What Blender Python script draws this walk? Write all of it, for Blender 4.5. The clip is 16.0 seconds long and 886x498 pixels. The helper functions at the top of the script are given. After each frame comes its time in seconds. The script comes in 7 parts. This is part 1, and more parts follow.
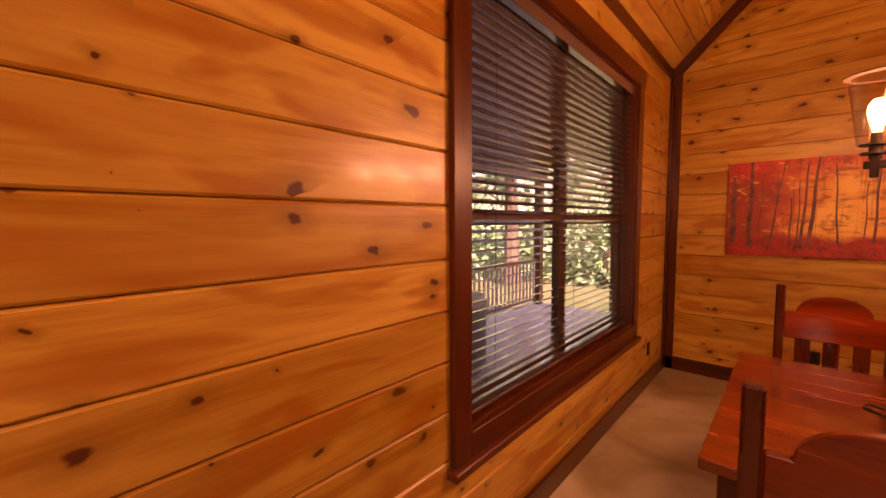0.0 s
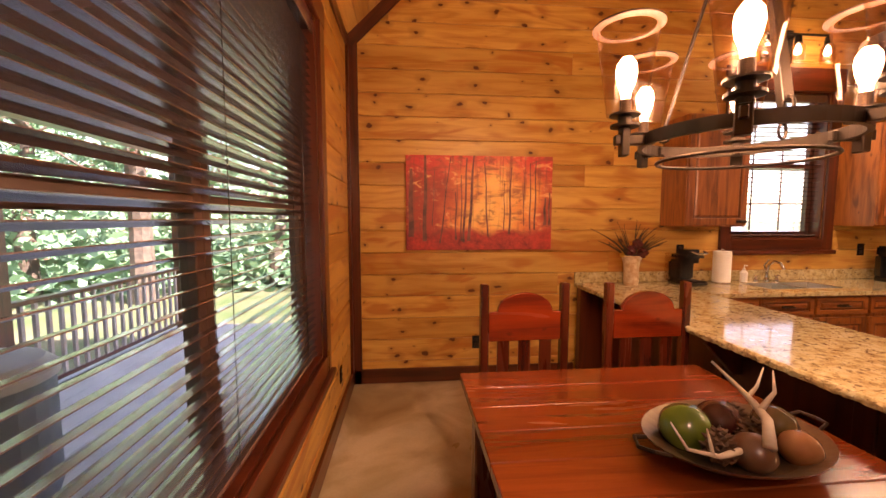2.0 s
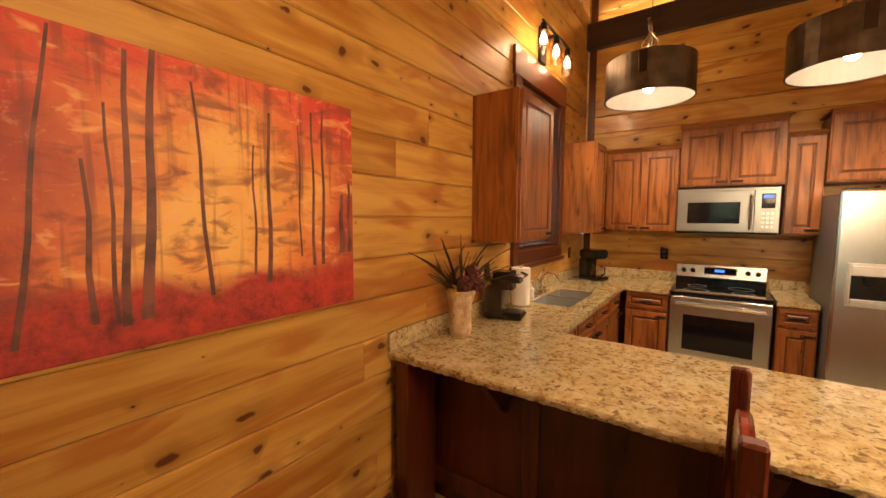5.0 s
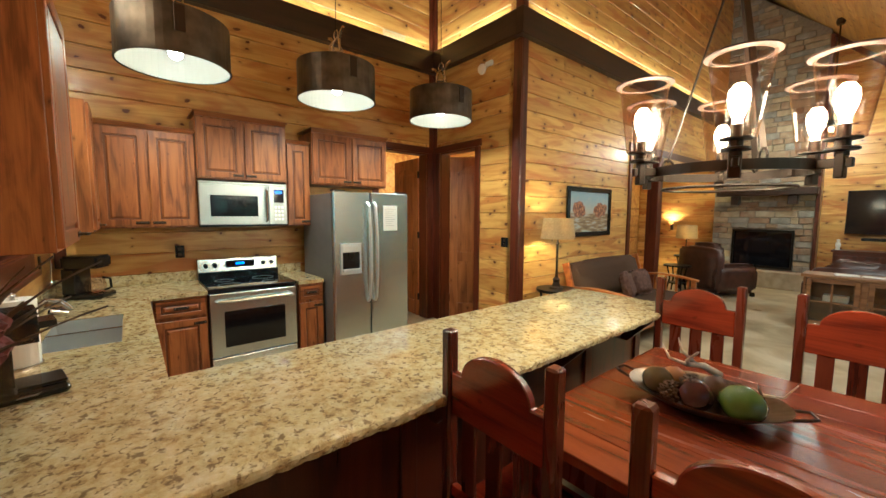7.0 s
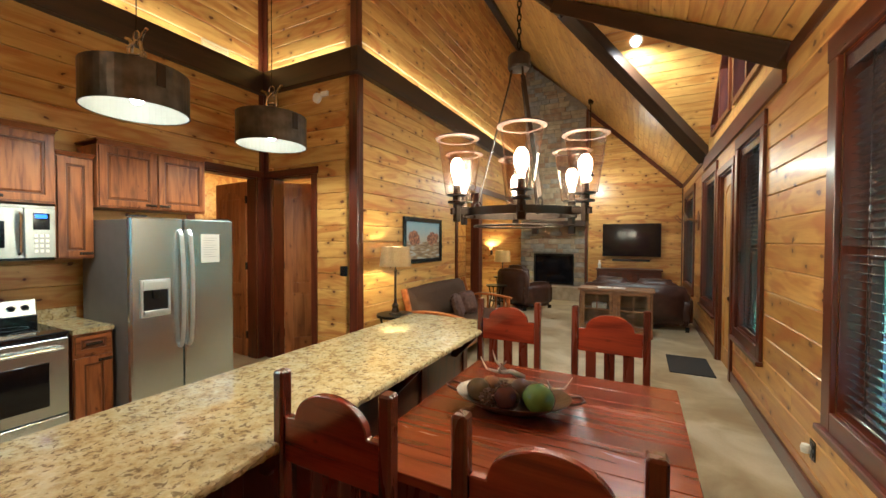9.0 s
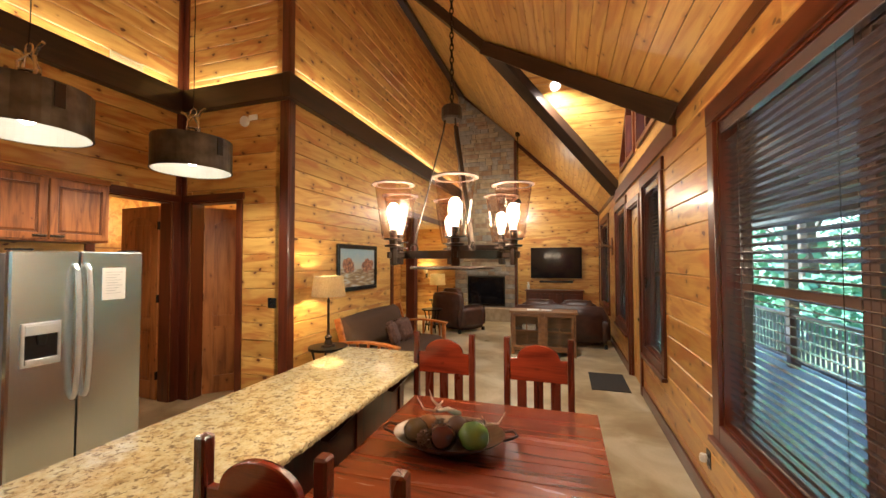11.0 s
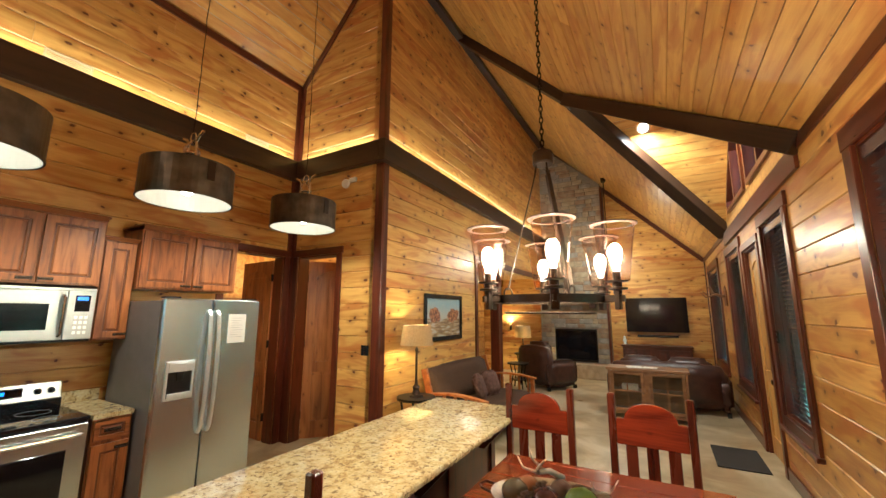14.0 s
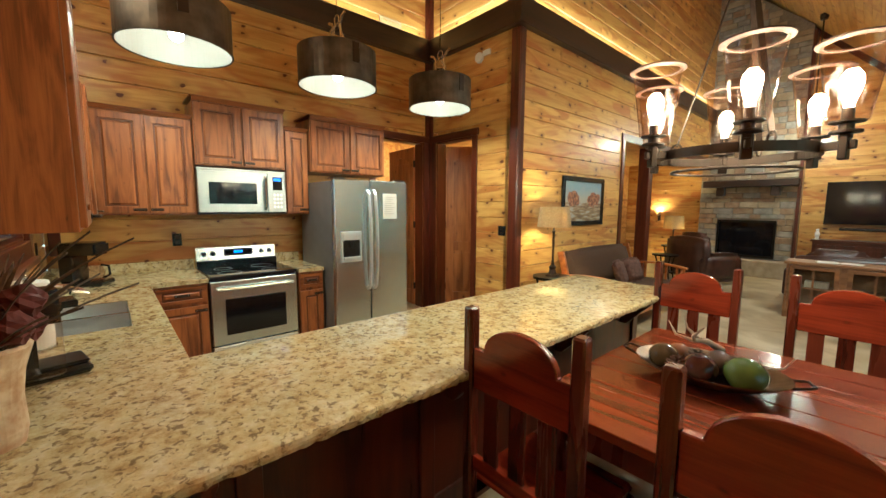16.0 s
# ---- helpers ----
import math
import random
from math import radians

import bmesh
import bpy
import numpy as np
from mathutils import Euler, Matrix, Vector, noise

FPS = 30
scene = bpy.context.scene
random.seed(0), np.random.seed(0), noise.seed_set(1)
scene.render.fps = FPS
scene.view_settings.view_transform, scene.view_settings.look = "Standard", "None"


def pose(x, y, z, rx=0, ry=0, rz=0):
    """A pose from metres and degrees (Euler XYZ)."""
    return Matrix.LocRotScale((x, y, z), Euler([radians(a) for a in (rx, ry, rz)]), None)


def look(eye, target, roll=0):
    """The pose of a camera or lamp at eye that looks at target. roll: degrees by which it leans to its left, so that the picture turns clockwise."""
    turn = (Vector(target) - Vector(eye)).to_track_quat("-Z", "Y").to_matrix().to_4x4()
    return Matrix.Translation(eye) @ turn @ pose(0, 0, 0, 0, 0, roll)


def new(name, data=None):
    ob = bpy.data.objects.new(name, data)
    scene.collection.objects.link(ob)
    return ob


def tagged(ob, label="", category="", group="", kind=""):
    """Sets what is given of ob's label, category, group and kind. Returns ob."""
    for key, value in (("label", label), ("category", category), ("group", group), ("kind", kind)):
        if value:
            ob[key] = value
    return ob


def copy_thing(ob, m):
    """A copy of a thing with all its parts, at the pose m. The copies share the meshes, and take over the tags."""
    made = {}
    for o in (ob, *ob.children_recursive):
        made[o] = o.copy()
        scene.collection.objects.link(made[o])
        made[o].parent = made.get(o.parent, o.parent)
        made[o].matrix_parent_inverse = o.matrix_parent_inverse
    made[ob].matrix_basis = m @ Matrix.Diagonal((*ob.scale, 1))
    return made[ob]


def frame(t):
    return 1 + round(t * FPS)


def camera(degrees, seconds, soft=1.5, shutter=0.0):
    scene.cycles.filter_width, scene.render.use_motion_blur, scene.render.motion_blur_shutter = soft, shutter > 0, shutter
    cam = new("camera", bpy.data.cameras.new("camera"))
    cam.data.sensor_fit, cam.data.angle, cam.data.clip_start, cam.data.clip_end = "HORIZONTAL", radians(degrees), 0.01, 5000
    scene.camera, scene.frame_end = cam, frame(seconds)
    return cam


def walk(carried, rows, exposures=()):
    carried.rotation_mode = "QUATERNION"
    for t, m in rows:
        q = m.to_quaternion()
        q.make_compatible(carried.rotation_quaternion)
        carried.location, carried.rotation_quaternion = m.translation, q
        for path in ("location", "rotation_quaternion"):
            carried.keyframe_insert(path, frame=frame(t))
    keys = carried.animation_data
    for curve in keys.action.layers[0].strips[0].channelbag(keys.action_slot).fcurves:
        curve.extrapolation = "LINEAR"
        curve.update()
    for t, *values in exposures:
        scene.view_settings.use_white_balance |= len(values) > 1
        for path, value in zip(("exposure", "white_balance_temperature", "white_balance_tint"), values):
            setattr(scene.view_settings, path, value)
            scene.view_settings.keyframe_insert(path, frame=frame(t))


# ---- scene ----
cam = camera(98.5, 16.0, 1.5)
METRES, EYE, TILT, LEAN, TURN = 4.9, 1.54, 0.0, 0.0, 42.5
ROWS = [
    (0.0, 0.0, 0.0, 0.0, -0.02, -4.01, 0.28),
    (0.5, -0.0012, 0.0478, -0.0018, -11.71, -4.29, 0.18),
    (1.0, -0.0013, 0.0955, -0.0017, -27.82, -4.23, -0.0),
    (1.5, 0.0268, 0.1516, -0.0033, -40.39, -4.5, 0.04),
    (2.0, 0.0783, 0.2204, -0.006, -47.72, -4.61, -0.05),
    (2.5, 0.1341, 0.2853, -0.0032, -53.86, -4.73, 0.01),
    (3.0, 0.1941, 0.3481, 0.0034, -59.99, -4.8, -0.08),
    (5.5, 0.4372, 0.5439, 0.0123, -115.91, -5.03, 0.12),
    (6.0, 0.4836, 0.57, 0.0105, -140.57, -6.06, -0.15),
    (6.5, 0.5224, 0.5803, 0.011, -161.0, -6.12, -0.19),
    (7.0, 0.5572, 0.5881, 0.0086, -171.83, -5.23, -0.26),
    (7.5, 0.5628, 0.6008, 0.0082, -177.18, -3.47, -0.28),
    (8.0, 0.5594, 0.6047, 0.0122, -183.73, -2.95, -0.22),
    (8.5, 0.5557, 0.6006, 0.0137, -190.12, -2.08, -0.23),
    (9.0, 0.552, 0.6016, 0.0149, -195.28, -1.21, -0.19),
    (9.5, 0.5529, 0.6025, 0.0156, -199.52, -0.33, -0.19),
    (12.0, 0.5597, 0.6145, 0.0527, -205.49, 5.07, -0.17),
    (12.5, 0.5619, 0.616, 0.0547, -205.12, 7.9, -0.16),
    (13.0, 0.5648, 0.6132, 0.0496, -203.79, 9.52, -0.13),
    (13.5, 0.567, 0.6098, 0.0416, -199.75, 9.85, -0.1),
    (14.0, 0.5694, 0.6046, 0.0296, -192.98, 9.53, -0.13),
    (14.5, 0.5708, 0.6014, 0.02, -185.82, 7.02, -0.23),
    (15.0, 0.5741, 0.6008, 0.0108, -180.8, 2.37, -0.3),
    (15.5, 0.576, 0.5993, 0.0039, -177.21, -2.64, -0.32),
    (16.0, 0.5828, 0.5999, -0.0008, -173.74, -6.35, -0.32),
]
# (seconds, stops, kelvin, tint)
EXPOSURES = [
    (0.0, 2.2, 12600, 90), (0.5, 2.28, 11900, 76), (1.0, 2.46, 10800, 60), (1.5, 2.81, 8600, 42), (2.0, 2.81, 8000, 47), (2.6, 2.74, 9400, 68), (3.2, 2.7, 11400, 92), (5.3, 2.86, 6500, 11), (6.5, 3.01, 4850, -6), (8.5, 2.96, 4750, -5), (9.7, 2.96, 4850, 1), (11.8, 3.01, 5700, 10), (12.6, 3.01, 5700, 9), (13.3, 3.06, 5600, 7), (14.0, 3.06, 5150, 1), (15.0, 3.06, 4950, -3), (16.0, 3.06, 4850, -7),
]
walk(cam, [(t, pose(0, 0, EYE, TILT, LEAN, TURN) @ pose(METRES * x, METRES * y, METRES * z, 90 + pitch, roll, yaw)) for t, x, y, z, yaw, pitch, roll in ROWS], EXPOSURES)

# ---- world, sun and lamps' settings ----
world = bpy.data.worlds.new("world")
scene.world = world
world.use_nodes = True
wn = world.node_tree
sky = wn.nodes.new("ShaderNodeTexSky")
sky.sky_type, sky.sun_disc, sky.sun_elevation, sky.sun_rotation = "NISHITA", False, radians(43), radians(116)
wn.links.new(sky.outputs[0], wn.nodes["Background"].inputs[0])
wn.nodes["Background"].inputs[1].default_value = 0.15
sun = new("sun", bpy.data.lights.new("sun", "SUN"))
sun.data.energy, sun.data.angle, sun.data.color = 5.0, radians(0.5), (1, 0.99, 0.96)
sun.matrix_world = look((25, -12, 26), (0, 0, 0))
BULB, DRUM, VANITY, TABLE_LAMP, DOWNLIGHT, ROPE = 2.45, 7.4, 0.8, 4.2, 25.0, 0.62
BACK = 7.0
WARM, WARMER = (1.0, 0.72, 0.42), (1.0, 0.62, 0.30)


def lamp(name, at, watts, colour=WARM, radius=0.03, spot=0):
    ob = new(name, bpy.data.lights.new(name, "SPOT" if spot else "POINT"))
    ob.data.energy, ob.data.color, ob.data.shadow_soft_size = watts, colour, radius
    if spot:
        ob.data.spot_size, ob.data.spot_blend = radians(spot), 0.5
    ob.location = at
    return ob


# ---- materials ----
def material(name, base=(0.5, 0.5, 0.5), rough=0.5, metal=0.0, **more):
    m = bpy.data.materials.new(name)
    m.use_nodes = True
    b = m.node_tree.nodes["Principled BSDF"]
    b.inputs["Base Color"].default_value = (*base, 1)
    b.inputs["Roughness"].default_value = rough
    b.inputs["Metallic"].default_value = metal
    for key, value in more.items():
        b.inputs[key.replace("_", " ")].default_value = value
    return m


class Nodes:
    """Short hand for wiring a material."""

    def __init__(self, m):
        self.t = m.node_tree
        self.bsdf = self.t.nodes["Principled BSDF"]

    def add(self, kind, **sets):
        n = self.t.nodes.new(kind)
        for k, v in sets.items():
            if k in n.inputs:
                self.link(v, n.inputs[k])
            else:
                setattr(n, k, v)
        return n

    def link(self, a, b):
        if isinstance(a, bpy.types.NodeSocket):
            self.t.links.new(a, b)
        else:
            b.default_value = a

    def ramp(self, fac, stops):
        r = self.t.nodes.new("ShaderNodeValToRGB")
        self.t.links.new(fac, r.inputs[0])
        while len(r.color_ramp.elements) < len(stops):
            r.color_ramp.elements.new(0.5)
        for e, (p, c) in zip(r.color_ramp.elements, stops):
            e.position, e.color = p, (*c, 1) if len(c) == 3 else c
        return r.outputs[0]

    def mix(self, fac, a, b, how="MIX"):
        n = self.t.nodes.new("ShaderNodeMix")
        n.data_type, n.blend_type = "RGBA", how
        self.link(fac, n.inputs[0])
        for v, i in ((a, 6), (b, 7)):
            self.link(v if isinstance(v, bpy.types.NodeSocket) or len(v) == 4 else (*v, 1), n.inputs[i])
        return n.outputs[2]

    def math(self, op, a, b=0.0, c=0.0):
        n = self.t.nodes.new("ShaderNodeMath")
        n.operation = op
        for v, i in ((a, 0), (b, 1), (c, 2)):
            self.link(v, n.inputs[i])
        return n.outputs[0]

    def bump(self, height, strength=0.3, distance=0.002):
        n = self.t.nodes.new("ShaderNodeBump")
        n.inputs["Strength"].default_value, n.inputs["Distance"].default_value = strength, distance
        self.t.links.new(height, n.inputs["Height"])
        self.t.links.new(n.outputs[0], self.bsdf.inputs["Normal"])


def wood(name, light, dark, rough=0.35, axis="x", knots=0.0, grain=1.0, coat=0.0, spread=0.35, per="object", streak=(0.0, (0, 0, 0))):
    """Boards: grain along an axis, dark knots, a tone of its own for each board."""
    m = material(name, light, rough)
    n = Nodes(m)
    geo = n.add("ShaderNodeTexCoord").outputs["Object"]
    info = n.add("ShaderNodeObjectInfo").outputs["Random"] if per == "object" else n.add("ShaderNodeNewGeometry").outputs["Random Per Island"]
    shift = n.add("ShaderNodeCombineXYZ", X=n.math("MULTIPLY", info, 37.0), Y=n.math("MULTIPLY", info, 91.0), Z=n.math("MULTIPLY", info, 53.0)).outputs[0]
    at = n.add("ShaderNodeVectorMath", operation="ADD")
    n.link(geo, at.inputs[0]), n.link(shift, at.inputs[1])
    along = {"x": (0.8, 7.5, 7.5), "y": (7.5, 0.8, 7.5), "z": (7.5, 7.5, 0.8)}[axis]
    fine = n.add("ShaderNodeMapping", Vector=at.outputs[0])
    fine.inputs["Scale"].default_value = [a * grain for a in along]
    n1 = n.add("ShaderNodeTexNoise", Vector=fine.outputs[0])
    n1.inputs["Scale"].default_value, n1.inputs["Detail"].default_value, n1.inputs["Distortion"].default_value = 1.6, 6, 0.9
    hair = n.add("ShaderNodeMapping", Vector=at.outputs[0])
    hair.inputs["Scale"].default_value = [a * grain * (3 if a < 5 else 14) for a in along]
    n2 = n.add("ShaderNodeTexNoise", Vector=hair.outputs[0])
    n2.inputs["Scale"].default_value, n2.inputs["Detail"].default_value = 1.5, 3
    grainy = n.math("ADD", n.math("MULTIPLY", n1.outputs[0], 0.82), n.math("MULTIPLY", n2.outputs[0], 0.18))
    colour = n.ramp(grainy, [(0.36, dark), (0.5, [0.35 * a + 0.65 * b for a, b in zip(dark, light)]), (0.62, light)])
    tone = n.math("ADD", 1.0 - spread / 2, n.math("MULTIPLY", info, spread))
    grey = n.add("ShaderNodeCombineColor", Red=tone, Green=n.math("POWER", tone, 1.25), Blue=n.math("POWER", tone, 1.6)).outputs[0]
    colour = n.mix(1.0, colour, grey, "MULTIPLY")
    if streak[0]:
        pick = n.add("ShaderNodeMapping", Vector=at.outputs[0])
        pick.inputs["Scale"].default_value = [a * (0.9 if a < 5 else 0.4) for a in along]
        n3 = n.add("ShaderNodeTexNoise", Vector=pick.outputs[0])
        n3.inputs["Scale"].default_value, n3.inputs["Distortion"].default_value = 1.5, 1.4
        colour = n.mix(n.ramp(n3.outputs[0], [(0.54, (0, 0, 0)), (0.64, (streak[0],) * 3)]), colour, streak[1])
    if knots:
        sep = n.add("ShaderNodeSeparateXYZ", Vector=at.outputs[0])
        u, w = {"x": (0, 2), "y": (1, 0), "z": (2, 0)}[axis]
        wide = n.math("MULTIPLY", sep.outputs[w], 5.2)
        if axis == "z":
            wide = n.math("MULTIPLY", n.math("ADD", sep.outputs[0], sep.outputs[1]), 5.2)
        flat = n.add("ShaderNodeCombineXYZ", X=n.math("MULTIPLY", sep.outputs[u], 3.4), Y=wide).outputs[0]
        warp = n.add("ShaderNodeTexNoise", Vector=flat)
        warp.inputs["Scale"].default_value, warp.inputs["Detail"].default_value = 2.5, 3
        flat = n.mix(0.30, flat, warp.outputs["Color"], "ADD")
        v = n.add("ShaderNodeTexVoronoi", Vector=flat)
        v.voronoi_dimensions = "2D"
        v.inputs["Scale"].default_value, v.inputs["Randomness"].default_value = 1.25, 1.0
        some = n.add("ShaderNodeSeparateColor", Color=v.outputs["Color"]).outputs[0]
        size = n.math("MULTIPLY", n.math("MAXIMUM", n.math("SUBTRACT", some, 0.38), 0.0), 0.24 * knots)
        near = n.math("DIVIDE", v.outputs["Distance"], n.math("ADD", size, 0.001))
        halo = n.ramp(n.math("MULTIPLY", near, 0.18), [(0.15, (1, 1, 1)), (0.6, (0, 0, 0))])
        colour = n.mix(n.math("MULTIPLY", halo, 0.55), colour, [c * 0.55 for c in dark])
        core = n.ramp(near, [(0.6, (1, 1, 1)), (0.95, (0, 0, 0))])
        colour = n.mix(core, colour, (0.10, 0.022, 0.006))
    n.link(colour, n.bsdf.inputs["Base Color"])
    n.link(n.math("ADD", rough - 0.08, n.math("MULTIPLY", n1.outputs[0], 0.2)), n.bsdf.inputs["Roughness"])
    n.bsdf.inputs["Coat Weight"].default_value, n.bsdf.inputs["Coat Roughness"].default_value = coat, 0.12
    n.bump(n2.outputs[0], 0.25, 0.0012)
    return m


PINE_L, PINE_D = (0.64, 0.38, 0.10), (0.45, 0.205, 0.04)
pine = wood("knotty_pine", PINE_L, PINE_D, 0.34, "x", 1.0, 1.0, 0.14, 0.34, streak=(0.65, (0.38, 0.11, 0.02)))
pine_ceiling = wood("ceiling_pine", PINE_L, PINE_D, 0.34, "y", 0.7, 1.0, 0.2, 0.3, "island", streak=(0.5, (0.38, 0.12, 0.02)))
pine_dormer = wood("dormer_pine", PINE_L, PINE_D, 0.34, "x", 0.7, 1.0, 0.2, 0.3, "island", streak=(0.5, (0.38, 0.12, 0.02)))
TRIM_L, TRIM_D = (0.112, 0.023, 0.008), (0.045, 0.009, 0.004)
trim_x = wood("dark_stained_trim", TRIM_L, TRIM_D, 0.3, "x", 0.0, 1.0, 0.3, 0.3)
trim_y = wood("dark_stained_trim_y", TRIM_L, TRIM_D, 0.3, "y", 0.0, 1.0, 0.3, 0.3)
trim_z = wood("dark_stained_trim_z", TRIM_L, TRIM_D, 0.3, "z", 0.0, 1.0, 0.3, 0.3)
beam_mat = wood("dark_beam", (0.040, 0.018, 0.010), (0.015, 0.007, 0.005), 0.4, "x", 0.0, 0.7, 0.2, 0.2)
cab_z = wood("cabinet_wood_upright", (0.35, 0.118, 0.028), (0.13, 0.036, 0.009), 0.36, "z", 0.25, 1.7, 0.15, 0.3)
# dark brown of the ring round each cabinet door's raised panel
groove_brown = material("dark_groove_brown", (0.12, 0.036, 0.012), 0.4)
cab_y = wood("cabinet_wood_level", (0.33, 0.108, 0.025), (0.12, 0.033, 0.008), 0.36, "x", 0.0, 1.5, 0.15, 0.3)
door_wood = wood("alder_door", (0.38, 0.145, 0.038), (0.19, 0.062, 0.016), 0.35, "z", 0.5, 1.0, 0.2, 0.25)
pine_door = wood("pine_entrance_door", PINE_L, PINE_D, 0.35, "z", 0.6, 1.0, 0.2, 0.2)
table_wood = wood("red_stained_tabletop", (0.20, 0.038, 0.008), (0.11, 0.018, 0.005), 0.22, "x", 0.25, 0.9, 0.5, 0.25)
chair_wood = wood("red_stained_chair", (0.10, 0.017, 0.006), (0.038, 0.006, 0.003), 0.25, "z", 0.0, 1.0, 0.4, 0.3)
oak = wood("honey_oak_frame", (0.48, 0.17, 0.035), (0.28, 0.08, 0.018), 0.35, "x", 0.0, 1.0, 0.2, 0.2)
brown_wood = wood("brown_cabinet_wood", (0.27, 0.135, 0.05), (0.14, 0.06, 0.022), 0.4, "x", 0.3, 1.0, 0.1, 0.2)
black_metal = material("black_metal", (0.02, 0.018, 0.016), 0.4, 0.8)
bronze = material("oiled_bronze", (0.055, 0.038, 0.028), 0.38, 0.9)
steel_plain = material("brushed_chrome", (0.62, 0.60, 0.57), 0.22, 1.0)
black_plastic = material("black_plastic", (0.012, 0.012, 0.013), 0.22)
black_glass = material("black_glass", (0.008, 0.008, 0.010), 0.06)
white_paint = material("white_paint", (0.8, 0.79, 0.76), 0.5)
paper = material("paper", (0.82, 0.81, 0.78), 0.8)
white_inner = material("white_lampshade_lining", (0.46, 0.42, 0.35), 0.45)
blade = material("dark_blind_slat", (0.10, 0.068, 0.068), 0.25, Coat_Weight=1.0, Coat_Roughness=0.18, Coat_IOR=1.9)
glow_blue = material("blue_display", (0.0, 0.0, 0.0), 0.3)
Nodes(glow_blue).bsdf.inputs["Emission Color"].default_value = (0.05, 0.25, 1, 1)
Nodes(glow_blue).bsdf.inputs["Emission Strength"].default_value = 0.25


def glowing(name, colour, strength):
    m = material(name, (0.8, 0.7, 0.5), 0.5)
    b = m.node_tree.nodes["Principled BSDF"]
    b.inputs["Emission Color"].default_value, b.inputs["Emission Strength"].default_value = (*colour, 1), strength
    return m


bulb_mat = glowing("bulb_glow", (1.0, 0.76, 0.46), 4.0)
down_mat = glowing("downlight_glow", (1.0, 0.93, 0.85), 2.5)
drum_bulb_mat = glowing("drum_bulb_glow", (1.0, 0.9, 0.7), 5.0)
glass = material("clear_glass", (1, 1, 1), 0.02, 0.0, Transmission_Weight=1.0, IOR=1.45)


def thin_glass(name, tint=(1, 1, 1), rim=0.06, edge_gloss=0.45, power_of=4.0):
    m = material(name)
    t = m.node_tree
    mix, clear, shine, edge = (t.nodes.new("ShaderNode" + k) for k in ("MixShader", "BsdfTransparent", "BsdfGlossy", "LayerWeight"))
    clear.inputs[0].default_value, shine.inputs["Roughness"].default_value = (*tint, 1), 0.03
    power, scale = t.nodes.new("ShaderNodeMath"), t.nodes.new("ShaderNodeMath")
    power.operation, power.inputs[1].default_value = "POWER", power_of
    scale.operation, scale.inputs[1].default_value, scale.inputs[2].default_value = "MULTIPLY_ADD", edge_gloss, rim
    t.links.new(edge.outputs["Facing"], power.inputs[0]), t.links.new(power.outputs[0], scale.inputs[0]), t.links.new(scale.outputs[0], mix.inputs[0])
    t.links.new(clear.outputs[0], mix.inputs[1]), t.links.new(shine.outputs[0], mix.inputs[2])
    t.links.new(mix.outputs[0], t.nodes["Material Output"].inputs[0])
    return m


pane_glass = thin_glass("window_glass", (0.93, 0.96, 0.95), 0.03)
shade_glass = thin_glass("lamp_glass", (0.95, 0.89, 0.85), 0.03, 0.45, 3.0)
rim_mat = material("warm_glass_rim", (0.11, 0.065, 0.048), 0.35, 0.5)


def granite():
    m = material("speckled_granite", (0.4, 0.33, 0.2), 0.10)
    n = Nodes(m)
    geo = n.add("ShaderNodeTexCoord").outputs["Object"]
    a = n.add("ShaderNodeTexNoise", Vector=geo)
    a.inputs["Scale"].default_value, a.inputs["Detail"].default_value, a.inputs["Roughness"].default_value = 17, 8, 0.72
    b = n.add("ShaderNodeTexVoronoi", Vector=geo)
    b.inputs["Scale"].default_value = 75
    c = n.add("ShaderNodeTexNoise", Vector=geo)
    c.inputs["Scale"].default_value, c.inputs["Detail"].default_value, c.inputs["Distortion"].default_value = 46, 5, 0.7
    cells = n.add("ShaderNodeSeparateColor", Color=b.outputs["Color"]).outputs[0]
    col = n.ramp(a.outputs[0], [(0.30, (0.22, 0.14, 0.06)), (0.41, (0.42, 0.31, 0.14)), (0.50, (0.57, 0.47, 0.25)), (0.66, (0.64, 0.57, 0.38))])
    col = n.mix(n.math("MULTIPLY", cells, 0.4), col, (0.40, 0.32, 0.17))
    col = n.mix(n.ramp(c.outputs[0], [(0.36, (0.8, 0.8, 0.8)), (0.46, (0, 0, 0))]), col, (0.15, 0.10, 0.055))
    n.link(col, n.bsdf.inputs["Base Color"])
    n.bsdf.inputs["Coat Weight"].default_value = 0.3
    return m


def floor_mat():
    m = material("stained_concrete_floor", (0.4, 0.33, 0.2), 0.3)
    n = Nodes(m)
    geo = n.add("ShaderNodeTexCoord").outputs["Object"]
    a = n.add("ShaderNodeTexNoise", Vector=geo)
    a.inputs["Scale"].default_value, a.inputs["Detail"].default_value, a.inputs["Distortion"].default_value = 1.7, 9, 0.8
    b = n.add("ShaderNodeTexNoise", Vector=geo)
    b.inputs["Scale"].default_value, b.inputs["Detail"].default_value = 60, 4
    col = n.ramp(a.outputs[0], [(0.34, (0.30, 0.215, 0.11)), (0.5, (0.46, 0.37, 0.215)), (0.62, (0.60, 0.515, 0.35))])
    col = n.mix(n.math("MULTIPLY", b.outputs[0], 0.25), col, (0.19, 0.14, 0.08))
    n.link(col, n.bsdf.inputs["Base Color"])
    n.link(n.math("ADD", 0.2, n.math("MULTIPLY", a.outputs[0], 0.25)), n.bsdf.inputs["Roughness"])
    n.bump(b.outputs[0], 0.08, 0.001)
    return m


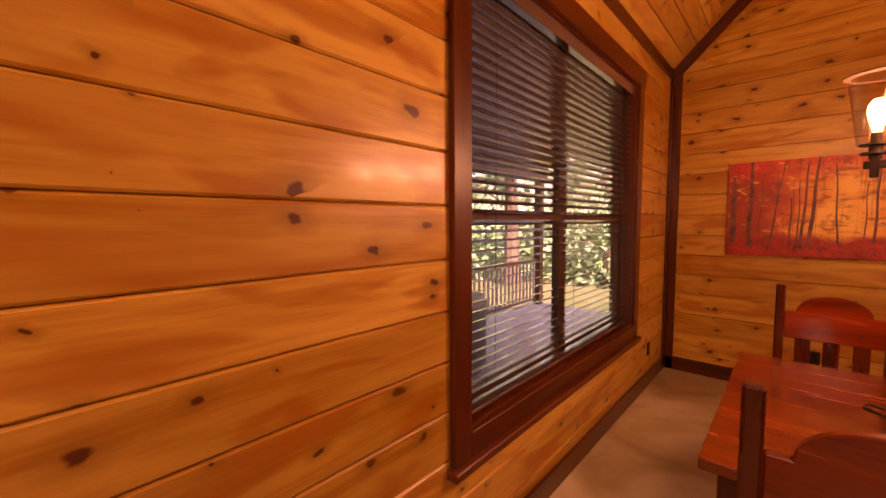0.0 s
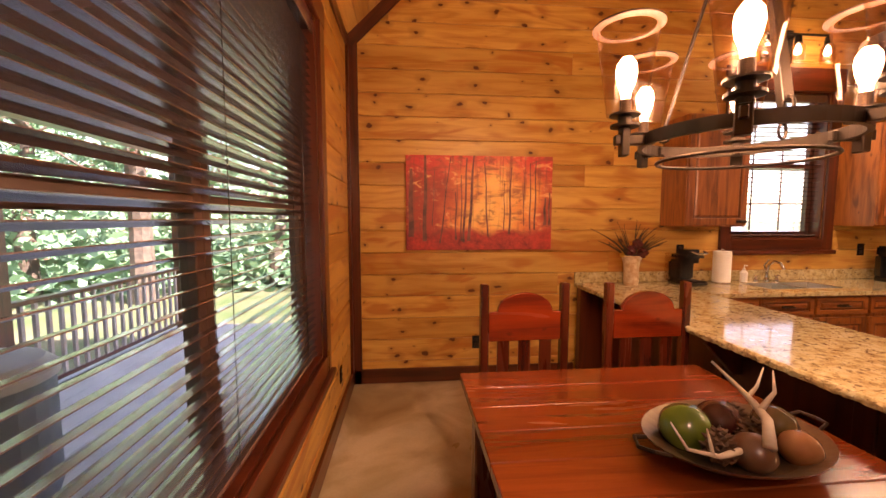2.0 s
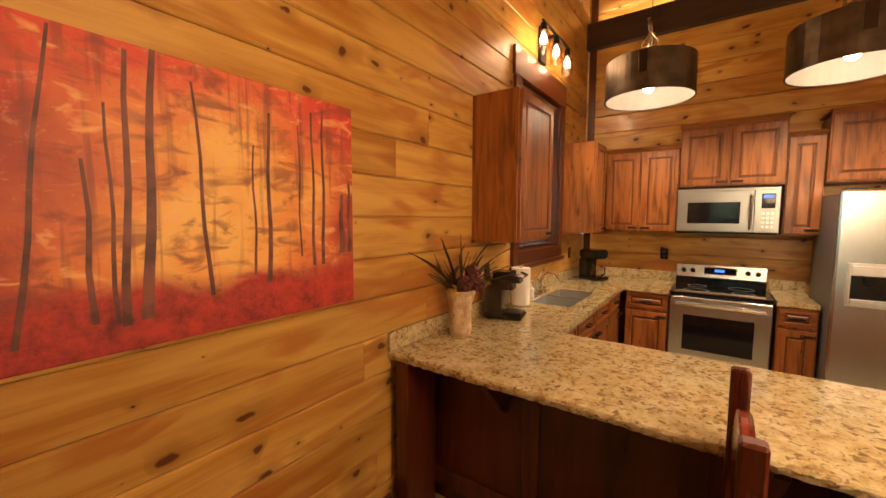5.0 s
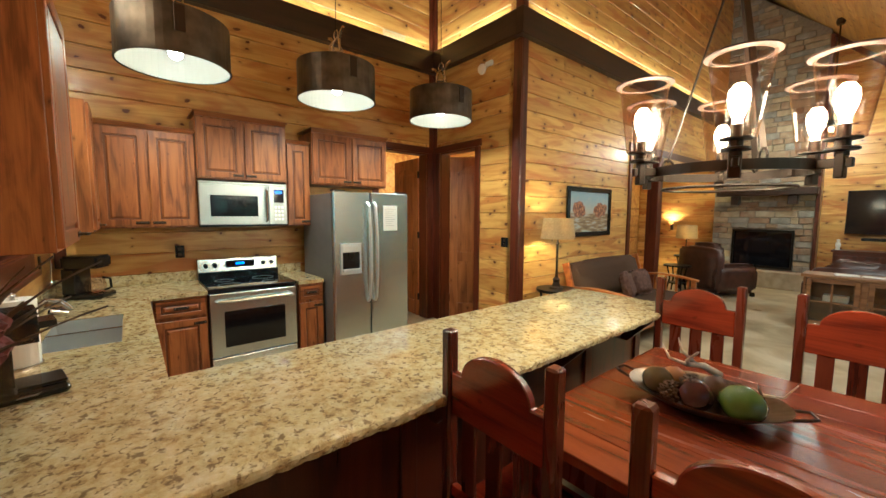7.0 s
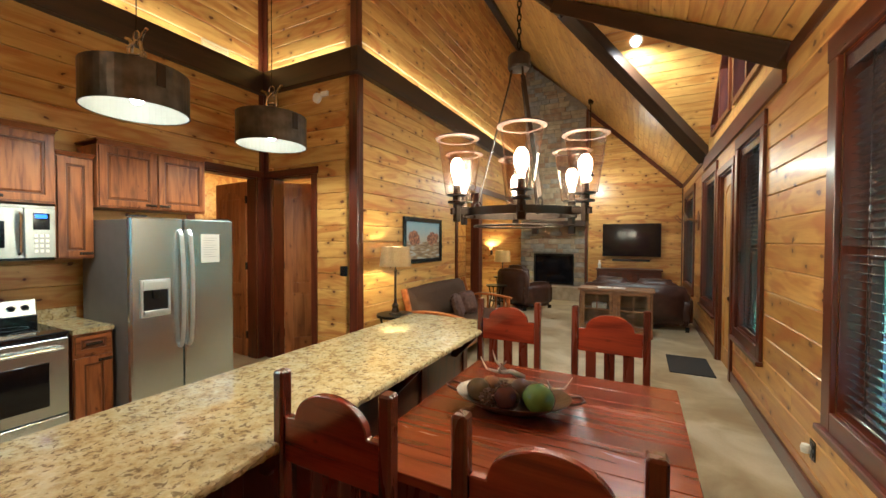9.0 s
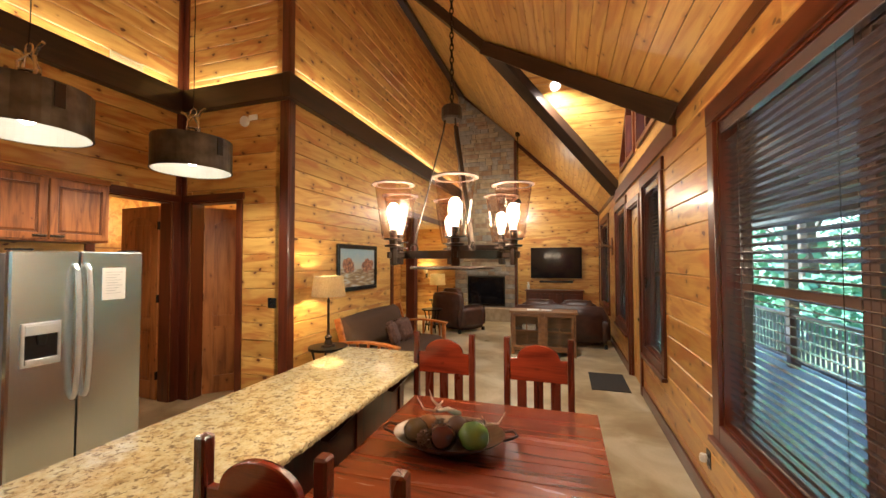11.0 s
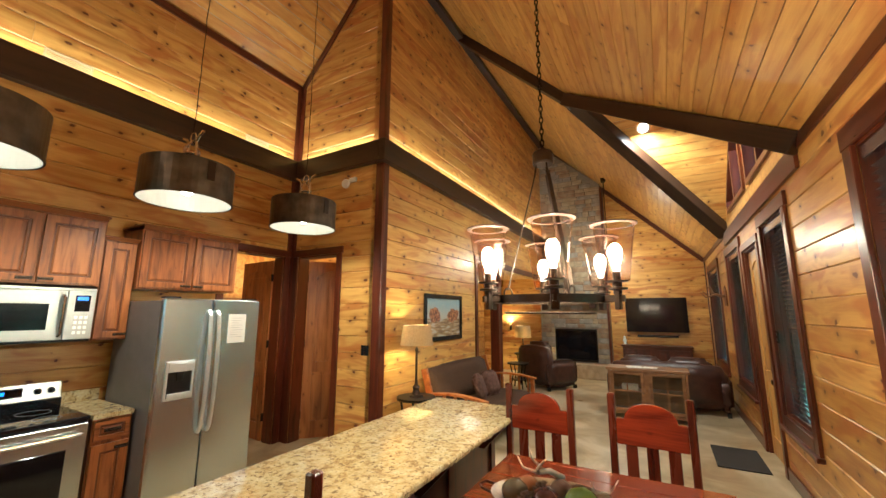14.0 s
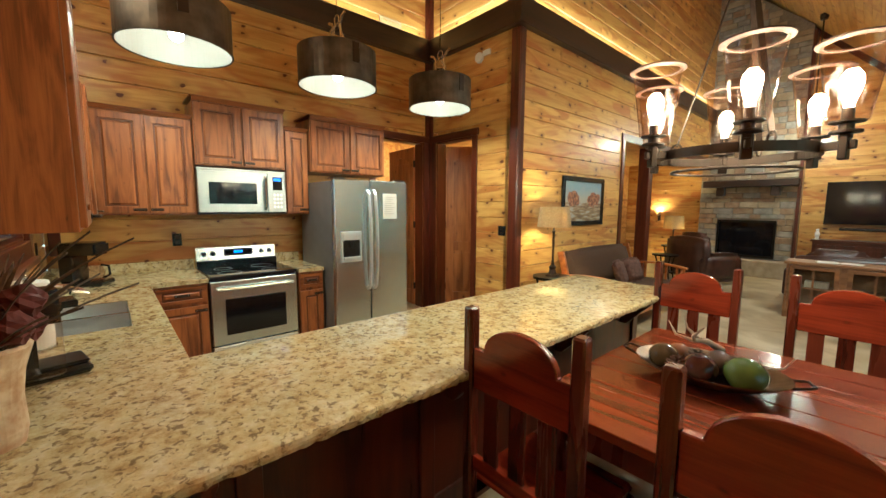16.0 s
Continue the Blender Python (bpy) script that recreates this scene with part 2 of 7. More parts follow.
def mottled(name, a, b, scale=8.0, rough=0.6, metal=0.0, bump=0.2, stretch=(1, 1, 1), coat=0.0):
    """Two colours clouded together, with a fine relief."""
    m = material(name, a, rough, metal)
    n = Nodes(m)
    mp = n.add("ShaderNodeMapping", Vector=n.add("ShaderNodeTexCoord").outputs["Object"])
    mp.inputs["Scale"].default_value = stretch
    t = n.add("ShaderNodeTexNoise", Vector=mp.outputs[0])
    t.inputs["Scale"].default_value, t.inputs["Detail"].default_value = scale, 6
    n.link(n.ramp(t.outputs[0], [(0.35, a), (0.65, b)]), n.bsdf.inputs["Base Color"])
    n.link(n.math("ADD", rough - 0.1, n.math("MULTIPLY", t.outputs[0], 0.2)), n.bsdf.inputs["Roughness"])
    n.bsdf.inputs["Coat Weight"].default_value = coat
    if bump:
        n.bump(t.outputs[0], bump, 0.004)
    return m


granite_mat, floor_material = granite(), floor_mat()
steel = material("stainless_steel", (0.62, 0.68, 0.70), 0.27, 1.0)
oven_steel = material("brushed_microwave_steel", (0.40, 0.43, 0.44), 0.34, 1.0)
sink_steel = material("satin_sink_steel", (0.66, 0.67, 0.67), 0.30, 1.0)
handle_steel = material("pale_satin_steel", (0.78, 0.80, 0.80), 0.38, 0.85)
drum_metal = mottled("aged_drum_metal", (0.06, 0.048, 0.038), (0.15, 0.12, 0.09), 6, 0.38, 0.85, 0.1)
leather = mottled("dark_brown_leather", (0.045, 0.018, 0.012), (0.07, 0.028, 0.018), 9, 0.35, 0, 0.25)
brown_cloth = mottled("brown_upholstery", (0.055, 0.025, 0.009), (0.078, 0.038, 0.015), 60, 0.9, 0, 0.3)
cushion_cloth = mottled("patterned_cushion", (0.09, 0.042, 0.028), (0.15, 0.08, 0.055), 22, 0.9, 0, 0.3)
burlap = mottled("tan_lampshade", (0.33, 0.24, 0.12), (0.42, 0.32, 0.18), 70, 0.9, 0, 0.3)
mat_black = mottled("dark_door_mat", (0.018, 0.016, 0.014), (0.035, 0.03, 0.026), 90, 0.95, 0, 0.5)
bark = mottled("tree_bark", (0.06, 0.045, 0.035), (0.12, 0.095, 0.07), 12, 0.9, 0, 0.5)
leaf = mottled("green_leaves", (0.09, 0.22, 0.11), (0.17, 0.36, 0.21), 3, 0.6, 0, 0)
grass = mottled("forest_floor", (0.06, 0.11, 0.035), (0.15, 0.15, 0.085), 1.2, 0.95, 0, 0.3)
porch_grey = mottled("porch_concrete", (0.48, 0.49, 0.49), (0.60, 0.61, 0.60), 3, 0.8, 0, 0.2)
porch_pale = mottled("pale_baluster", (0.30, 0.26, 0.25), (0.40, 0.36, 0.34), 6, 0.7, 0, 0.1)
porch_wood = mottled("porch_lumber", (0.09, 0.065, 0.05), (0.13, 0.095, 0.07), 4, 0.8, 0, 0.2, (1, 1, 0.2))
stone_mats = [mottled("field_stone_" + k, a, b, 7, 0.85, 0, 0.6) for k, a, b in (("tan", (0.30, 0.23, 0.14), (0.42, 0.34, 0.23)), ("grey", (0.22, 0.20, 0.17), (0.34, 0.31, 0.26)), ("rust", (0.24, 0.15, 0.09), (0.34, 0.25, 0.16)))]
mortar = mottled("mortar", (0.20, 0.17, 0.13), (0.26, 0.22, 0.17), 20, 0.95, 0, 0.3)


# ---- mesh helpers ----
def finish(name, bm, mat, parent=None, label="", smooth=False):
    me = bpy.data.meshes.new(name)
    bm.normal_update()
    bm.to_mesh(me)
    bm.free()
    for m in mat if isinstance(mat, (list, tuple)) else [mat]:
        me.materials.append(m)
    if smooth:
        me.shade_auto_smooth(use_auto_smooth=True, angle=radians(40)) if hasattr(me, "shade_auto_smooth") else me.polygons.foreach_set("use_smooth", [True] * len(me.polygons))
    ob = new(name, me)
    ob.parent = parent
    return tagged(ob, label)


part = finish


def thing(name, at, label, category, group="", rz=0):
    ob = new(name)
    ob.empty_display_size = 0.1
    ob.location, ob.rotation_euler = at, (0, 0, radians(rz))
    return tagged(ob, label, category, group)


def structure(ob, label="", category=""):
    return tagged(ob, label, category, "", "structure")


def box(bm, x0, x1, y0, y1, z0, z1, bevel=0.0, index=0):
    x0, x1, y0, y1, z0, z1 = min(x0, x1), max(x0, x1), min(y0, y1), max(y0, y1), min(z0, z1), max(z0, z1)
    b = bmesh.new()
    bmesh.ops.create_cube(b, size=1)
    bmesh.ops.transform(b, matrix=Matrix.Translation(((x0 + x1) / 2, (y0 + y1) / 2, (z0 + z1) / 2)) @ Matrix.Diagonal((x1 - x0, y1 - y0, z1 - z0, 1)), verts=b.verts)
    if bevel:
        bmesh.ops.bevel(b, geom=b.edges[:], offset=min(bevel, 0.45 * min(x1 - x0, y1 - y0, z1 - z0)), segments=2 if bevel > 0.012 else 1, affect="EDGES")
    return join(bm, b, index)


def join(bm, b, index=0, m=None):
    """Adds the mesh b to bm and frees it."""
    if m is not None:
        bmesh.ops.transform(b, matrix=m, verts=b.verts)
    if index:
        for f in b.faces:
            f.material_index = index
    me = bpy.data.meshes.new("join")
    b.to_mesh(me)
    b.free()
    bm.from_mesh(me)
    bpy.data.meshes.remove(me)
    return bm


def boxes(*items, bevel=0.0):
    bm = bmesh.new()
    for it in items:
        box(bm, *it, bevel=bevel)
    return bm


def lathe(profile, n=32, bm=None, at=(0, 0, 0), close=True, index=0):
    """Turns a profile of (radius, height) round the upright axis."""
    b = bmesh.new()
    rings = []
    for r, z in profile:
        rings.append([b.verts.new((r * math.cos(2 * math.pi * i / n), r * math.sin(2 * math.pi * i / n), z)) for i in range(n)] if r > 1e-6 else [b.verts.new((0, 0, z))])
    for p, q in zip(rings, rings[1:]):
        for i in range(n):
            j = (i + 1) % n
            if len(p) == 1 and len(q) == 1:
                continue
            if len(p) == 1:
                b.faces.new((p[0], q[j], q[i]))
            elif len(q) == 1:
                b.faces.new((p[i], p[j], q[0]))
            else:
                b.faces.new((p[i], p[j], q[j], q[i]))
    bmesh.ops.recalc_face_normals(b, faces=b.faces)
    return join(bm if bm is not None else bmesh.new(), b, index, Matrix.Translation(at))


def tube(points, r, n=8, bm=None, ends=True, closed=False, taper=None):
    """A round bar along points."""
    bm = bm if bm is not None else bmesh.new()
    pts = [Vector(p) for p in points]
    rings = []
    up = Vector((0, 0, 1))
    last = None
    for i, p in enumerate(pts):
        a = pts[i - 1] if i or closed else p
        b = pts[(i + 1) % len(pts)] if i < len(pts) - 1 or closed else p
        d = (b - a).normalized()
        s = (last - d * last.dot(d)) if last is not None else d.cross(up if abs(d.z) < 0.95 else Vector((1, 0, 0)))
        s.normalize()
        last = s
        w = d.cross(s)
        k = r if taper is None else r + (taper - r) * i / (len(pts) - 1)
        rings.append([bm.verts.new(p + k * (s * math.cos(2 * math.pi * j / n) + w * math.sin(2 * math.pi * j / n))) for j in range(n)])
    for p, q in list(zip(rings, rings[1:])) + ([(rings[-1], rings[0])] if closed else []):
        for j in range(n):
            bm.faces.new((p[j], p[(j + 1) % n], q[(j + 1) % n], q[j]))
    if ends and not closed:
        bm.faces.new(rings[0][::-1]), bm.faces.new(rings[-1])
    return bm


def prism(points, axis, a, b, bm=None, bevel=0.0, index=0):
    """A flat outline, given on the two other axes, made solid from a to b along an axis."""
    k = bmesh.new()
    put = {"x": lambda u, v, w: (w, u, v), "y": lambda u, v, w: (u, w, v), "z": lambda u, v, w: (u, v, w)}[axis]
    lo, hi = [k.verts.new(put(u, v, a)) for u, v in points], [k.verts.new(put(u, v, b)) for u, v in points]
    k.faces.new(lo), k.faces.new(hi)
    for i in range(len(points)):
        j = (i + 1) % len(points)
        k.faces.new((lo[i], lo[j], hi[j], hi[i]))
    bmesh.ops.recalc_face_normals(k, faces=k.faces)
    if bevel:
        bmesh.ops.bevel(k, geom=k.edges[:], offset=bevel, segments=1, affect="EDGES")
    return join(bm if bm is not None else bmesh.new(), k, index)


def ball(bm, at, size, seg=16, wobble=0.0, index=0):
    b = bmesh.new()
    bmesh.ops.create_uvsphere(b, u_segments=seg, v_segments=max(6, seg * 2 // 3), radius=1)
    for v in b.verts:
        v.co *= 1 + wobble * noise.noise(v.co * 2 + Vector(at))
    bmesh.ops.transform(b, matrix=Matrix.Translation(at) @ Matrix.Diagonal((*size, 1)), verts=b.verts)
    return join(bm, b, index)


# ---- the plan ----
WEST, NORTH, EAST, SOUTH, COL, DOORY = -0.96, 4.50, 4.62, -7.35, 3.0, 0.42
EAVE, RIDGE = 3.05, 6.95
BAND0, BAND1 = 3.58, 3.87
COUNTER = 0.905
W1, W2, W3, W4 = (1.19, 3.34, 0.68, 2.62), (-1.17, -0.30, 0.68, 2.62), (-3.75, -2.6, 0.68, 2.62), (-6.6, -5.0, 0.68, 2.62)
DOOR_W = (-2.32, -1.46, 0.0, 2.5)
KWIN = (2.66, 3.64, 1.31, 2.72)


def top_of(x):
    """The height of the sloping ceiling."""
    return EAVE + (x - WEST) * (RIDGE - EAVE) / (COL - WEST) if x < COL else RIDGE - (x - COL) * 1.12


# ---- large structure ----
structure(finish("floor", boxes((WEST - 0.2, EAST + 2.2, SOUTH - 0.2, NORTH + 0.2, -0.12, 0)), floor_material), "mottled tan stained concrete floor", "floor")
WALLS = {}


def wall_core(name, axis, plane, out, u0, u1, top, openings, label, z0=0.0, thick=0.15):
    """A wall behind its boards, in upright strips between the openings. top(u) is its upper edge."""
    cuts = sorted({u0, u1, *[v for o in openings for v in o[:2] if u0 < v < u1], *([COL] if axis == "y" and u0 < COL < u1 else [])})
    bm = bmesh.new()
    a, b = plane + out * 0.02, plane + out * (0.02 + thick)
    for p, q in zip(cuts, cuts[1:]):
        mid = (p + q) / 2
        spans = sorted((o[2], o[3]) for o in openings if o[0] <= mid <= o[1])
        low = z0
        for s0, s1 in spans:
            if s0 > low + 0.01:
                prism([(p, low), (q, low), (q, s0), (p, s0)], axis, a, b, bm)
            low = s1
        prism([(p, low), (q, low), (q, top(q - 1e-4)), (p, top(p + 1e-4))], axis, a, b, bm)
    WALLS[name] = structure(finish(name, bm, pine), label, "wall")
    return WALLS[name]


pine_wall = "honey-coloured knotty pine board wall"
wall_core("wall_west", "x", WEST, -1, SOUTH, NORTH, lambda u: EAVE, [W1, W2, W3, W4, DOOR_W], pine_wall)
wall_core("wall_north", "y", NORTH, 1, WEST, EAST, top_of, [KWIN], pine_wall)
DOOR1, DOOR2 = (0.55, 1.37, 0.0, 2.46), (3.72, 4.46, 0.0, 2.46)
wall_core("wall_east", "x", EAST, 1, DOORY, NORTH, lambda u: 5.2, [DOOR1], pine_wall)
wall_core("wall_door", "y", DOORY, -1, COL + 0.17, EAST, top_of, [DOOR2], pine_wall)
HALL = (SOUTH, -2.40, 0.0, 2.62)
wall_core("wall_living", "x", COL, 1, SOUTH, DOORY, lambda u: RIDGE, [HALL], pine_wall)
wall_core("wall_south", "y", SOUTH, -1, WEST, COL, top_of, [], pine_wall)
wall_core("wall_alcove", "y", SOUTH, -1, COL, 5.2, lambda u: 2.8, [], pine_wall)
wall_core("wall_alcove_side", "x", 5.0, 1, SOUTH - 0.02, -1.93, lambda u: 2.8, [], pine_wall)
wall_core("wall_alcove_end", "y", -2.1, 1, COL + 0.17, 5.02, lambda u: 2.8, [], pine_wall)
structure(finish("ceiling_alcove", boxes((COL + 0.17, 5.02, SOUTH - 0.02, -2.08, 2.72, 2.80)), pine_ceiling), "honey pine board ceiling of the alcove", "ceiling")
# rooms behind the open doors
back = boxes((EAST + 0.17, EAST + 2.2, 2.0, 2.1, 0, 2.8), (EAST + 2.1, EAST + 2.2, -1.6, 2.0, 0, 2.8), (COL + 0.17, EAST + 2.2, -1.7, -1.6, 0, 2.8))
structure(finish("wall_back_rooms", back, pine), "plain pine wall of the rooms behind", "wall")
lamp("back_room_light", (5.75, -0.35, 2.35), BACK, (1, 0.74, 0.36), 0.1)
lamp("back_room_light", (4.0, -0.7, 2.5), BACK * 0.5, (1, 0.74, 0.36), 0.1)
structure(finish("ceiling_back_rooms", boxes((COL + 0.17, EAST + 2.2, -1.7, DOORY - 0.17, 2.8, 2.9), (EAST + 0.17, EAST + 2.2, DOORY - 0.17, 2.1, 2.8, 2.9)), pine_ceiling), "board ceiling of the rooms behind", "ceiling")
# ---- ceiling: boards along the room on both slopes, with the dormer's opening ----
DY, DH = -1.71, 1.99


def slab_box(bm, corners, normal, t, index=0):
    """A board on a slope: its underside's corners, pushed up by t."""
    n = Vector(normal).normalized() * t
    lo, hi = [bm.verts.new(c) for c in corners], [bm.verts.new(Vector(c) + n) for c in corners]
    faces = [bm.faces.new(lo), bm.faces.new(hi[::-1])]
    for i in range(4):
        j = (i + 1) % 4
        faces.append(bm.faces.new((lo[j], lo[i], hi[i], hi[j])))
    for f in faces:
        f.material_index = index


def ceiling_boards():
    bm = bmesh.new()
    rnd = random.Random(4)
    g = (RIDGE - EAVE) / (COL - WEST)
    wide = 0.101

    def run(xa, xb, ya, yb, gap=0.002):
        y = ya
        while y < yb - 0.01:
            e = min(yb, y + rnd.uniform(1.6, 4.2))
            if yb - e < 0.5:
                e = yb
            side = (-g, 0, 1) if xb <= COL + 0.01 else (1.12, 0, 1)
            slab_box(bm, [(xa + gap, y + 0.001, top_of(xa + gap)), (xa + gap, e - 0.001, top_of(xa + gap)), (xb - gap, e - 0.001, top_of(xb - gap - 1e-5)), (xb - gap, y + 0.001, top_of(xb - gap - 1e-5))], side, 0.02)
            y = e
    x = WEST
    while x < COL - 0.01:
        e = min(COL, x + wide)
        h = DH * (1 - (e - WEST) / 2.0)
        if h > 0:
            run(x, e, SOUTH, DY - h), run(x, e, DY + h, NORTH)
        else:
            run(x, e, SOUTH, NORTH)
        x = e
    x = COL
    while x < EAST - 0.01:
        e = min(EAST, x + wide)
        run(x, e, DOORY, NORTH)
        x = e
    return bm


structure(finish("ceiling", ceiling_boards(), pine_ceiling), "sloping honey pine board ceiling", "ceiling")
dorm = bmesh.new()
for side in (-1, 1):
    k = 0
    while k < 20:
        h0, h1 = DH * k / 20, DH * (k + 1) / 20
        z0, z1 = EAVE + DH - h0, EAVE + DH - h1
        xe = WEST + (z1 - EAVE) / 0.995 + 0.08
        if xe > WEST + 0.05:
            slab_box(dorm, [(WEST - 0.17, DY + side * (h0 + 0.003), z0 - 0.003), (xe, DY + side * (h0 + 0.003), z0 - 0.003), (xe, DY + side * (h1 - 0.003), z1 + 0.003), (WEST - 0.17, DY + side * (h1 - 0.003), z1 + 0.003)], (0, side, 1), 0.02)
        k += 1
bmesh.ops.recalc_face_normals(dorm, faces=dorm.faces)
structure(finish("ceiling_dormer", dorm, pine_dormer), "honey pine board ceiling of the dormer", "ceiling")
roof = bmesh.new()
g = (RIDGE - EAVE) / (COL - WEST)
up = 0.12
xr = WEST - 0.9


def rz(x):
    return top_of(x) + up if x >= WEST else EAVE + up + (x - WEST) * g


for a, b in ((SOUTH - 0.6, DY - DH - 0.1), (DY + DH + 0.1, NORTH + 0.6)):
    slab_box(roof, [(xr, a, rz(xr)), (xr, b, rz(xr)), (1.08, b, rz(1.08)), (1.08, a, rz(1.08))], (-g, 0, 1), 0.08)
slab_box(roof, [(1.08, SOUTH - 0.6, rz(1.08)), (1.08, NORTH + 0.6, rz(1.08)), (COL, NORTH + 0.6, RIDGE + up), (COL, SOUTH - 0.6, RIDGE + up)], (-g, 0, 1), 0.08)
slab_box(roof, [(COL, SOUTH - 0.6, RIDGE + up), (COL, NORTH + 0.6, RIDGE + up), (EAST + 2.4, NORTH + 0.6, RIDGE + up - 4.02 * 1.12), (EAST + 2.4, SOUTH - 0.6, RIDGE + up - 4.02 * 1.12)], (1.12, 0, 1), 0.08)
for side in (-1, 1):
    slab_box(roof, [(WEST - 0.5, DY, EAVE + DH + up), (1.08, DY, EAVE + DH + up), (WEST, DY + side * DH, EAVE + up), (WEST - 0.5, DY + side * DH, EAVE + up)], (0, side, 1), 0.06)
    lo = [Vector(c) for c in ((WEST, DY + side * DH, EAVE + up), (1.08, DY, rz(1.08)), (1.08, DY + side * (DH + 0.1), rz(1.08)), (WEST, DY + side * (DH + 0.1), EAVE + up))]
    slab_box(roof, lo, (-g, 0, 1), 0.06)
bmesh.ops.recalc_face_normals(roof, faces=roof.faces)
structure(finish("roof", roof, porch_grey), "dark roof", "roof")


def beam(name, a, b, w, h, mat=None, label="dark-stained ceiling beam", category="beam"):
    """A squared beam from a to b; its local x runs along it."""
    a, b = Vector(a), Vector(b)
    d = b - a
    ob = finish(name, boxes((0, d.length, -w / 2, w / 2, -h / 2, h / 2), bevel=0.008), mat or beam_mat)
    ob.matrix_world = Matrix.Translation(a) @ d.to_track_quat("X", "Z").to_matrix().to_4x4()
    return structure(ob, label, category)


V = (WEST + 2.0, DY, EAVE + DH)
beam("beam", (WEST - 0.03, DY + DH + 0.02, EAVE - 0.08), (V[0] + 0.03, DY + 0.04, V[2] - 0.07), 0.24, 0.18)
beam("beam", (WEST - 0.03, DY - DH + 0.0, EAVE - 0.06), (V[0] - 0.03, DY - 0.06, V[2] - 0.07), 0.24, 0.16)
beam("beam", (V[0] - 0.05, DY, V[2] - 0.12), (COL - 0.05, DY, RIDGE - 0.12), 0.15, 0.2)
beam("beam", (COL - 0.06, SOUTH, RIDGE - 0.10), (COL - 0.06, DOORY, RIDGE - 0.10), 0.14, 0.24)
beam("beam", (COL, DOORY, RIDGE - 0.14), (COL, NORTH, RIDGE - 0.14), 0.14, 0.24)
# level bands
beam("beam", (COL - 0.04, SOUTH, (BAND0 + BAND1) / 2), (COL - 0.04, DOORY + 0.1, (BAND0 + BAND1) / 2), 0.10, BAND1 - BAND0)
beam("beam", (COL, DOORY + 0.05, (BAND0 + BAND1) / 2), (EAST - 0.1, DOORY + 0.05, (BAND0 + BAND1) / 2), 0.098, BAND1 - BAND0 - 0.01)
beam("beam", (EAST - 0.05, DOORY, (BAND0 + BAND1) / 2), (EAST - 0.05, NORTH, (BAND0 + BAND1) / 2), 0.10, BAND1 - BAND0)
trim_label = "dark-stained wooden trim board"


def trim(x0, x1, y0, y1, z0, z1, mat):
    return structure(finish("trim", boxes((x0, x1, y0, y1, z0, z1), bevel=0.005), mat), trim_label, "trim")


trim(COL - 0.022, COL + 0.10, DOORY + 0.0, DOORY + 0.022, 0, BAND0 - 0.002, trim_z)
trim(COL - 0.022, COL, DOORY - 0.10, DOORY - 0.001, 0, BAND0 - 0.002, trim_z)
trim(COL - 0.022, COL + 0.08, DOORY, DOORY + 0.022, BAND1 + 0.002, RIDGE - 0.2, trim_z)
trim(COL - 0.022, COL, DOORY - 0.08, DOORY - 0.001, BAND1 + 0.002, RIDGE - 0.2, trim_z)
trim(EAST - 0.09, EAST, DOORY + 0.0, DOORY + 0.022, 0, 5.1, trim_z)
trim(EAST - 0.022, EAST, DOORY + 0.023, DOORY + 0.09, 0, 5.1, trim_z)
trim(WEST, WEST + 0.09, NORTH - 0.022, NORTH, 0, EAVE, trim_z)
trim(WEST, WEST + 0.022, NORTH - 0.10, NORTH - 0.023, 0, EAVE, trim_z)
trim(EAST - 0.022, EAST, NORTH - 0.10, NORTH - 0.023, COUNTER + 0.2, 5.1, trim_z)
trim(WEST, WEST + 0.022, SOUTH + 0.023, SOUTH + 0.10, 0, EAVE, trim_z)
trim(WEST, WEST + 0.02, DY + DH, NORTH, EAVE - 0.11, EAVE - 0.01, trim_y)
trim(WEST, WEST + 0.02, SOUTH, DY - DH, EAVE - 0.11, EAVE - 0.01, trim_y)
trim(WEST, WEST + 0.03, DY - DH, DY + DH, 2.80, 3.0, trim_y)
trim(EAST - 0.02, EAST, DOORY, NORTH, 5.02, 5.12, trim_y)
for y, s in ((NORTH, -1), (SOUTH, 1)):
    o = beam("trim", (WEST, y + s * 0.012, EAVE - 0.05), (COL, y + s * 0.012, RIDGE - 0.05), 0.022, 0.13, trim_x, trim_label, "trim")
for y, s in ((NORTH, -1), (DOORY, 1)):
    beam("trim", (EAST, y + s * 0.014, 5.05), (COL, y + s * 0.014, RIDGE - 0.08), 0.022, 0.10, trim_x, trim_label, "trim")


def baseboard(x0, x1, y0, y1, mat):
    return structure(finish("baseboard", boxes((x0, x1, y0, y1, 0, 0.135), bevel=0.006), mat), "dark-stained wooden baseboard", "baseboard")


baseboard(WEST + 0.022, 1.12, NORTH - 0.022, NORTH, trim_x)
for a, b in ((SOUTH, DOOR_W[0] - 0.1), (DOOR_W[1] + 0.1, NORTH - 0.022)):
    baseboard(WEST, WEST + 0.022, a, b, trim_y)
baseboard(COL + 0.10, DOOR2[0] - 0.1, DOORY, DOORY + 0.02, trim_x)
baseboard(COL - 0.02, COL, HALL[1] + 0.1, DOORY - 0.10, trim_y)


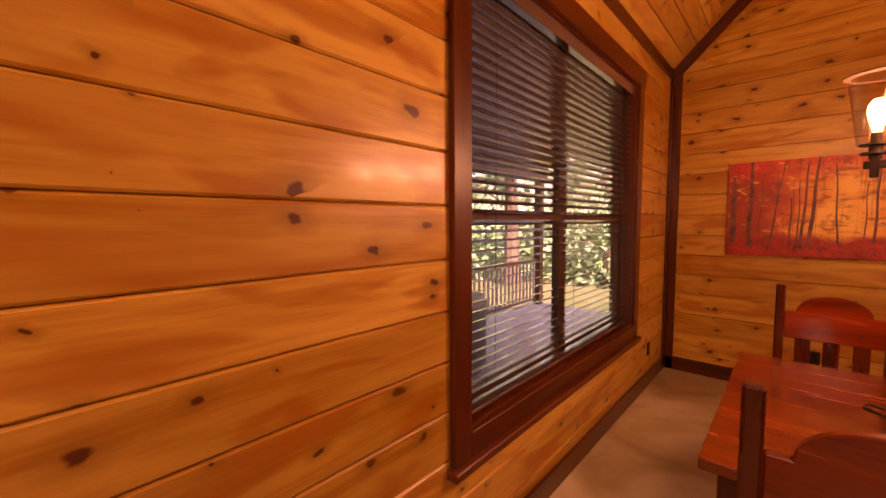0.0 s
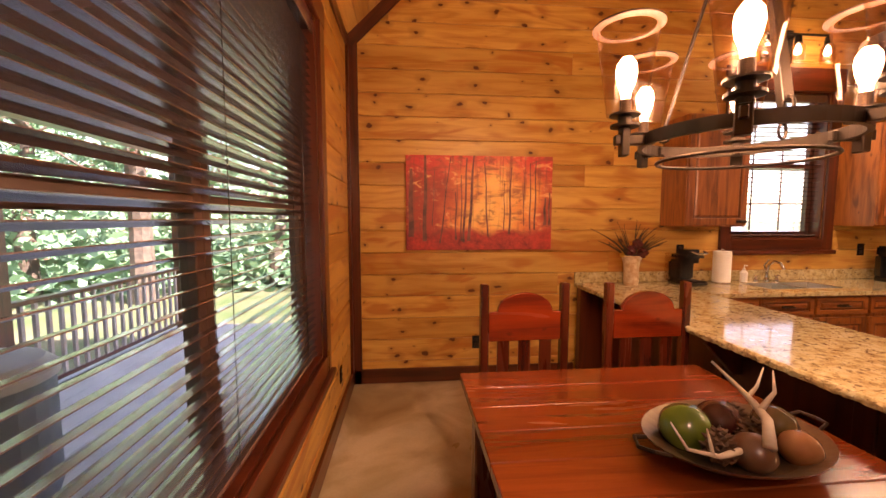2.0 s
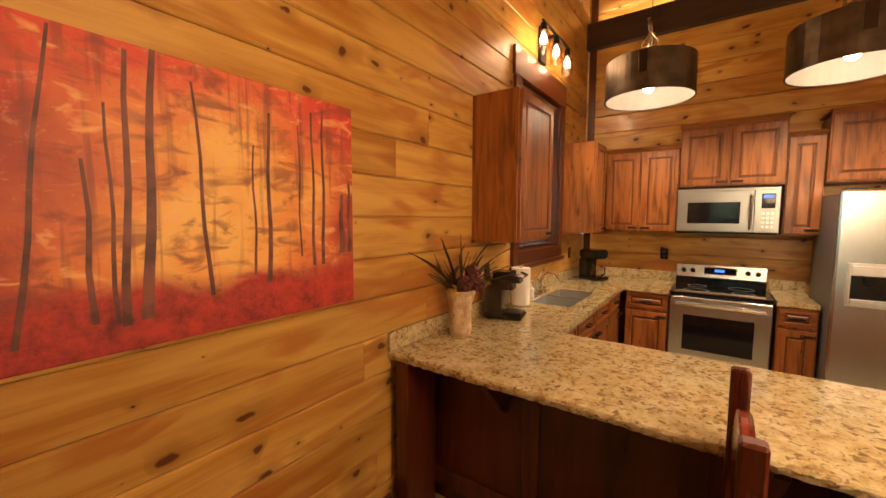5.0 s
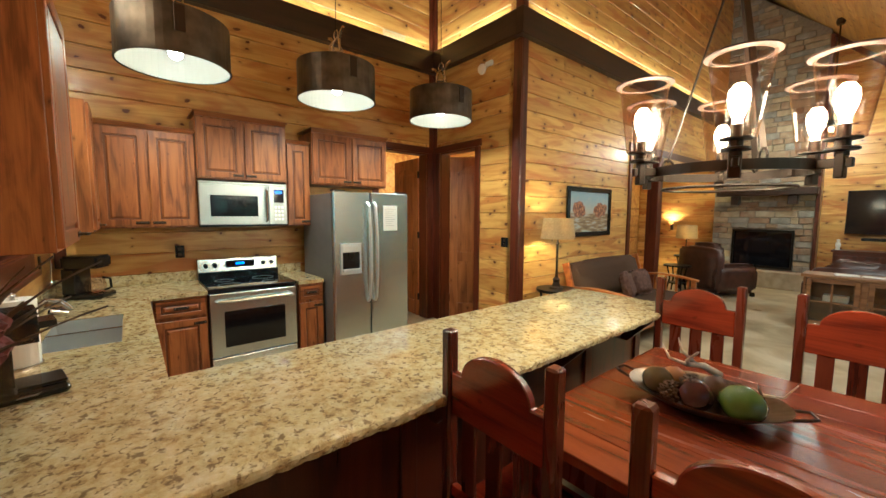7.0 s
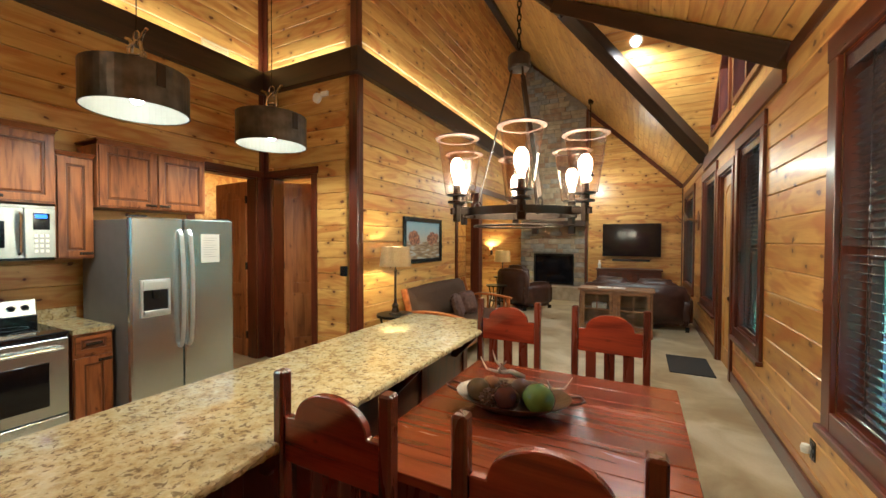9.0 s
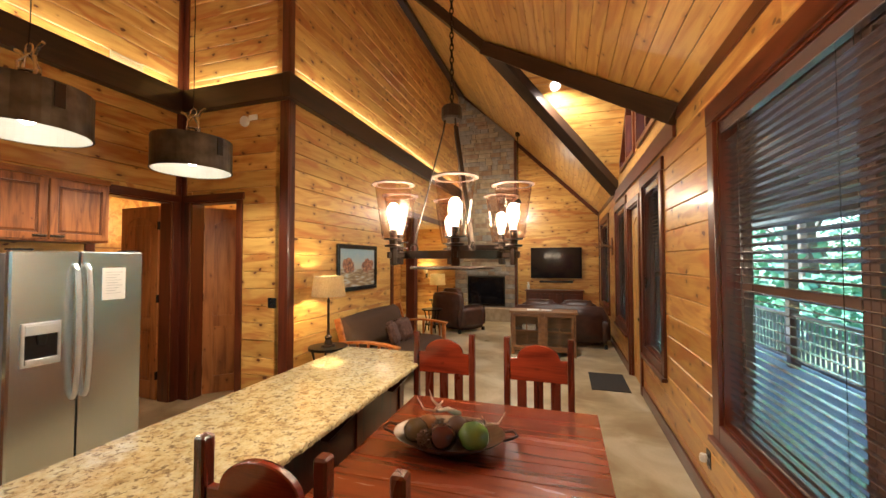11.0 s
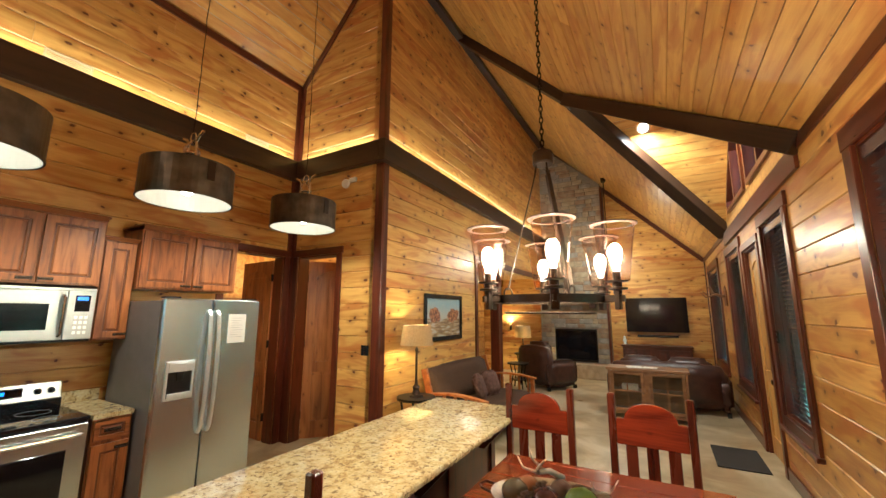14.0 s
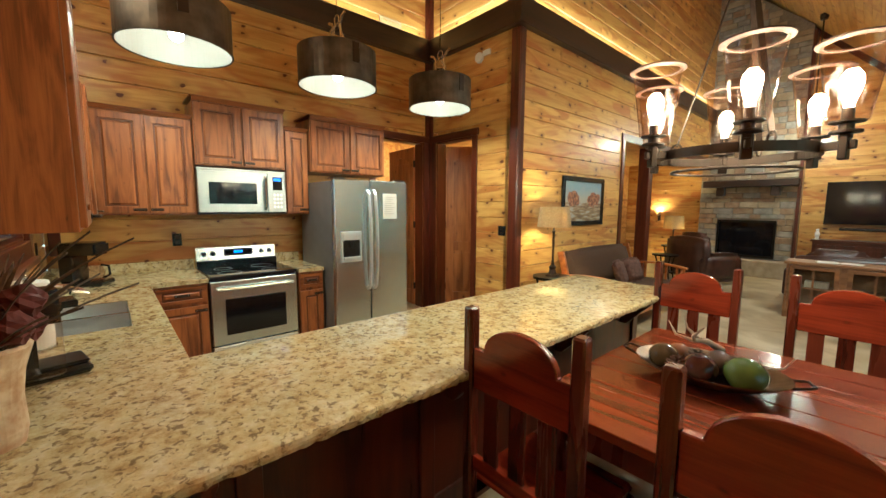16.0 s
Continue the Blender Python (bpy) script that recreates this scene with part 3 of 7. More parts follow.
# ---- windows with casing, sashes and blinds ----
def casing(name, axis, plane, into, o, w=0.11, head=0.13, apron=True, label="dark-stained wooden window casing"):
    """Boards round an opening o = (u0, u1, z0, z1) on the room side of a wall."""
    u0, u1, z0, z1 = o
    a, b = plane, plane + into * 0.028
    def put(*q):
        return (a, b, q[0], q[1], q[2], q[3]) if axis == "x" else (q[0], q[1], a, b, q[2], q[3])
    lo = z0 - (w + 0.0 if apron else 0)
    mat_l = trim_y if axis == "x" else trim_x
    out = [finish("side_board", boxes(put(u0 - w, u0, lo if apron else 0, z1), bevel=0.004), trim_z), finish("side_board", boxes(put(u1, u1 + w, lo if apron else 0, z1), bevel=0.004), trim_z), finish("head_board", boxes(put(u0 - w - 0.02, u1 + w + 0.02, z1 + 0.001, z1 + head), bevel=0.004), mat_l)]
    if apron:
        out.append(finish("window_sill", boxes(put(u0, u1, z0 - w, z0), bevel=0.004), mat_l))
        c, d = plane + into * 0.029, plane + into * 0.055
        q = (u0 - w - 0.02, u1 + w + 0.02, z0 - w - 0.04, z0 - w - 0.001)
        c = plane
        out.append(finish("apron_strip", boxes((c, d, *q) if axis == "x" else (q[0], q[1], c, d, q[2], q[3]), bevel=0.006), mat_l))
    # linings of the opening
    e, f = plane, plane - into * 0.17
    lin = [(u0 + 0.0, u0 + 0.015, z0, z1), (u1 - 0.015, u1, z0, z1), (u0 + 0.015, u1 - 0.015, z1 - 0.015, z1)] + ([(u0 + 0.015, u1 - 0.015, z0, z0 + 0.015)] if apron else [])
    out.append(finish("lining", boxes(*[((e, f, *q) if axis == "x" else (q[0], q[1], e, f, q[2], q[3])) for q in lin]), trim_z))
    return out


def window(name, axis, plane, into, o, units=1, grid=False, label="double-hung window with dark wooden casing"):
    root = structure(new(name), label, "window")
    u0, u1, z0, z1 = o
    root.location = (plane, (u0 + u1) / 2, z0) if axis == "x" else ((u0 + u1) / 2, plane, z0)
    bits = casing(name, axis, plane, into, o, head=0.22 if grid else 0.13)
    d0, d1 = plane - into * 0.10, plane - into * 0.15
    frames, panes = bmesh.new(), []
    cuts = [u0 + 0.015 + (u1 - u0 - 0.03) * i / units for i in range(units + 1)]
    mid = (z0 + z1) / 2 - 0.1 if not grid else (z0 + z1) / 2
    def bx(bm, a, b, c, d, e=d0, f=d1):
        box(bm, *((e, f, a, b, c, d) if axis == "x" else (a, b, e, f, c, d)), bevel=0.003)
    for a, b in zip(cuts, cuts[1:]):
        bx(frames, a, a + 0.045, z0 + 0.015, z1 - 0.015), bx(frames, b - 0.045, b, z0 + 0.015, z1 - 0.015)
        bx(frames, a + 0.045, b - 0.045, z0 + 0.015, z0 + 0.075), bx(frames, a + 0.045, b - 0.045, z1 - 0.065, z1 - 0.015)
        bx(frames, a + 0.045, b - 0.045, mid - 0.025, mid + 0.03)
        if grid:
            for i in (1, 2):
                m = a + (b - a) * i / 3
                bx(frames, m - 0.006, m + 0.006, z0 + 0.08, z1 - 0.07, d0 - into * 0.02, d1 + into * 0.015)
            for zz in ((z0 + mid) / 2, (mid + z1) / 2):
                bx(frames, a + 0.045, b - 0.045, zz - 0.006, zz + 0.006, d0 - into * 0.021, d1 + into * 0.014)
        bm = bmesh.new()
        e = (d0 + d1) / 2
        bx(bm, a + 0.045, b - 0.045, z0 + 0.07, mid - 0.02, e - 0.002, e + 0.002), bx(bm, a + 0.045, b - 0.045, mid + 0.02, z1 - 0.06, e - 0.002, e + 0.002)
        p = finish("pane", bm, pane_glass)
        p.visible_shadow = False
        panes.append(p)
    bits += panes + [finish("window_frame", frames, sash_mat if not grid else trim_z)]
    for b in bits:
        b.parent = root
        b.matrix_parent_inverse = Matrix.Translation(-root.location)
    return root


sash_mat = mottled("dark_sash", (0.06, 0.03, 0.02), (0.10, 0.05, 0.035), 10, 0.5, 0, 0.1)


def blind(axis, plane, into, u0, u1, z0, z1, tilt, label, pitch=0.044):
    """A slatted blind: rails, cords and every slat."""
    root = thing("window_blind", (plane - into * 0.05, (u0 + u1) / 2, z0) if axis == "x" else ((u0 + u1) / 2, plane - into * 0.05, z0), label, "blind", "window blinds", 0 if axis == "x" else -90 * into)
    half_w = (u1 - u0) / 2 - 0.004
    H = z1 - z0
    k = -into if axis == "x" else 1
    part("headrail", boxes((-0.03, 0.03, -half_w, half_w, H - 0.05, H), bevel=0.004), blade, root)
    part("valance", boxes((-k * 0.034, -k * 0.044, -half_w, half_w, H - 0.075, H + 0.0), bevel=0.003), blade, root)
    part("bottom_rail", boxes((-0.026, 0.026, -half_w, half_w, 0.008, 0.026), bevel=0.004), blade, root)
    slat = bmesh.new()
    t = radians(tilt) * k
    prof = [(-0.025, 0), (0, 0.004), (0.025, 0), (0.025, 0.0026), (0, 0.0066), (-0.025, 0.0026)]
    prof = [(x * math.cos(t) - z * math.sin(t), x * math.sin(t) + z * math.cos(t)) for x, z in prof]
    prism([(x, z) for x, z in prof], "y", -half_w, half_w, slat)
    me = None
    n = int((H - 0.11) / pitch)
    for i in range(n):
        if me is None:
            s = part("slat", slat, blade, root)
            me = s.data
        else:
            s = new("slat", me)
            s.parent = root
        s.location.z = 0.05 + i * pitch
    for f in (-0.8, 0.0, 0.8) if half_w > 0.6 else (-0.6, 0.6):
        for dx in (-0.027, 0.027):
            part("cord", tube([(dx, f * half_w, 0.02), (dx, f * half_w, H - 0.05)], 0.0016, 4), black_plastic, root)
    return root


window("window_1", "x", WEST, 1, W1, 2, label="double window with dark wooden casing beside the dining table")
window("window_2", "x", WEST, 1, W2, 1)
window("window_3", "x", WEST, 1, W3, 1)
window("window_4", "x", WEST, 1, W4, 1)
window("window_5", "y", NORTH, -1, KWIN, 1, True, label="small window with white daylight over the kitchen sink")
blind("x", WEST, 1, W1[0] + 0.02, W1[1] - 0.02, W1[2] + 0.02, W1[3] - 0.02, -17, "dark wooden slat blind, lowered with open slats, by the dining table")
for w in (W2, W3, W4):
    blind("x", WEST, 1, w[0] + 0.02, w[1] - 0.02, w[2] + 0.02, w[3] - 0.02, -17, "dark wooden slat blind, lowered and half tilted")
blind("y", NORTH, -1, KWIN[0] + 0.02, KWIN[1] - 0.02, KWIN[2] + 0.02, KWIN[3] - 0.02, -4, "dark slat blind, open, in the window over the sink")
# dormer gable with its slanted windows
gable = bmesh.new()
a, b = WEST - 0.02, WEST - 0.17
for y0, y1 in ((DY - DH, DY - 1.45), (DY + 1.45, DY + DH), (DY - 0.09, DY + 0.09)):
    ends = [(y, EAVE + DH - abs(y - DY)) for y in (y1, y0)]
    prism([(y0, EAVE - 0.02), (y1, EAVE - 0.02), *[(y, max(z, EAVE + 0.0)) for y, z in ends]], "x", a, b, gable)
for s in (-1, 1):
    prism([(DY + s * 0.09, EAVE + 1.0 + 0.9 - 0.0), (DY + s * 1.45, EAVE + DH - 1.45), (DY + s * 1.45, EAVE + DH - 1.62), (DY + s * 0.09, EAVE + 1.55)], "x", a, b, gable)
    prism([(DY + s * 0.09, EAVE - 0.02), (DY + s * 1.45, EAVE - 0.02), (DY + s * 1.45, EAVE + 0.18), (DY + s * 0.09, EAVE + 0.18)], "x", a, b, gable)
structure(finish("wall_gable", gable, pine), "pine gable wall over the entrance", "wall")
for i, s in enumerate((-1, 1)):
    root = structure(new("window_%d" % (6 + i)), "slanted clerestory window in dark frame", "window")
    fr = bmesh.new()
    for q in ([(0.09, 0.18), (1.45, 0.18), (1.45, 0.24), (0.09, 0.24)], [(0.09, 0.24), (0.15, 0.24), (0.15, 1.5), (0.09, 1.55)], [(1.39, 0.24), (1.45, 0.24), (1.45, 0.37), (1.39, 0.42)], [(0.15, 1.5), (0.15, 1.42), (1.39, 0.35), (1.39, 0.42)], [(0.72, 0.24), (0.78, 0.24), (0.78, 0.90), (0.72, 0.96)]):
        prism([(DY + s * u, EAVE + v) for u, v in q], "x", WEST - 0.15, WEST + 0.01, fr)
    part("window_frame", fr, trim_z, root)
    p = part("pane", prism([(DY + s * u, EAVE + v) for u, v in [(0.12, 0.2), (1.42, 0.2), (1.42, 0.37), (0.12, 1.5)]], "x", WEST - 0.10, WEST - 0.104), pane_glass, root)
    p.visible_shadow = False


trim(COL - 0.025, COL, HALL[1] - 0.001, HALL[1] + 0.10, 0, HALL[3], trim_z)
trim(COL - 0.025, COL, SOUTH + 0.3, HALL[1] + 0.12, HALL[3], HALL[3] + 0.12, trim_y)
structure(finish("post", boxes((COL - 0.02, COL + 0.17, -3.62, -3.42, 0, HALL[3]), bevel=0.01), trim_z), "dark-stained squared wooden post", "post")

# ---- doors ----
def door_leaf(w, h, arch=True, knob=True, lite=False):
    """Parts of a panelled door, hinged at x = 0, its faces on both sides of y = 0."""
    out = []
    bm = bmesh.new()
    s, t = 0.115, 0.02
    for a in (0, w - s):
        box(bm, a, a + s, -t, t, 0, h, 0.003)
    box(bm, s, w - s, -t, t, 0, 0.22, 0.003), box(bm, s, w - s, -t, t, 0.86, 1.0, 0.003)
    n = 10
    arc = [(s + (w - 2 * s) * i / n, h - 0.22 + 0.09 * math.sin(math.pi * i / n)) for i in range(n + 1)]
    prism([(s, h), *arc, (w - s, h)][::-1] if not arch else [*arc, (w - s, h - 0.001), (s, h - 0.001)], "y", -t, t, bm)
    out.append(("door_frame", bm))
    for z0, z1 in ((0.22, 0.86), (1.0, h - 0.13)):
        pn = bmesh.new()
        box(pn, s, w - s, -0.008, 0.008, z0, z1)
        m = 0.035
        for i in range(3):
            a = s + m + (w - 2 * s - 2 * m) * i / 3
            top = z1 - m - (0.07 if z0 > 0.9 else 0)
            box(pn, a + 0.002, a + (w - 2 * s - 2 * m) / 3 - 0.002, -0.015, 0.015, z0 + m, top, 0.004)
        out.append(("door_panel", pn))
    hd = bmesh.new()
    if knob:
        for f in (-1, 1):
            b = lathe([(0, 0), (0.028, 0), (0.028, 0.006), (0.010, 0.012), (0.010, 0.035), (0.026, 0.045), (0.028, 0.06), (0.015, 0.07), (0, 0.072)], 16)
            bmesh.ops.transform(b, matrix=Matrix.Translation((w - 0.06, f * t, 0.93)) @ Matrix.Rotation(radians(-90 * f), 4, "X"), verts=b.verts)
            join(hd, b)
        out.append(("door_handle", hd))
    hg = bmesh.new()
    for z in (0.25, 1.2, h - 0.3):
        box(hg, -0.012, 0.004, -0.03, 0.03, z, z + 0.1, 0.002)
    out.append(("hinge", hg))
    return out


def door(name, at, rz_, w, h, label, mat=None):
    root = structure(new(name), label, "door")
    root.location, root.rotation_euler = at, (0, 0, radians(rz_))
    for k, bm in door_leaf(w, h):
        part(k, bm, {"door_handle": bronze, "hinge": black_metal}.get(k, mat or door_wood), root)
    return root


def frame_of(o, axis, plane, into, extra=0.1):
    root = structure(new("trim"), "dark-stained wooden door casing", "trim")
    for b in casing("trim", axis, plane, into, o, 0.085, 0.09, False):
        b.parent = root
    return root


frame_of(DOOR1, "x", EAST, -1), frame_of(DOOR2, "y", DOORY, 1), frame_of(DOOR_W, "x", WEST, 1)
door("door_1", (EAST + 0.195, DOOR1[0] + 0.002, 0.01), -5, 0.76, 2.41, "alder panel door standing open beside the refrigerator")
door("door_2", (DOOR2[1] + 0.006, DOORY - 0.192, 0.01), 226, 0.70, 2.41, "alder panel door standing half open in the side wall")
door("door_3", (WEST - 0.06, DOOR_W[0] + 0.02, 0.01), 90, DOOR_W[1] - DOOR_W[0] - 0.04, 2.46, "closed pine entrance door", pine_door)


# ---- kitchen counters and cabinets ----
def raised_door(w, h, mat, t=0.02, arched=False):
    """A framed cabinet door with a raised panel, lying in x and z, its face towards -y."""
    s = min(0.058, w * 0.24, h * 0.24)
    g = s + 0.014
    steps = [(0, 0), (0, -t + 0.003), (0.003, -t), (s - 0.004, -t), (s, -t + 0.003), (s, -t * 0.4)]
    if w > 0.16 and h > 0.12:
        steps += [(g, -t * 0.42), (g + 0.012, -t * 0.92)]
    return nested(w, h, steps)


def nested(w, h, steps, shut=True):
    """Rectangles one inside the other, each (inset, y), joined by faces into one piece."""
    bm = bmesh.new()
    rings = [[bm.verts.new(c) for c in ((i, y, i), (w - i, y, i), (w - i, y, h - i), (i, y, h - i))] for i, y in steps]
    for p, q in zip(rings, rings[1:] if shut else rings[1:] + rings[:1]):
        for k in range(4):
            bm.faces.new((p[k], p[(k + 1) % 4], q[(k + 1) % 4], q[k]))
    if shut:
        bm.faces.new(rings[0]), bm.faces.new(rings[-1])
    bmesh.ops.recalc_face_normals(bm, faces=bm.faces)
    return bm


def groove(w, h, t=0.02):
    """A ring in dark brown, lying in the groove round a raised panel."""
    s = min(0.058, w * 0.24, h * 0.24)
    return nested(w, h, [(s + 0.0005, -t * 0.36), (s + 0.0005, -t * 0.48), (s + 0.0145, -t * 0.48), (s + 0.0145, -t * 0.36)], False)


def cup_pull(w=0.085):
    bm = bmesh.new()
    tube([(-w / 2, 0, 0), (-w / 2, -0.028, 0), (-w / 4, -0.034, 0), (w / 4, -0.034, 0), (w / 2, -0.028, 0), (w / 2, 0, 0)], 0.006, 8, bm)
    box(bm, -w / 2 - 0.012, w / 2 + 0.012, -0.004, 0, -0.012, 0.012, 0.002)
    return bm


def cabinet(at, rz_, w, h, d, doors=2, drawers=0, crown=0.0, label="", toe=0.0, group="kitchen cabinets", drawer_only=False, pulls=True, tall=1.0):
    """A cabinet unit; its front faces -y at y = 0 of its own, its left foot stands at the origin."""
    root = thing("cabinet", at, label, "cabinet", group, rz_)
    part("body", boxes((0, w, 0.0, d, toe, h * tall), *(([(0, w, 0.0, 0.02, h * tall, h)] if tall < 1 else [])), *([(0.02, w - 0.02, 0.06, d, 0, toe)] if toe else []), bevel=0.002), cab_z, root)
    top = h
    if drawers:
        for i in range(drawers):
            dw = w / drawers
            dr = part("drawer", raised_door(dw - 0.03, 0.145, cab_y), cab_y, root)
            dr.location = (i * dw + 0.015, -0.001, h - 0.165)
            part("groove", groove(dw - 0.03, 0.145), groove_brown, dr, "dark groove round the raised panel")
            if pulls:
                p = part("handle", cup_pull(), bronze, dr, "dark bronze handle")
                p.location = (dw / 2 - 0.015, -0.02, 0.072)
        top = h - 0.18
    dw = w / doors if doors else w
    for i in range(doors):
        dr = part("door", raised_door(dw - 0.018, top - toe - 0.03, cab_z), cab_z, root)
        dr.location = (i * dw + 0.009, -0.001, toe + 0.015)
        part("groove", groove(dw - 0.018, top - toe - 0.03), groove_brown, dr, "dark groove round the raised panel")
        if pulls:
            p = part("handle", cup_pull(0.07), bronze, dr, "dark bronze handle")
            right = (i % 2 == 0) if doors > 1 else True
            p.location = (dw - 0.018 - 0.05 if right else 0.05, -0.02, (0.03 if not toe else top - toe - 0.07))
    if crown:
        c = bmesh.new()
        prism([(-0.0, 0), (-0.012, 0), (-0.035, crown), (0.0, crown)], "x", -0.0, w, c)
        box(c, -0.016, w + 0.016, -0.03, d, crown - 0.012, crown + 0.006, 0.004)
        part("crown", c, cab_y, root).location.z = h
    return root


UF, UN = 4.29, NORTH - 0.33
up_label = "reddish-brown raised-panel wall cabinet on the pine wall"
# wall cabinets facing west along the east wall (their own x runs south)
cabinet((UF, 4.17, 1.45), -90, 0.70, 0.85, 0.33, 2, 0, 0.03, up_label + " with two doors")
cabinet((UF - 0.03, 3.465, 1.90), -90, 0.80, 0.57, 0.36, 2, 0, 0.04, "short reddish-brown wall cabinet with two doors over the microwave")
cabinet((UF, 2.66, 1.45), -90, 0.25, 0.87, 0.33, 1, 0, 0.03, "narrow reddish-brown wall cabinet beside the microwave")
cabinet((UF - 0.06, 2.405, 1.90), -90, 0.93, 0.56, 0.39, 2, 0, 0.04, "reddish-brown wall cabinet with two doors over the refrigerator")
# wall cabinets on the north wall, facing south
cabinet((1.94, UN, 1.44), 0, 0.57, 0.96, 0.33, 1, 0, 0.0, "tall single-door reddish-brown wall cabinet beside the sink window")
cabinet((3.78, UN, 1.44), 0, 0.38, 0.93, 0.33, 1, 0, 0.0, "single-door reddish-brown wall cabinet in the kitchen's corner")
# base cabinets
BF = 3.93
base_label = "reddish-brown base cabinet with drawer and raised-panel door under granite"
cabinet((BF, 3.86, 0), -90, 0.38, COUNTER - 0.035, 0.67, 1, 1, 0, base_label, 0.1)
cabinet((BF, 2.69, 0), -90, 0.26, COUNTER - 0.035, 0.67, 1, 1, 0, "narrow reddish-brown base cabinet with drawer between range and refrigerator", 0.1)
for i, (x, w, dr, n) in enumerate(((2.0, 0.44, 1, 1), (2.44, 1.02, 2, 2), (3.46, 0.45, 1, 1))):
    cabinet((x, 3.93, 0), 0, w, COUNTER - 0.035, 0.56, n, dr, 0, "reddish-brown base cabinet in the sink run", 0.1, tall=0.78 if i == 1 else 1.0)
# the peninsula: its back is plain panels towards the table, its cabinets face the kitchen
pen = thing("peninsula_cabinet", (1.38, 2.65, 0), "dark reddish-brown peninsula base with framed back panels, under the granite worktop", "cabinet")
part("body", boxes((-0.0, 0.54, -1.78, 1.85, 0.1, COUNTER - 0.035), (0.02, 0.48, -1.76, 1.83, 0, 0.1)), trim_z, pen)
for i in range(5):
    a = -1.78 + i * 3.63 / 5
    fr = bmesh.new()
    box(fr, -0.018, -0.001, a, a + 0.08, 0.1, COUNTER - 0.036, 0.003), box(fr, -0.018, -0.001, a + 0.08, a + 3.63 / 5, COUNTER - 0.13, COUNTER - 0.036, 0.003), box(fr, -0.018, -0.001, a + 0.08, a + 3.63 / 5, 0.1, 0.2, 0.003)
    part("back_panel", fr, trim_z, pen)
for i in range(4):
    a = -1.76 + i * 0.75
    d = part("door", raised_door(0.73, 0.6, cab_z), cab_z, pen)
    d.location, d.rotation_euler = (0.541, a, 0.13), (0, 0, radians(90))
for y in (-1.5, -0.6, 0.3, 1.3):
    part("bracket", prism([(-0.001, COUNTER - 0.04), (-0.22, COUNTER - 0.04), (-0.22, COUNTER - 0.075), (-0.05, COUNTER - 0.25), (-0.001, COUNTER - 0.25)], "y", y - 0.02, y + 0.02, bevel=0.003), trim_z, pen)
part("end_post", boxes((-0.26, -0.02, 1.72, 1.80, 0, COUNTER - 0.036), bevel=0.004), trim_z, pen)


wt = thing("worktop", (0, 0, 0), "continuous speckled tan granite kitchen worktop with a low upstand", "worktop")
Z0, Z1 = COUNTER - 0.035, COUNTER
sx = (2.66, 3.38, 4.035, 4.36)
part("slab", prism([(1.118, 0.808), (1.97, 0.808), (1.97, NORTH - 0.002), (1.118, NORTH - 0.002)], "z", Z0, Z1, bevel=0.004), granite_mat, wt)


def chiselled(path, bm, seed=2):
    """A rough-hewn edge along a path, its outer side to the left hand."""
    rr = random.Random(seed)
    rows = []
    for (x0, y0), (x1, y1) in zip(path, path[1:]):
        d = Vector((x1 - x0, y1 - y0, 0))
        count = int(d.length / 0.016)
        out = Vector((-d.y, d.x, 0)).normalized()
        for i in range(count + 1):
            p = Vector((x0, y0, 0)) + d * i / count
            w = 0.004 * noise.noise(p * 18)
            ring = []
            for k, (o, z) in enumerate(((-0.004, Z1 + 0.0004), (0.003, Z1 - 0.002), (0.008, Z1 - 0.012), (0.006, Z0 + 0.012), (0.001, Z0 - 0.002), (-0.006, Z0 - 0.001))):
                e = 0 if k in (0, 5) else rr.uniform(-0.003, 0.003) + w
                ring.append(bm.verts.new(p + out * (o + e) + Vector((0, 0, z + (0 if k < 2 or k == 5 else rr.uniform(-0.003, 0.003))))))
            rows.append(ring)
    for p, q in zip(rows, rows[1:]):
        for k in range(5):
            bm.faces.new((p[k], q[k], q[k + 1], p[k + 1]))
    bmesh.ops.recalc_face_normals(bm, faces=bm.faces)
    return bm


part("chiselled_edge", chiselled([(1.97, 0.808), (1.118, 0.808), (1.118, NORTH - 0.004)], bmesh.new()), granite_mat, wt, "rough chiselled granite edge")
for q in ((1.97, sx[0], 3.88, NORTH - 0.002), (sx[1], EAST - 0.002, 3.88, NORTH - 0.002), (sx[0], sx[1], 3.88, sx[2]), (sx[0], sx[1], sx[3], NORTH - 0.002), (3.90, EAST - 0.002, 3.475, 3.88), (3.90, EAST - 0.002, 2.43, 2.695)):
    part("slab", boxes((*q, Z0, Z1)), granite_mat, wt)
for q in ((1.11, EAST - 0.002, NORTH - 0.022, NORTH - 0.001), (EAST - 0.022, EAST - 0.001, 3.475, NORTH - 0.023), (EAST - 0.022, EAST - 0.001, 2.43, 2.695)):
    part("upstand", boxes((*q, Z1 + 0.0005, Z1 + 0.10), bevel=0.003), granite_mat, wt)
sink = thing("sink", (3.02, 4.1975, COUNTER), "stainless steel double-bowl sink set under the granite edge", "sink")
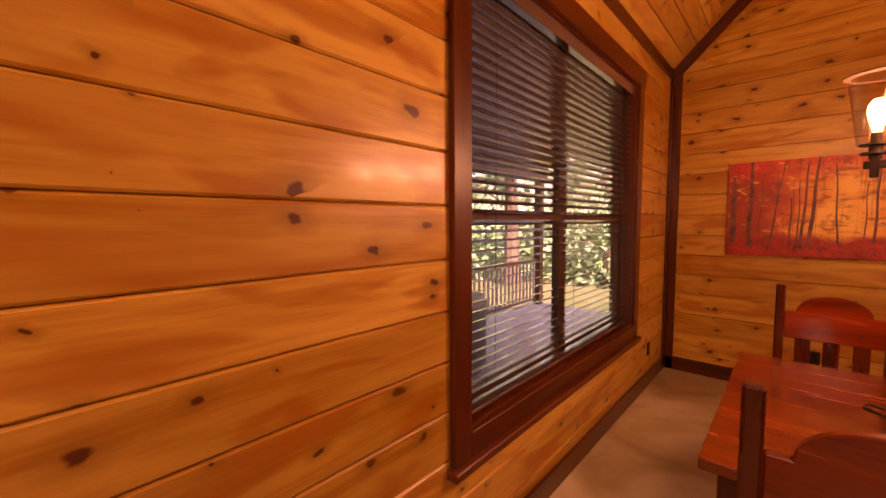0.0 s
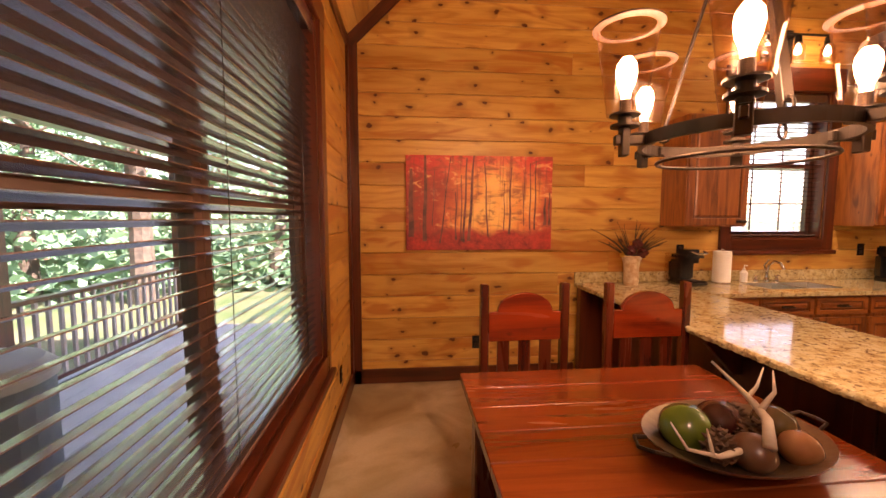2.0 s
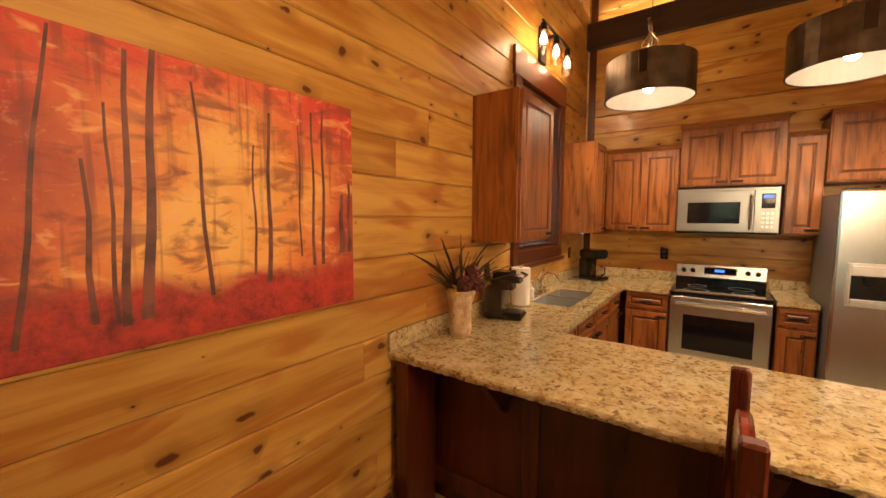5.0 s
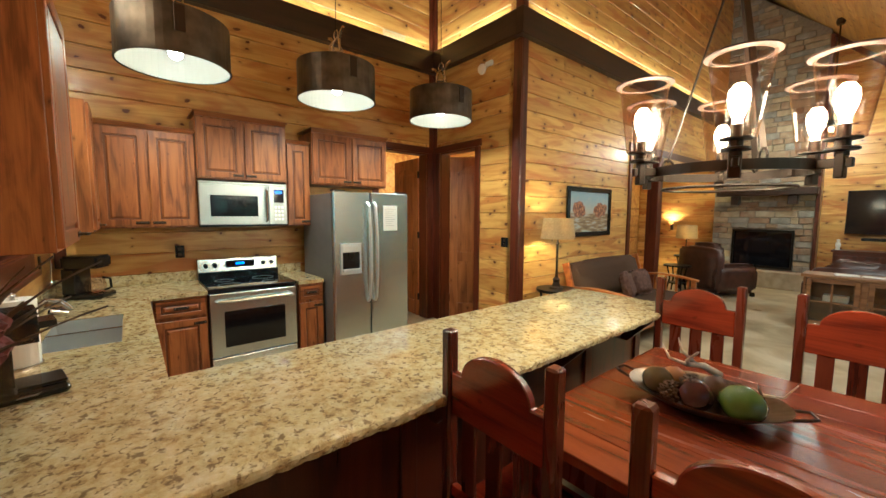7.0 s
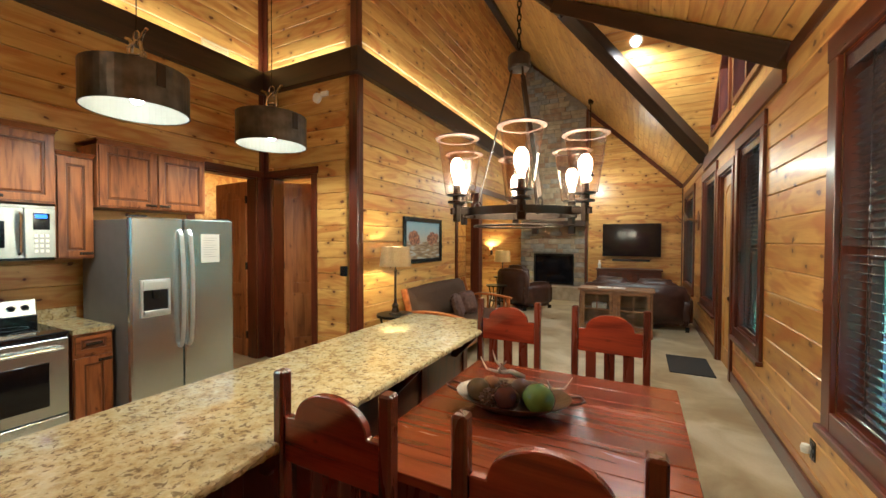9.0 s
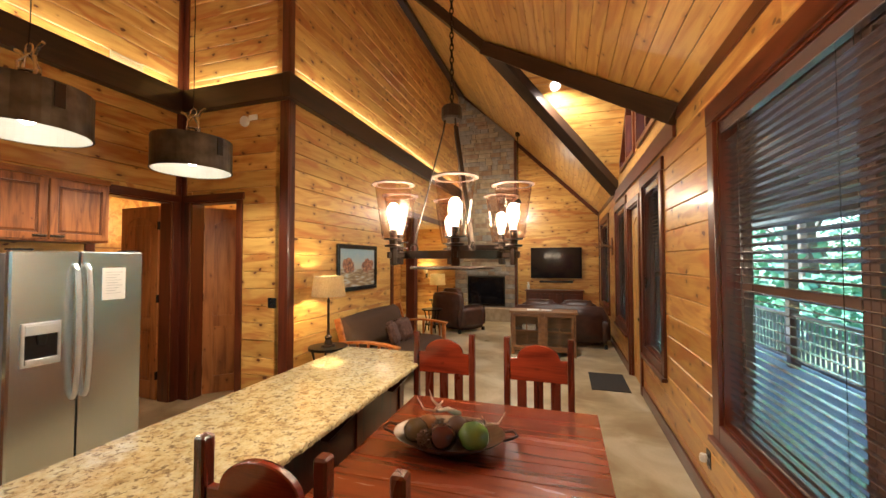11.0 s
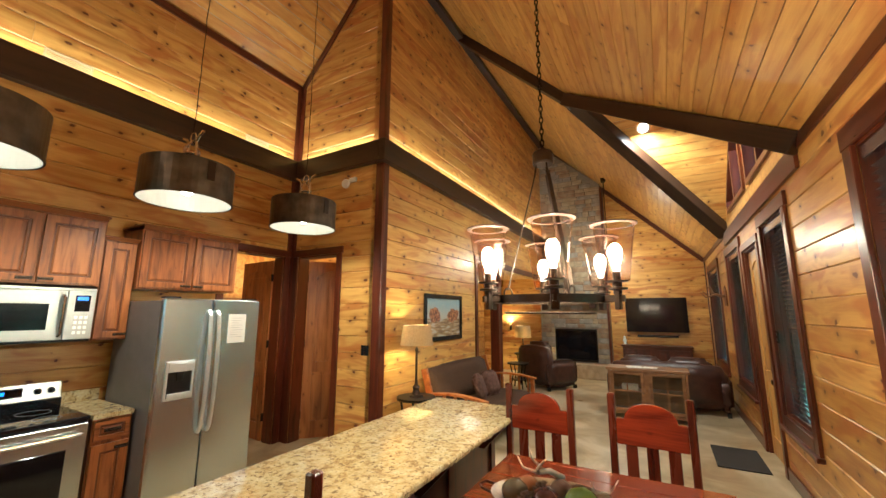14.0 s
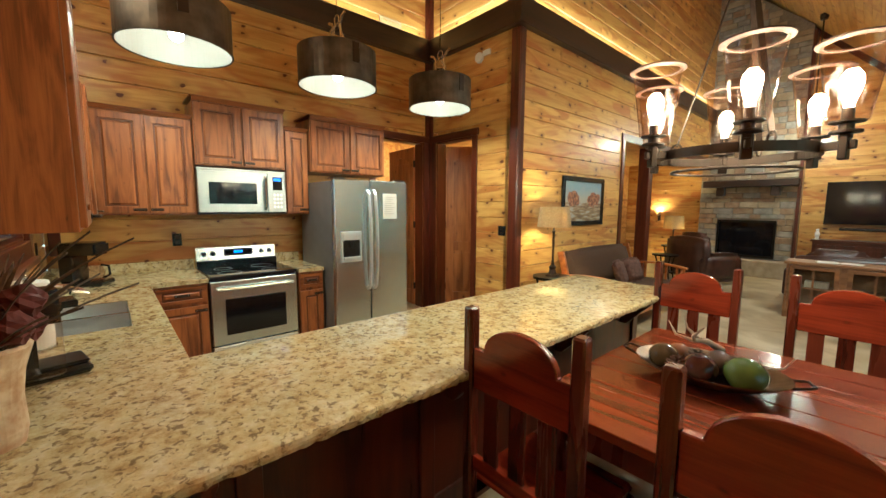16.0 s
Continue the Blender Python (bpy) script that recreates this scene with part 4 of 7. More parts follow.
for a, b in ((-0.355, -0.012), (0.012, 0.355)):
    bm = nested(b - a, 0.32, [(0, 0), (0.0, -0.002), (0.006, -0.15), (0.03, -0.172)])
    bmesh.ops.transform(bm, matrix=Matrix.Translation((a, -0.16, -0.004)) @ Matrix(((1, 0, 0, 0), (0, 0, 1, 0), (0, 1, 0, 0), (0, 0, 0, 1))), verts=bm.verts)
    bmesh.ops.delete(bm, geom=[f for f in bm.faces if all(abs(v.co.z + 0.004) < 1e-5 for v in f.verts)], context="FACES_ONLY")
    bowl = part("bowl", bm, sink_steel, sink)
    drain = lathe([(0, 0), (0.04, 0), (0.045, 0.004), (0.03, 0.004), (0.025, 0.001), (0, 0.001)], 18, at=((a + b) / 2, 0.02, -0.175))
    part("drain", drain, steel_plain, bowl)
part("rim", boxes((-0.012, 0.012, -0.16, 0.16, -0.012, -0.003), bevel=0.002), steel_plain, sink)
tap = thing("faucet", (3.00, 4.415, COUNTER), "chrome kitchen faucet with two side handles behind the sink", "faucet")
bm = lathe([(0, 0), (0.026, 0), (0.024, 0.02), (0.014, 0.04), (0.014, 0.10), (0, 0.10)], 16)
tube([(0, 0, 0.08), (0, -0.02, 0.16), (0, -0.07, 0.20), (0, -0.13, 0.19), (0, -0.17, 0.14)], 0.012, 10, bm)
part("spout", bm, steel_plain, tap)
part("lever", tube([(0, 0, 0.10), (0.0, 0.03, 0.15), (0.02, 0.0, 0.21)], 0.009, 8), steel_plain, tap)
for dx in (-0.11, 0.11):
    part("tap_handle", lathe([(0, 0), (0.022, 0), (0.02, 0.02), (0.01, 0.035), (0.022, 0.05), (0.018, 0.06), (0, 0.062)], 14, at=(dx, 0, 0)), steel_plain, tap)

# ---- appliances (fronts face -x; own frame: x to the south, -y to the west) ----
stove = thing("stove", (BF - 0.01, 3.47, 0), "stainless steel electric range with black glass cooktop between base cabinets", "stove", "", -90)
part("body", boxes((0.002, 0.756, 0.02, 0.66, 0.03, 0.885)), black_plastic, stove)
part("cooktop", boxes((-0.0, 0.758, -0.02, 0.60, 0.885, 0.912), bevel=0.006), black_glass, stove)
rings = bmesh.new()
for x, y, r in ((0.2, 0.15, 0.10), (0.56, 0.15, 0.08), (0.2, 0.44, 0.08), (0.56, 0.44, 0.10)):
    tube([(x + r * math.cos(a * math.pi / 12), y + r * math.sin(a * math.pi / 12), 0.9125) for a in range(24)], 0.0012, 4, rings, closed=True)
part("burner_ring", rings, mottled("grey_print", (0.12, 0.12, 0.12), (0.16, 0.16, 0.16), 5, 0.4), stove)
bm = bmesh.new()
prism([(0.59, 0.90), (0.62, 1.115), (0.68, 1.115), (0.68, 0.90)], "x", 0, 0.758, bm, 0.006)
part("backguard", bm, steel, stove)
part("backguard_base", boxes((0.004, 0.754, 0.578, 0.60, 0.912, 0.985)), black_glass, stove)
for x in (0.07, 0.15, 0.61, 0.69):
    k = lathe([(0, 0), (0.024, 0), (0.021, 0.022), (0, 0.024)], 16)
    bmesh.ops.transform(k, matrix=Matrix.Translation((x, 0.612, 1.05)) @ Matrix.Rotation(radians(98), 4, "X"), verts=k.verts)
    part("knob", k, black_plastic, stove)
part("display", boxes((0.25, 0.52, 0.597, 0.625, 1.02, 1.09), bevel=0.003), black_glass, stove)
part("clock_display", boxes((0.34, 0.42, 0.594, 0.598, 1.045, 1.072)), glow_blue, stove)
od = part("oven_door", boxes((0.004, 0.754, -0.02, 0.02, 0.285, 0.865), bevel=0.006), steel, stove)
part("oven_window", boxes((0.115, 0.64, -0.024, -0.019, 0.37, 0.70), bevel=0.002), black_glass, od)
part("handle", tube([(0.06, -0.021, 0.80), (0.06, -0.065, 0.80), (0.10, -0.072, 0.80), (0.658, -0.072, 0.80), (0.70, -0.065, 0.80), (0.70, -0.021, 0.80)], 0.012, 10), steel_plain, od)
part("drawer", boxes((0.004, 0.754, -0.02, 0.02, 0.06, 0.275), bevel=0.006), steel, stove)
mw = thing("microwave", (UF - 0.09, 3.47, 1.45), "stainless steel over-the-range microwave with dark window under the short cabinet", "microwave", "", -90)
part("body", boxes((0.0, 0.78, 0.02, 0.41, 0.0, 0.43)), black_plastic, mw)
d = part("door", boxes((0.0, 0.60, -0.012, 0.02, 0.02, 0.405), bevel=0.005), oven_steel, mw)
part("window", boxes((0.09, 0.50, -0.016, -0.011, 0.10, 0.30), bevel=0.003), black_glass, d)
part("handle", tube([(0.575, -0.013, 0.05), (0.575, -0.05, 0.07), (0.575, -0.055, 0.21), (0.575, -0.05, 0.35), (0.575, -0.013, 0.37)], 0.012, 8), steel_plain, d)
part("control_panel", boxes((0.603, 0.78, -0.012, 0.02, 0.02, 0.405), bevel=0.004), oven_steel, mw)
part("keypad", boxes((0.65, 0.745, -0.016, -0.011, 0.24, 0.37), bevel=0.002), black_glass, mw)
for row in range(4):
    for col in range(3):
        part("button", boxes((0.655 + col * 0.032, 0.677 + col * 0.032, -0.015, -0.011, 0.06 + row * 0.04, 0.085 + row * 0.04), bevel=0.002), handle_steel, mw)
part("clock_display", boxes((0.66, 0.73, -0.019, -0.015, 0.33, 0.36)), glow_blue, mw)
part("top_vent", boxes((0.0, 0.78, -0.008, 0.02, 0.406, 0.43), bevel=0.002), oven_steel, mw)
fr = thing("refrigerator", (3.66, 2.415, 0), "stainless steel side-by-side refrigerator with ice dispenser and a paper notice", "refrigerator", "", -90)
part("body", boxes((0.004, 0.876, 0.07, 0.86, 0.03, 1.785), bevel=0.004), mottled("grey_fridge_side", (0.17, 0.165, 0.16), (0.20, 0.195, 0.19), 8, 0.45, 0.3, 0.05), fr)
part("grille", boxes((0.01, 0.87, 0.05, 0.10, 0.0, 0.075)), black_plastic, fr)
for i, (a, b) in enumerate(((0.0, 0.405), (0.415, 0.88))):
    dd = part("door", boxes((a, b, 0.0, 0.065, 0.08, 1.805), bevel=0.012), steel, fr)
    hx = 0.372 if i == 0 else 0.448
    part("handle", tube([(hx, -0.005, 0.66), (hx, -0.035, 0.70), (hx, -0.058, 0.90), (hx, -0.066, 1.17), (hx, -0.058, 1.45), (hx, -0.035, 1.66), (hx, -0.005, 1.70)], 0.017, 10), handle_steel, dd, "pale satin curved handle")
    if i == 0:
        ds = part("dispenser", nested(0.225, 0.315, [(0, 0.0), (0, -0.010), (0.008, -0.014), (0.016, -0.014), (0.020, -0.004)]), handle_steel, dd)
        ds.location = (0.065, -0.0005, 0.965)
        part("recess", boxes((0.018, 0.207, -0.006, -0.0045, 0.02, 0.225)), black_plastic, ds)
        part("control_panel", boxes((0.018, 0.207, -0.018, -0.0045, 0.226, 0.297), bevel=0.003), handle_steel, ds)
        part("chute", prism([(0.085, 0.225), (0.14, 0.225), (0.132, 0.15), (0.093, 0.15)], "y", -0.022, -0.0065, bevel=0.002), black_metal, ds)
        part("drip_tray", boxes((0.022, 0.203, -0.026, -0.0065, 0.021, 0.055), bevel=0.003), handle_steel, ds)
    else:
        pp = part("paper_notice", boxes((0.56, 0.735, -0.004, -0.001, 1.40, 1.67)), paper, dd)
        lines = bmesh.new()
        for r in range(9):
            box(lines, 0.585, 0.71 - (r * 37 % 5) * 0.012, -0.0055, -0.0045, 1.63 - r * 0.022, 1.633 - r * 0.022)
        part("print", lines, mottled("grey_ink", (0.35, 0.35, 0.36), (0.4, 0.4, 0.4), 5, 0.8), pp)
for x in (0.02, 0.74):
    part("hinge_cover", boxes((x, x + 0.12, 0.03, 0.12, 1.806, 1.82), bevel=0.003), black_plastic, fr)


# ---- dining table, chairs, bowl ----
table = thing("dining_table", (0.41, 2.15, 0), "red-stained wooden dining table beside the granite peninsula", "table")
TX, TY = 0.61, 0.69
n = 8
for i in range(n):
    a = -TY + 2 * TY * i / n
    part("plank", boxes((-TX + 0.0, TX - 0.0, a + 0.0012, a + 2 * TY / n - 0.0012, 0.722, 0.762), bevel=0.003), table_wood, table)
part("apron", boxes((-TX + 0.06, TX - 0.06, -TY + 0.06, -TY + 0.085, 0.61, 0.72), (-TX + 0.06, TX - 0.06, TY - 0.085, TY - 0.06, 0.61, 0.72), (-TX + 0.06, -TX + 0.085, -TY + 0.085, TY - 0.085, 0.61, 0.72), (TX - 0.085, TX - 0.06, -TY + 0.085, TY - 0.085, 0.61, 0.72)), chair_wood, table)
for sx in (-1, 1):
    for sy in (-1, 1):
        part("leg", boxes((sx * (TX - 0.05), sx * (TX - 0.15), sy * (TY - 0.05), sy * (TY - 0.15), 0, 0.72), bevel=0.008), chair_wood, table)


def dining_chair(label):
    """Faces -y: its back stands at y = 0.2 of its own."""
    c = thing("dining_chair", (0, 0, 0), label, "chair", "chairs round the dining table")
    for s in (-1, 1):
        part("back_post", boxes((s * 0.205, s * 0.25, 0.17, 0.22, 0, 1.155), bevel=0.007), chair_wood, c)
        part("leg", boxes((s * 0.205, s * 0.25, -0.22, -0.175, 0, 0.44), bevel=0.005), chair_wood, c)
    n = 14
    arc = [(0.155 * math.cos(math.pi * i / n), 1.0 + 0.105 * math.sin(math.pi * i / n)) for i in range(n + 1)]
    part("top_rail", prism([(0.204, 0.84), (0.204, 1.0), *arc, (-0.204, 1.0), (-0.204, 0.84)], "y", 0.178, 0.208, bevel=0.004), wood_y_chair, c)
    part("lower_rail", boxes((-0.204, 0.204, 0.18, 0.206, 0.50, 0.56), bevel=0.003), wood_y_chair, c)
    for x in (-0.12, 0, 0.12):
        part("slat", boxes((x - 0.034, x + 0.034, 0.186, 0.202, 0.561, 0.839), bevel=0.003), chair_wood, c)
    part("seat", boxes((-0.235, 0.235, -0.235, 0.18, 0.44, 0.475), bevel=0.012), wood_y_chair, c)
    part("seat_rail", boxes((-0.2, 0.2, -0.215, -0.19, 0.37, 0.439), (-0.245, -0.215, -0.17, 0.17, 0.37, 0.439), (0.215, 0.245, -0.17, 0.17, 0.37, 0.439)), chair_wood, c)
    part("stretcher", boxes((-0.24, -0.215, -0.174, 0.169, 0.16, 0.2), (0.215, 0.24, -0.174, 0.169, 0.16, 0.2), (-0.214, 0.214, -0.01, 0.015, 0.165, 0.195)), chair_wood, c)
    return c


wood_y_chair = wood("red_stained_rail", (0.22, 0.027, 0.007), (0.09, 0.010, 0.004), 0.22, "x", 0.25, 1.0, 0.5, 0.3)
first = dining_chair("red-stained wooden dining chair with arched top rail, at the table")
first.location = (0.895, 2.87, 0)
for m in (pose(0.195, 2.88, 0, 0, 0, 1.5), pose(0.90, 1.34, 0, 0, 0, 180), pose(0.18, 1.34, 0, 0, 0, 179)):
    copy_thing(first, m)

# ---- chandelier ----
CX, CY = 0.543, 2.136
ch = thing("chandelier", (CX, CY, 0), "dark metal ring chandelier with six lit glass shades over the table", "chandelier")
HUB = 2.50
z_roof = top_of(CX)
part("canopy", lathe([(0, 0), (0.07, 0), (0.06, 0.03), (0, 0.04)], 20, at=(0, 0, z_roof - 0.06)), bronze, ch)
chain = bmesh.new()
k, z = 0, HUB + 0.05
while z < z_roof - 0.06:
    pts = []
    for i in range(10):
        a = 2 * math.pi * i / 10
        u, w = 0.009 * math.cos(a), 0.021 * math.sin(a)
        pts.append((u, 0, z + w) if k % 2 else (0, u, z + w))
    tube(pts, 0.0035, 5, chain, closed=True)
    z += 0.033
    k += 1
part("chain", chain, black_metal, ch)
part("hub", lathe([(0, -0.04), (0.05, -0.04), (0.055, -0.03), (0.055, 0.02), (0.05, 0.03), (0.012, 0.035), (0.012, 0.05), (0, 0.05)], 20, at=(0, 0, HUB)), bronze, ch)
RZ, RR = 1.752, 0.265
def ring_bar(r, w, h, z):
    return lathe([(r - w, z - h), (r + w, z - h), (r + w, z + h), (r - w, z + h), (r - w, z - h)], 48)
part("ring", ring_bar(RR, 0.007, 0.018, RZ), bronze, ch)
part("lower_ring", tube([(0.215 * math.cos(2 * math.pi * i / 40), 0.215 * math.sin(2 * math.pi * i / 40), RZ - 0.065) for i in range(40)], 0.006, 6, closed=True), bronze, ch)
for i in range(3):
    a = radians(120 * i + 15)
    c, s = math.cos(a), math.sin(a)
    part("hanger", tube([(0.035 * c, 0.035 * s, HUB - 0.04), (0.045 * c, 0.045 * s, HUB - 0.10)], 0.005, 6), bronze, ch)
    part("rod", boxes((-0.011, 0.011, -0.003, 0.003, 0, 0.635)), bronze, ch).matrix_basis = Matrix.Translation((0.20 * c, 0.20 * s, RZ + 0.05)) @ (Vector((0.045 * c, 0.045 * s, HUB - 0.10)) - Vector((0.20 * c, 0.20 * s, RZ + 0.05))).to_track_quat("Z", "Y").to_matrix().to_4x4()
    part("hook", tube([(0.20 * c + 0.02 * math.cos(t) * c, 0.20 * s + 0.02 * math.cos(t) * s, RZ + 0.035 + 0.025 * math.sin(t)) for t in [2 * math.pi * j / 12 for j in range(12)]], 0.0045, 6, closed=True), bronze, ch)
for i in range(6):
    a = radians(60 * i + 48.4)
    c, s = math.cos(a), math.sin(a)
    R = 0.33
    arm = boxes((RR - 0.02, R + 0.03, -0.010, 0.010, -0.016, 0.014), (R - 0.012, R + 0.012, -0.018, 0.018, -0.05, 0.03), bevel=0.003)
    bmesh.ops.transform(arm, matrix=Matrix.Translation((0, 0, RZ)) @ Matrix.Rotation(a, 4, "Z"), verts=arm.verts)
    part("arm", arm, bronze, ch)
    part("socket", lathe([(0, 0.0), (0.018, 0.0), (0.018, 0.015), (0.042, 0.018), (0.042, 0.026), (0.02, 0.03), (0.02, 0.05), (0.046, 0.052), (0.046, 0.058), (0.017, 0.06), (0.017, 0.10), (0, 0.10)], 16, at=(R * c, R * s, RZ + 0.02)), bronze, ch)
    sh = part("glass_shade", lathe([(0.052, 0.055), (0.088, 0.31), (0.0895, 0.31), (0.0535, 0.055), (0.052, 0.055)], 24, at=(R * c, R * s, RZ + 0.02)), shade_glass, ch, "clear flared glass shade")
    sh.visible_shadow = False
    part("shade_rim", lathe([(0.078, 0.308), (0.102, 0.312), (0.102, 0.317), (0.078, 0.313), (0.078, 0.308)], 28, at=(R * c, R * s, RZ + 0.02)), rim_mat, ch, "copper-coloured flat rim")
    b = part("bulb", lathe([(0, 0.10), (0.013, 0.10), (0.015, 0.12), (0.026, 0.15), (0.031, 0.18), (0.028, 0.205), (0.015, 0.225), (0, 0.228)], 16, at=(R * c, R * s, RZ + 0.02), ), bulb_mat, ch)
    b.visible_shadow = False
    lamp("chandelier_light", (CX + R * c, CY + R * s, RZ + 0.21), BULB, WARM, 0.03)

# ---- drum pendants ----
for x, y in ((3.37, 3.66), (3.40, 2.47), (3.37, 1.30)):
    z = 2.58
    p = thing("pendant_lamp", (x, y, z), "aged metal drum pendant lamp with white lining, lit, in the kitchen", "pendant lamp", "kitchen pendant lamps")
    R, Hh = 0.335, 0.30
    part("drum", lathe([(R, 0), (R, Hh), (0.03, Hh + 0.012), (0.03, Hh + 0.008), (R - 0.006, Hh - 0.006), (R - 0.006, 0), (R, 0)], 48), drum_metal, p)
    part("lining", lathe([(R - 0.008, 0.003), (R - 0.008, Hh - 0.012), (0.04, Hh - 0.004)], 48), white_inner, p, "white inner lining")
    part("rim", lathe([(R + 0.004, 0), (R + 0.004, 0.014), (R - 0.007, 0.014), (R - 0.007, 0), (R + 0.004, 0)], 48), drum_metal, p)
    part("seam_plate", boxes((-R - 0.006, -R + 0.006, -0.03, 0.03, 0.13, Hh - 0.01), bevel=0.002), bronze, p)
    part("neck", lathe([(0.05, Hh + 0.01), (0.045, Hh + 0.10), (0.06, Hh + 0.11), (0.06, Hh + 0.12), (0.03, Hh + 0.13), (0, Hh + 0.14)], 20), steel_plain, p, "galvanised neck")
    for s in (-1, 1):
        part("yoke", tube([(s * 0.055, 0, Hh + 0.02), (s * 0.075, 0, Hh + 0.12), (s * 0.06, 0, Hh + 0.22), (s * 0.10, 0, Hh + 0.27), (s * 0.15, 0, Hh + 0.29)], 0.012, 8), steel_plain, p)
        part("yoke_strap", tube([(0, s * 0.055, Hh + 0.02), (0, s * 0.06, Hh + 0.16), (0, 0.0, Hh + 0.24)], 0.009, 8), steel_plain, p)
    part("ring", tube([(0.04 * math.cos(t * math.pi / 10), 0, Hh + 0.27 + 0.04 * math.sin(t * math.pi / 10)) for t in range(20)], 0.006, 6, closed=True), steel_plain, p)
    top = top_of(x) - z
    part("cord", tube([(0.004 * math.sin(q * 1.9), 0.004 * math.cos(q * 2.3), Hh + 0.30 + (top - Hh - 0.32) * q / 24) for q in range(25)], 0.004, 5), black_metal, p)
    part("canopy", lathe([(0, 0), (0.06, 0), (0.05, -0.03), (0, -0.035)], 16, at=(0, 0, top - 0.02)), bronze, p)
    part("bulb", lathe([(0, 0.20), (0.018, 0.19), (0.035, 0.14), (0.045, 0.11), (0.04, 0.08), (0.02, 0.062), (0, 0.06)], 16), drum_bulb_mat, p).visible_shadow = False
    lamp("pendant_light", (x - 0.04, y + 0.03, z + 0.05), DRUM, (1, 0.80, 0.52), 0.04, 155)


# ---- living room ----
CH0, CH1, CHY = 1.33, 3.12, SOUTH + 0.28
fp = thing("fireplace", ((CH0 + CH1) / 2, SOUTH, 0), "tall field-stone fireplace with black firebox and dark wooden mantel", "fireplace")
OX0, OX1, OZ0, OZ1 = 1.62, 2.72, 0.40, 1.26
cx = (CH0 + CH1) / 2
bm = boxes((CH0 - cx, OX0 - cx, 0, 0.24, 0, OZ1), (OX1 - cx, CH1 - cx, 0, 0.24, 0, OZ1), (OX0 - cx, OX1 - cx, 0, 0.24, 0, OZ0), (CH0 - cx, CH1 - cx, 0, 0.24, OZ1, 5.1))
prism([(CH0 - cx, 5.1), (CH1 - cx, 5.1), (CH1 - cx, 6.7), (COL - cx, 6.8), (CH0 - cx, top_of(CH0))], "y", 0, 0.24, bm)
part("masonry", bm, mortar, fp)
rnd = random.Random(8)
z = 0.0
far_stones = bmesh.new()
count = 0
while z < 6.6:
    h = rnd.uniform(0.09, 0.17)
    x = CH0
    while x < CH1 - 0.02:
        w = min(rnd.uniform(0.12, 0.42), CH1 - x)
        if CH1 - x - w < 0.08:
            w = CH1 - x
        a, b = x, x + w
        x += w
        if z + h > OZ0 and z < OZ1:
            if a >= OX0 and b <= OX1:
                continue
            a, b = (a, min(b, OX0)) if a < OX0 else (max(a, OX1), b) if b > OX1 else (a, b)
            if b - a < 0.03:
                continue
        if z + h > min(top_of(a), top_of(b)) - 0.03:
            continue
        s = bmesh.new()
        d = 0.24 + rnd.uniform(0.02, 0.05)
        box(s, a - cx + 0.006, b - cx - 0.006, 0.235, d, z + 0.006, z + h - 0.006, 0.012)
        for v in s.verts:
            v.co += Vector((rnd.uniform(-1, 1), rnd.uniform(-1, 1), rnd.uniform(-1, 1))) * 0.006
        if count < 290:
            part("stone", s, stone_mats[rnd.randrange(3)], fp)
            count += 1
        else:
            join(far_stones, s, rnd.randrange(3))
    z += h
tagged(finish("stones", far_stones, stone_mats, fp), "", "", "", "stuff")
part("firebox", boxes((OX0 - cx + 0.001, OX1 - cx - 0.001, 0.0, 0.2, OZ0, OZ1), bevel=0.004), black_glass, fp)
part("fire_screen", boxes((OX0 - cx, OX1 - cx, 0.255, 0.275, OZ0, OZ0 + 0.05), (OX0 - cx, OX1 - cx, 0.255, 0.275, OZ1 - 0.05, OZ1), (OX0 - cx, OX0 - cx + 0.04, 0.255, 0.275, OZ0 + 0.05, OZ1 - 0.05), (OX1 - cx - 0.04, OX1 - cx, 0.255, 0.275, OZ0 + 0.05, OZ1 - 0.05)), black_metal, fp)
part("mantel", boxes((CH0 - cx - 0.04, CH1 - cx - 0.10, 0.24, 0.52, 2.02, 2.17), bevel=0.012), beam_mat, fp)
for x in (-0.55, 0.45):
    part("corbel", boxes((x - 0.08, x + 0.08, 0.24, 0.44, 1.82, 2.019), bevel=0.012), beam_mat, fp)
part("hearth", boxes((CH0 - cx, CH1 - cx, 0.29, 0.62, 0, 0.36), bevel=0.01), stone_mats[0], fp)
trim(CH0 - 0.06, CH0 - 0.001, SOUTH + 0.001, SOUTH + 0.30, 0, top_of(CH0) - 0.12, trim_z)

tv = thing("television", (0.20, SOUTH + 0.02, 1.64), "large flat black television mounted on the pine wall", "television")
part("screen", boxes((-0.68, 0.68, 0.06, 0.075, -0.41, 0.43), bevel=0.004), black_glass, tv)
part("casing", boxes((-0.695, 0.695, 0.03, 0.072, -0.425, 0.445), bevel=0.006), black_plastic, tv)
part("wall_mount", boxes((-0.2, 0.2, 0.0, 0.03, -0.15, 0.15)), black_metal, tv)
sb = thing("sound_bar", (0.20, SOUTH + 0.15, 1.09), "black sound bar under the television", "speaker")
part("body", boxes((-0.45, 0.45, -0.04, 0.04, 0.0, 0.06), bevel=0.01), black_plastic, sb)
part("wall_bracket", boxes((-0.03, 0.03, -0.13, -0.041, 0.01, 0.04)), black_metal, sb)
con = thing("tv_console", (0.25, SOUTH + 0.25, 0), "dark brown wooden television console", "cabinet")
part("top", boxes((-0.78, 0.78, -0.22, 0.24, 0.86, 0.90), bevel=0.006), trim_x, con)
part("body", boxes((-0.75, 0.75, -0.21, 0.2, 0.06, 0.86), bevel=0.004), trim_x, con)
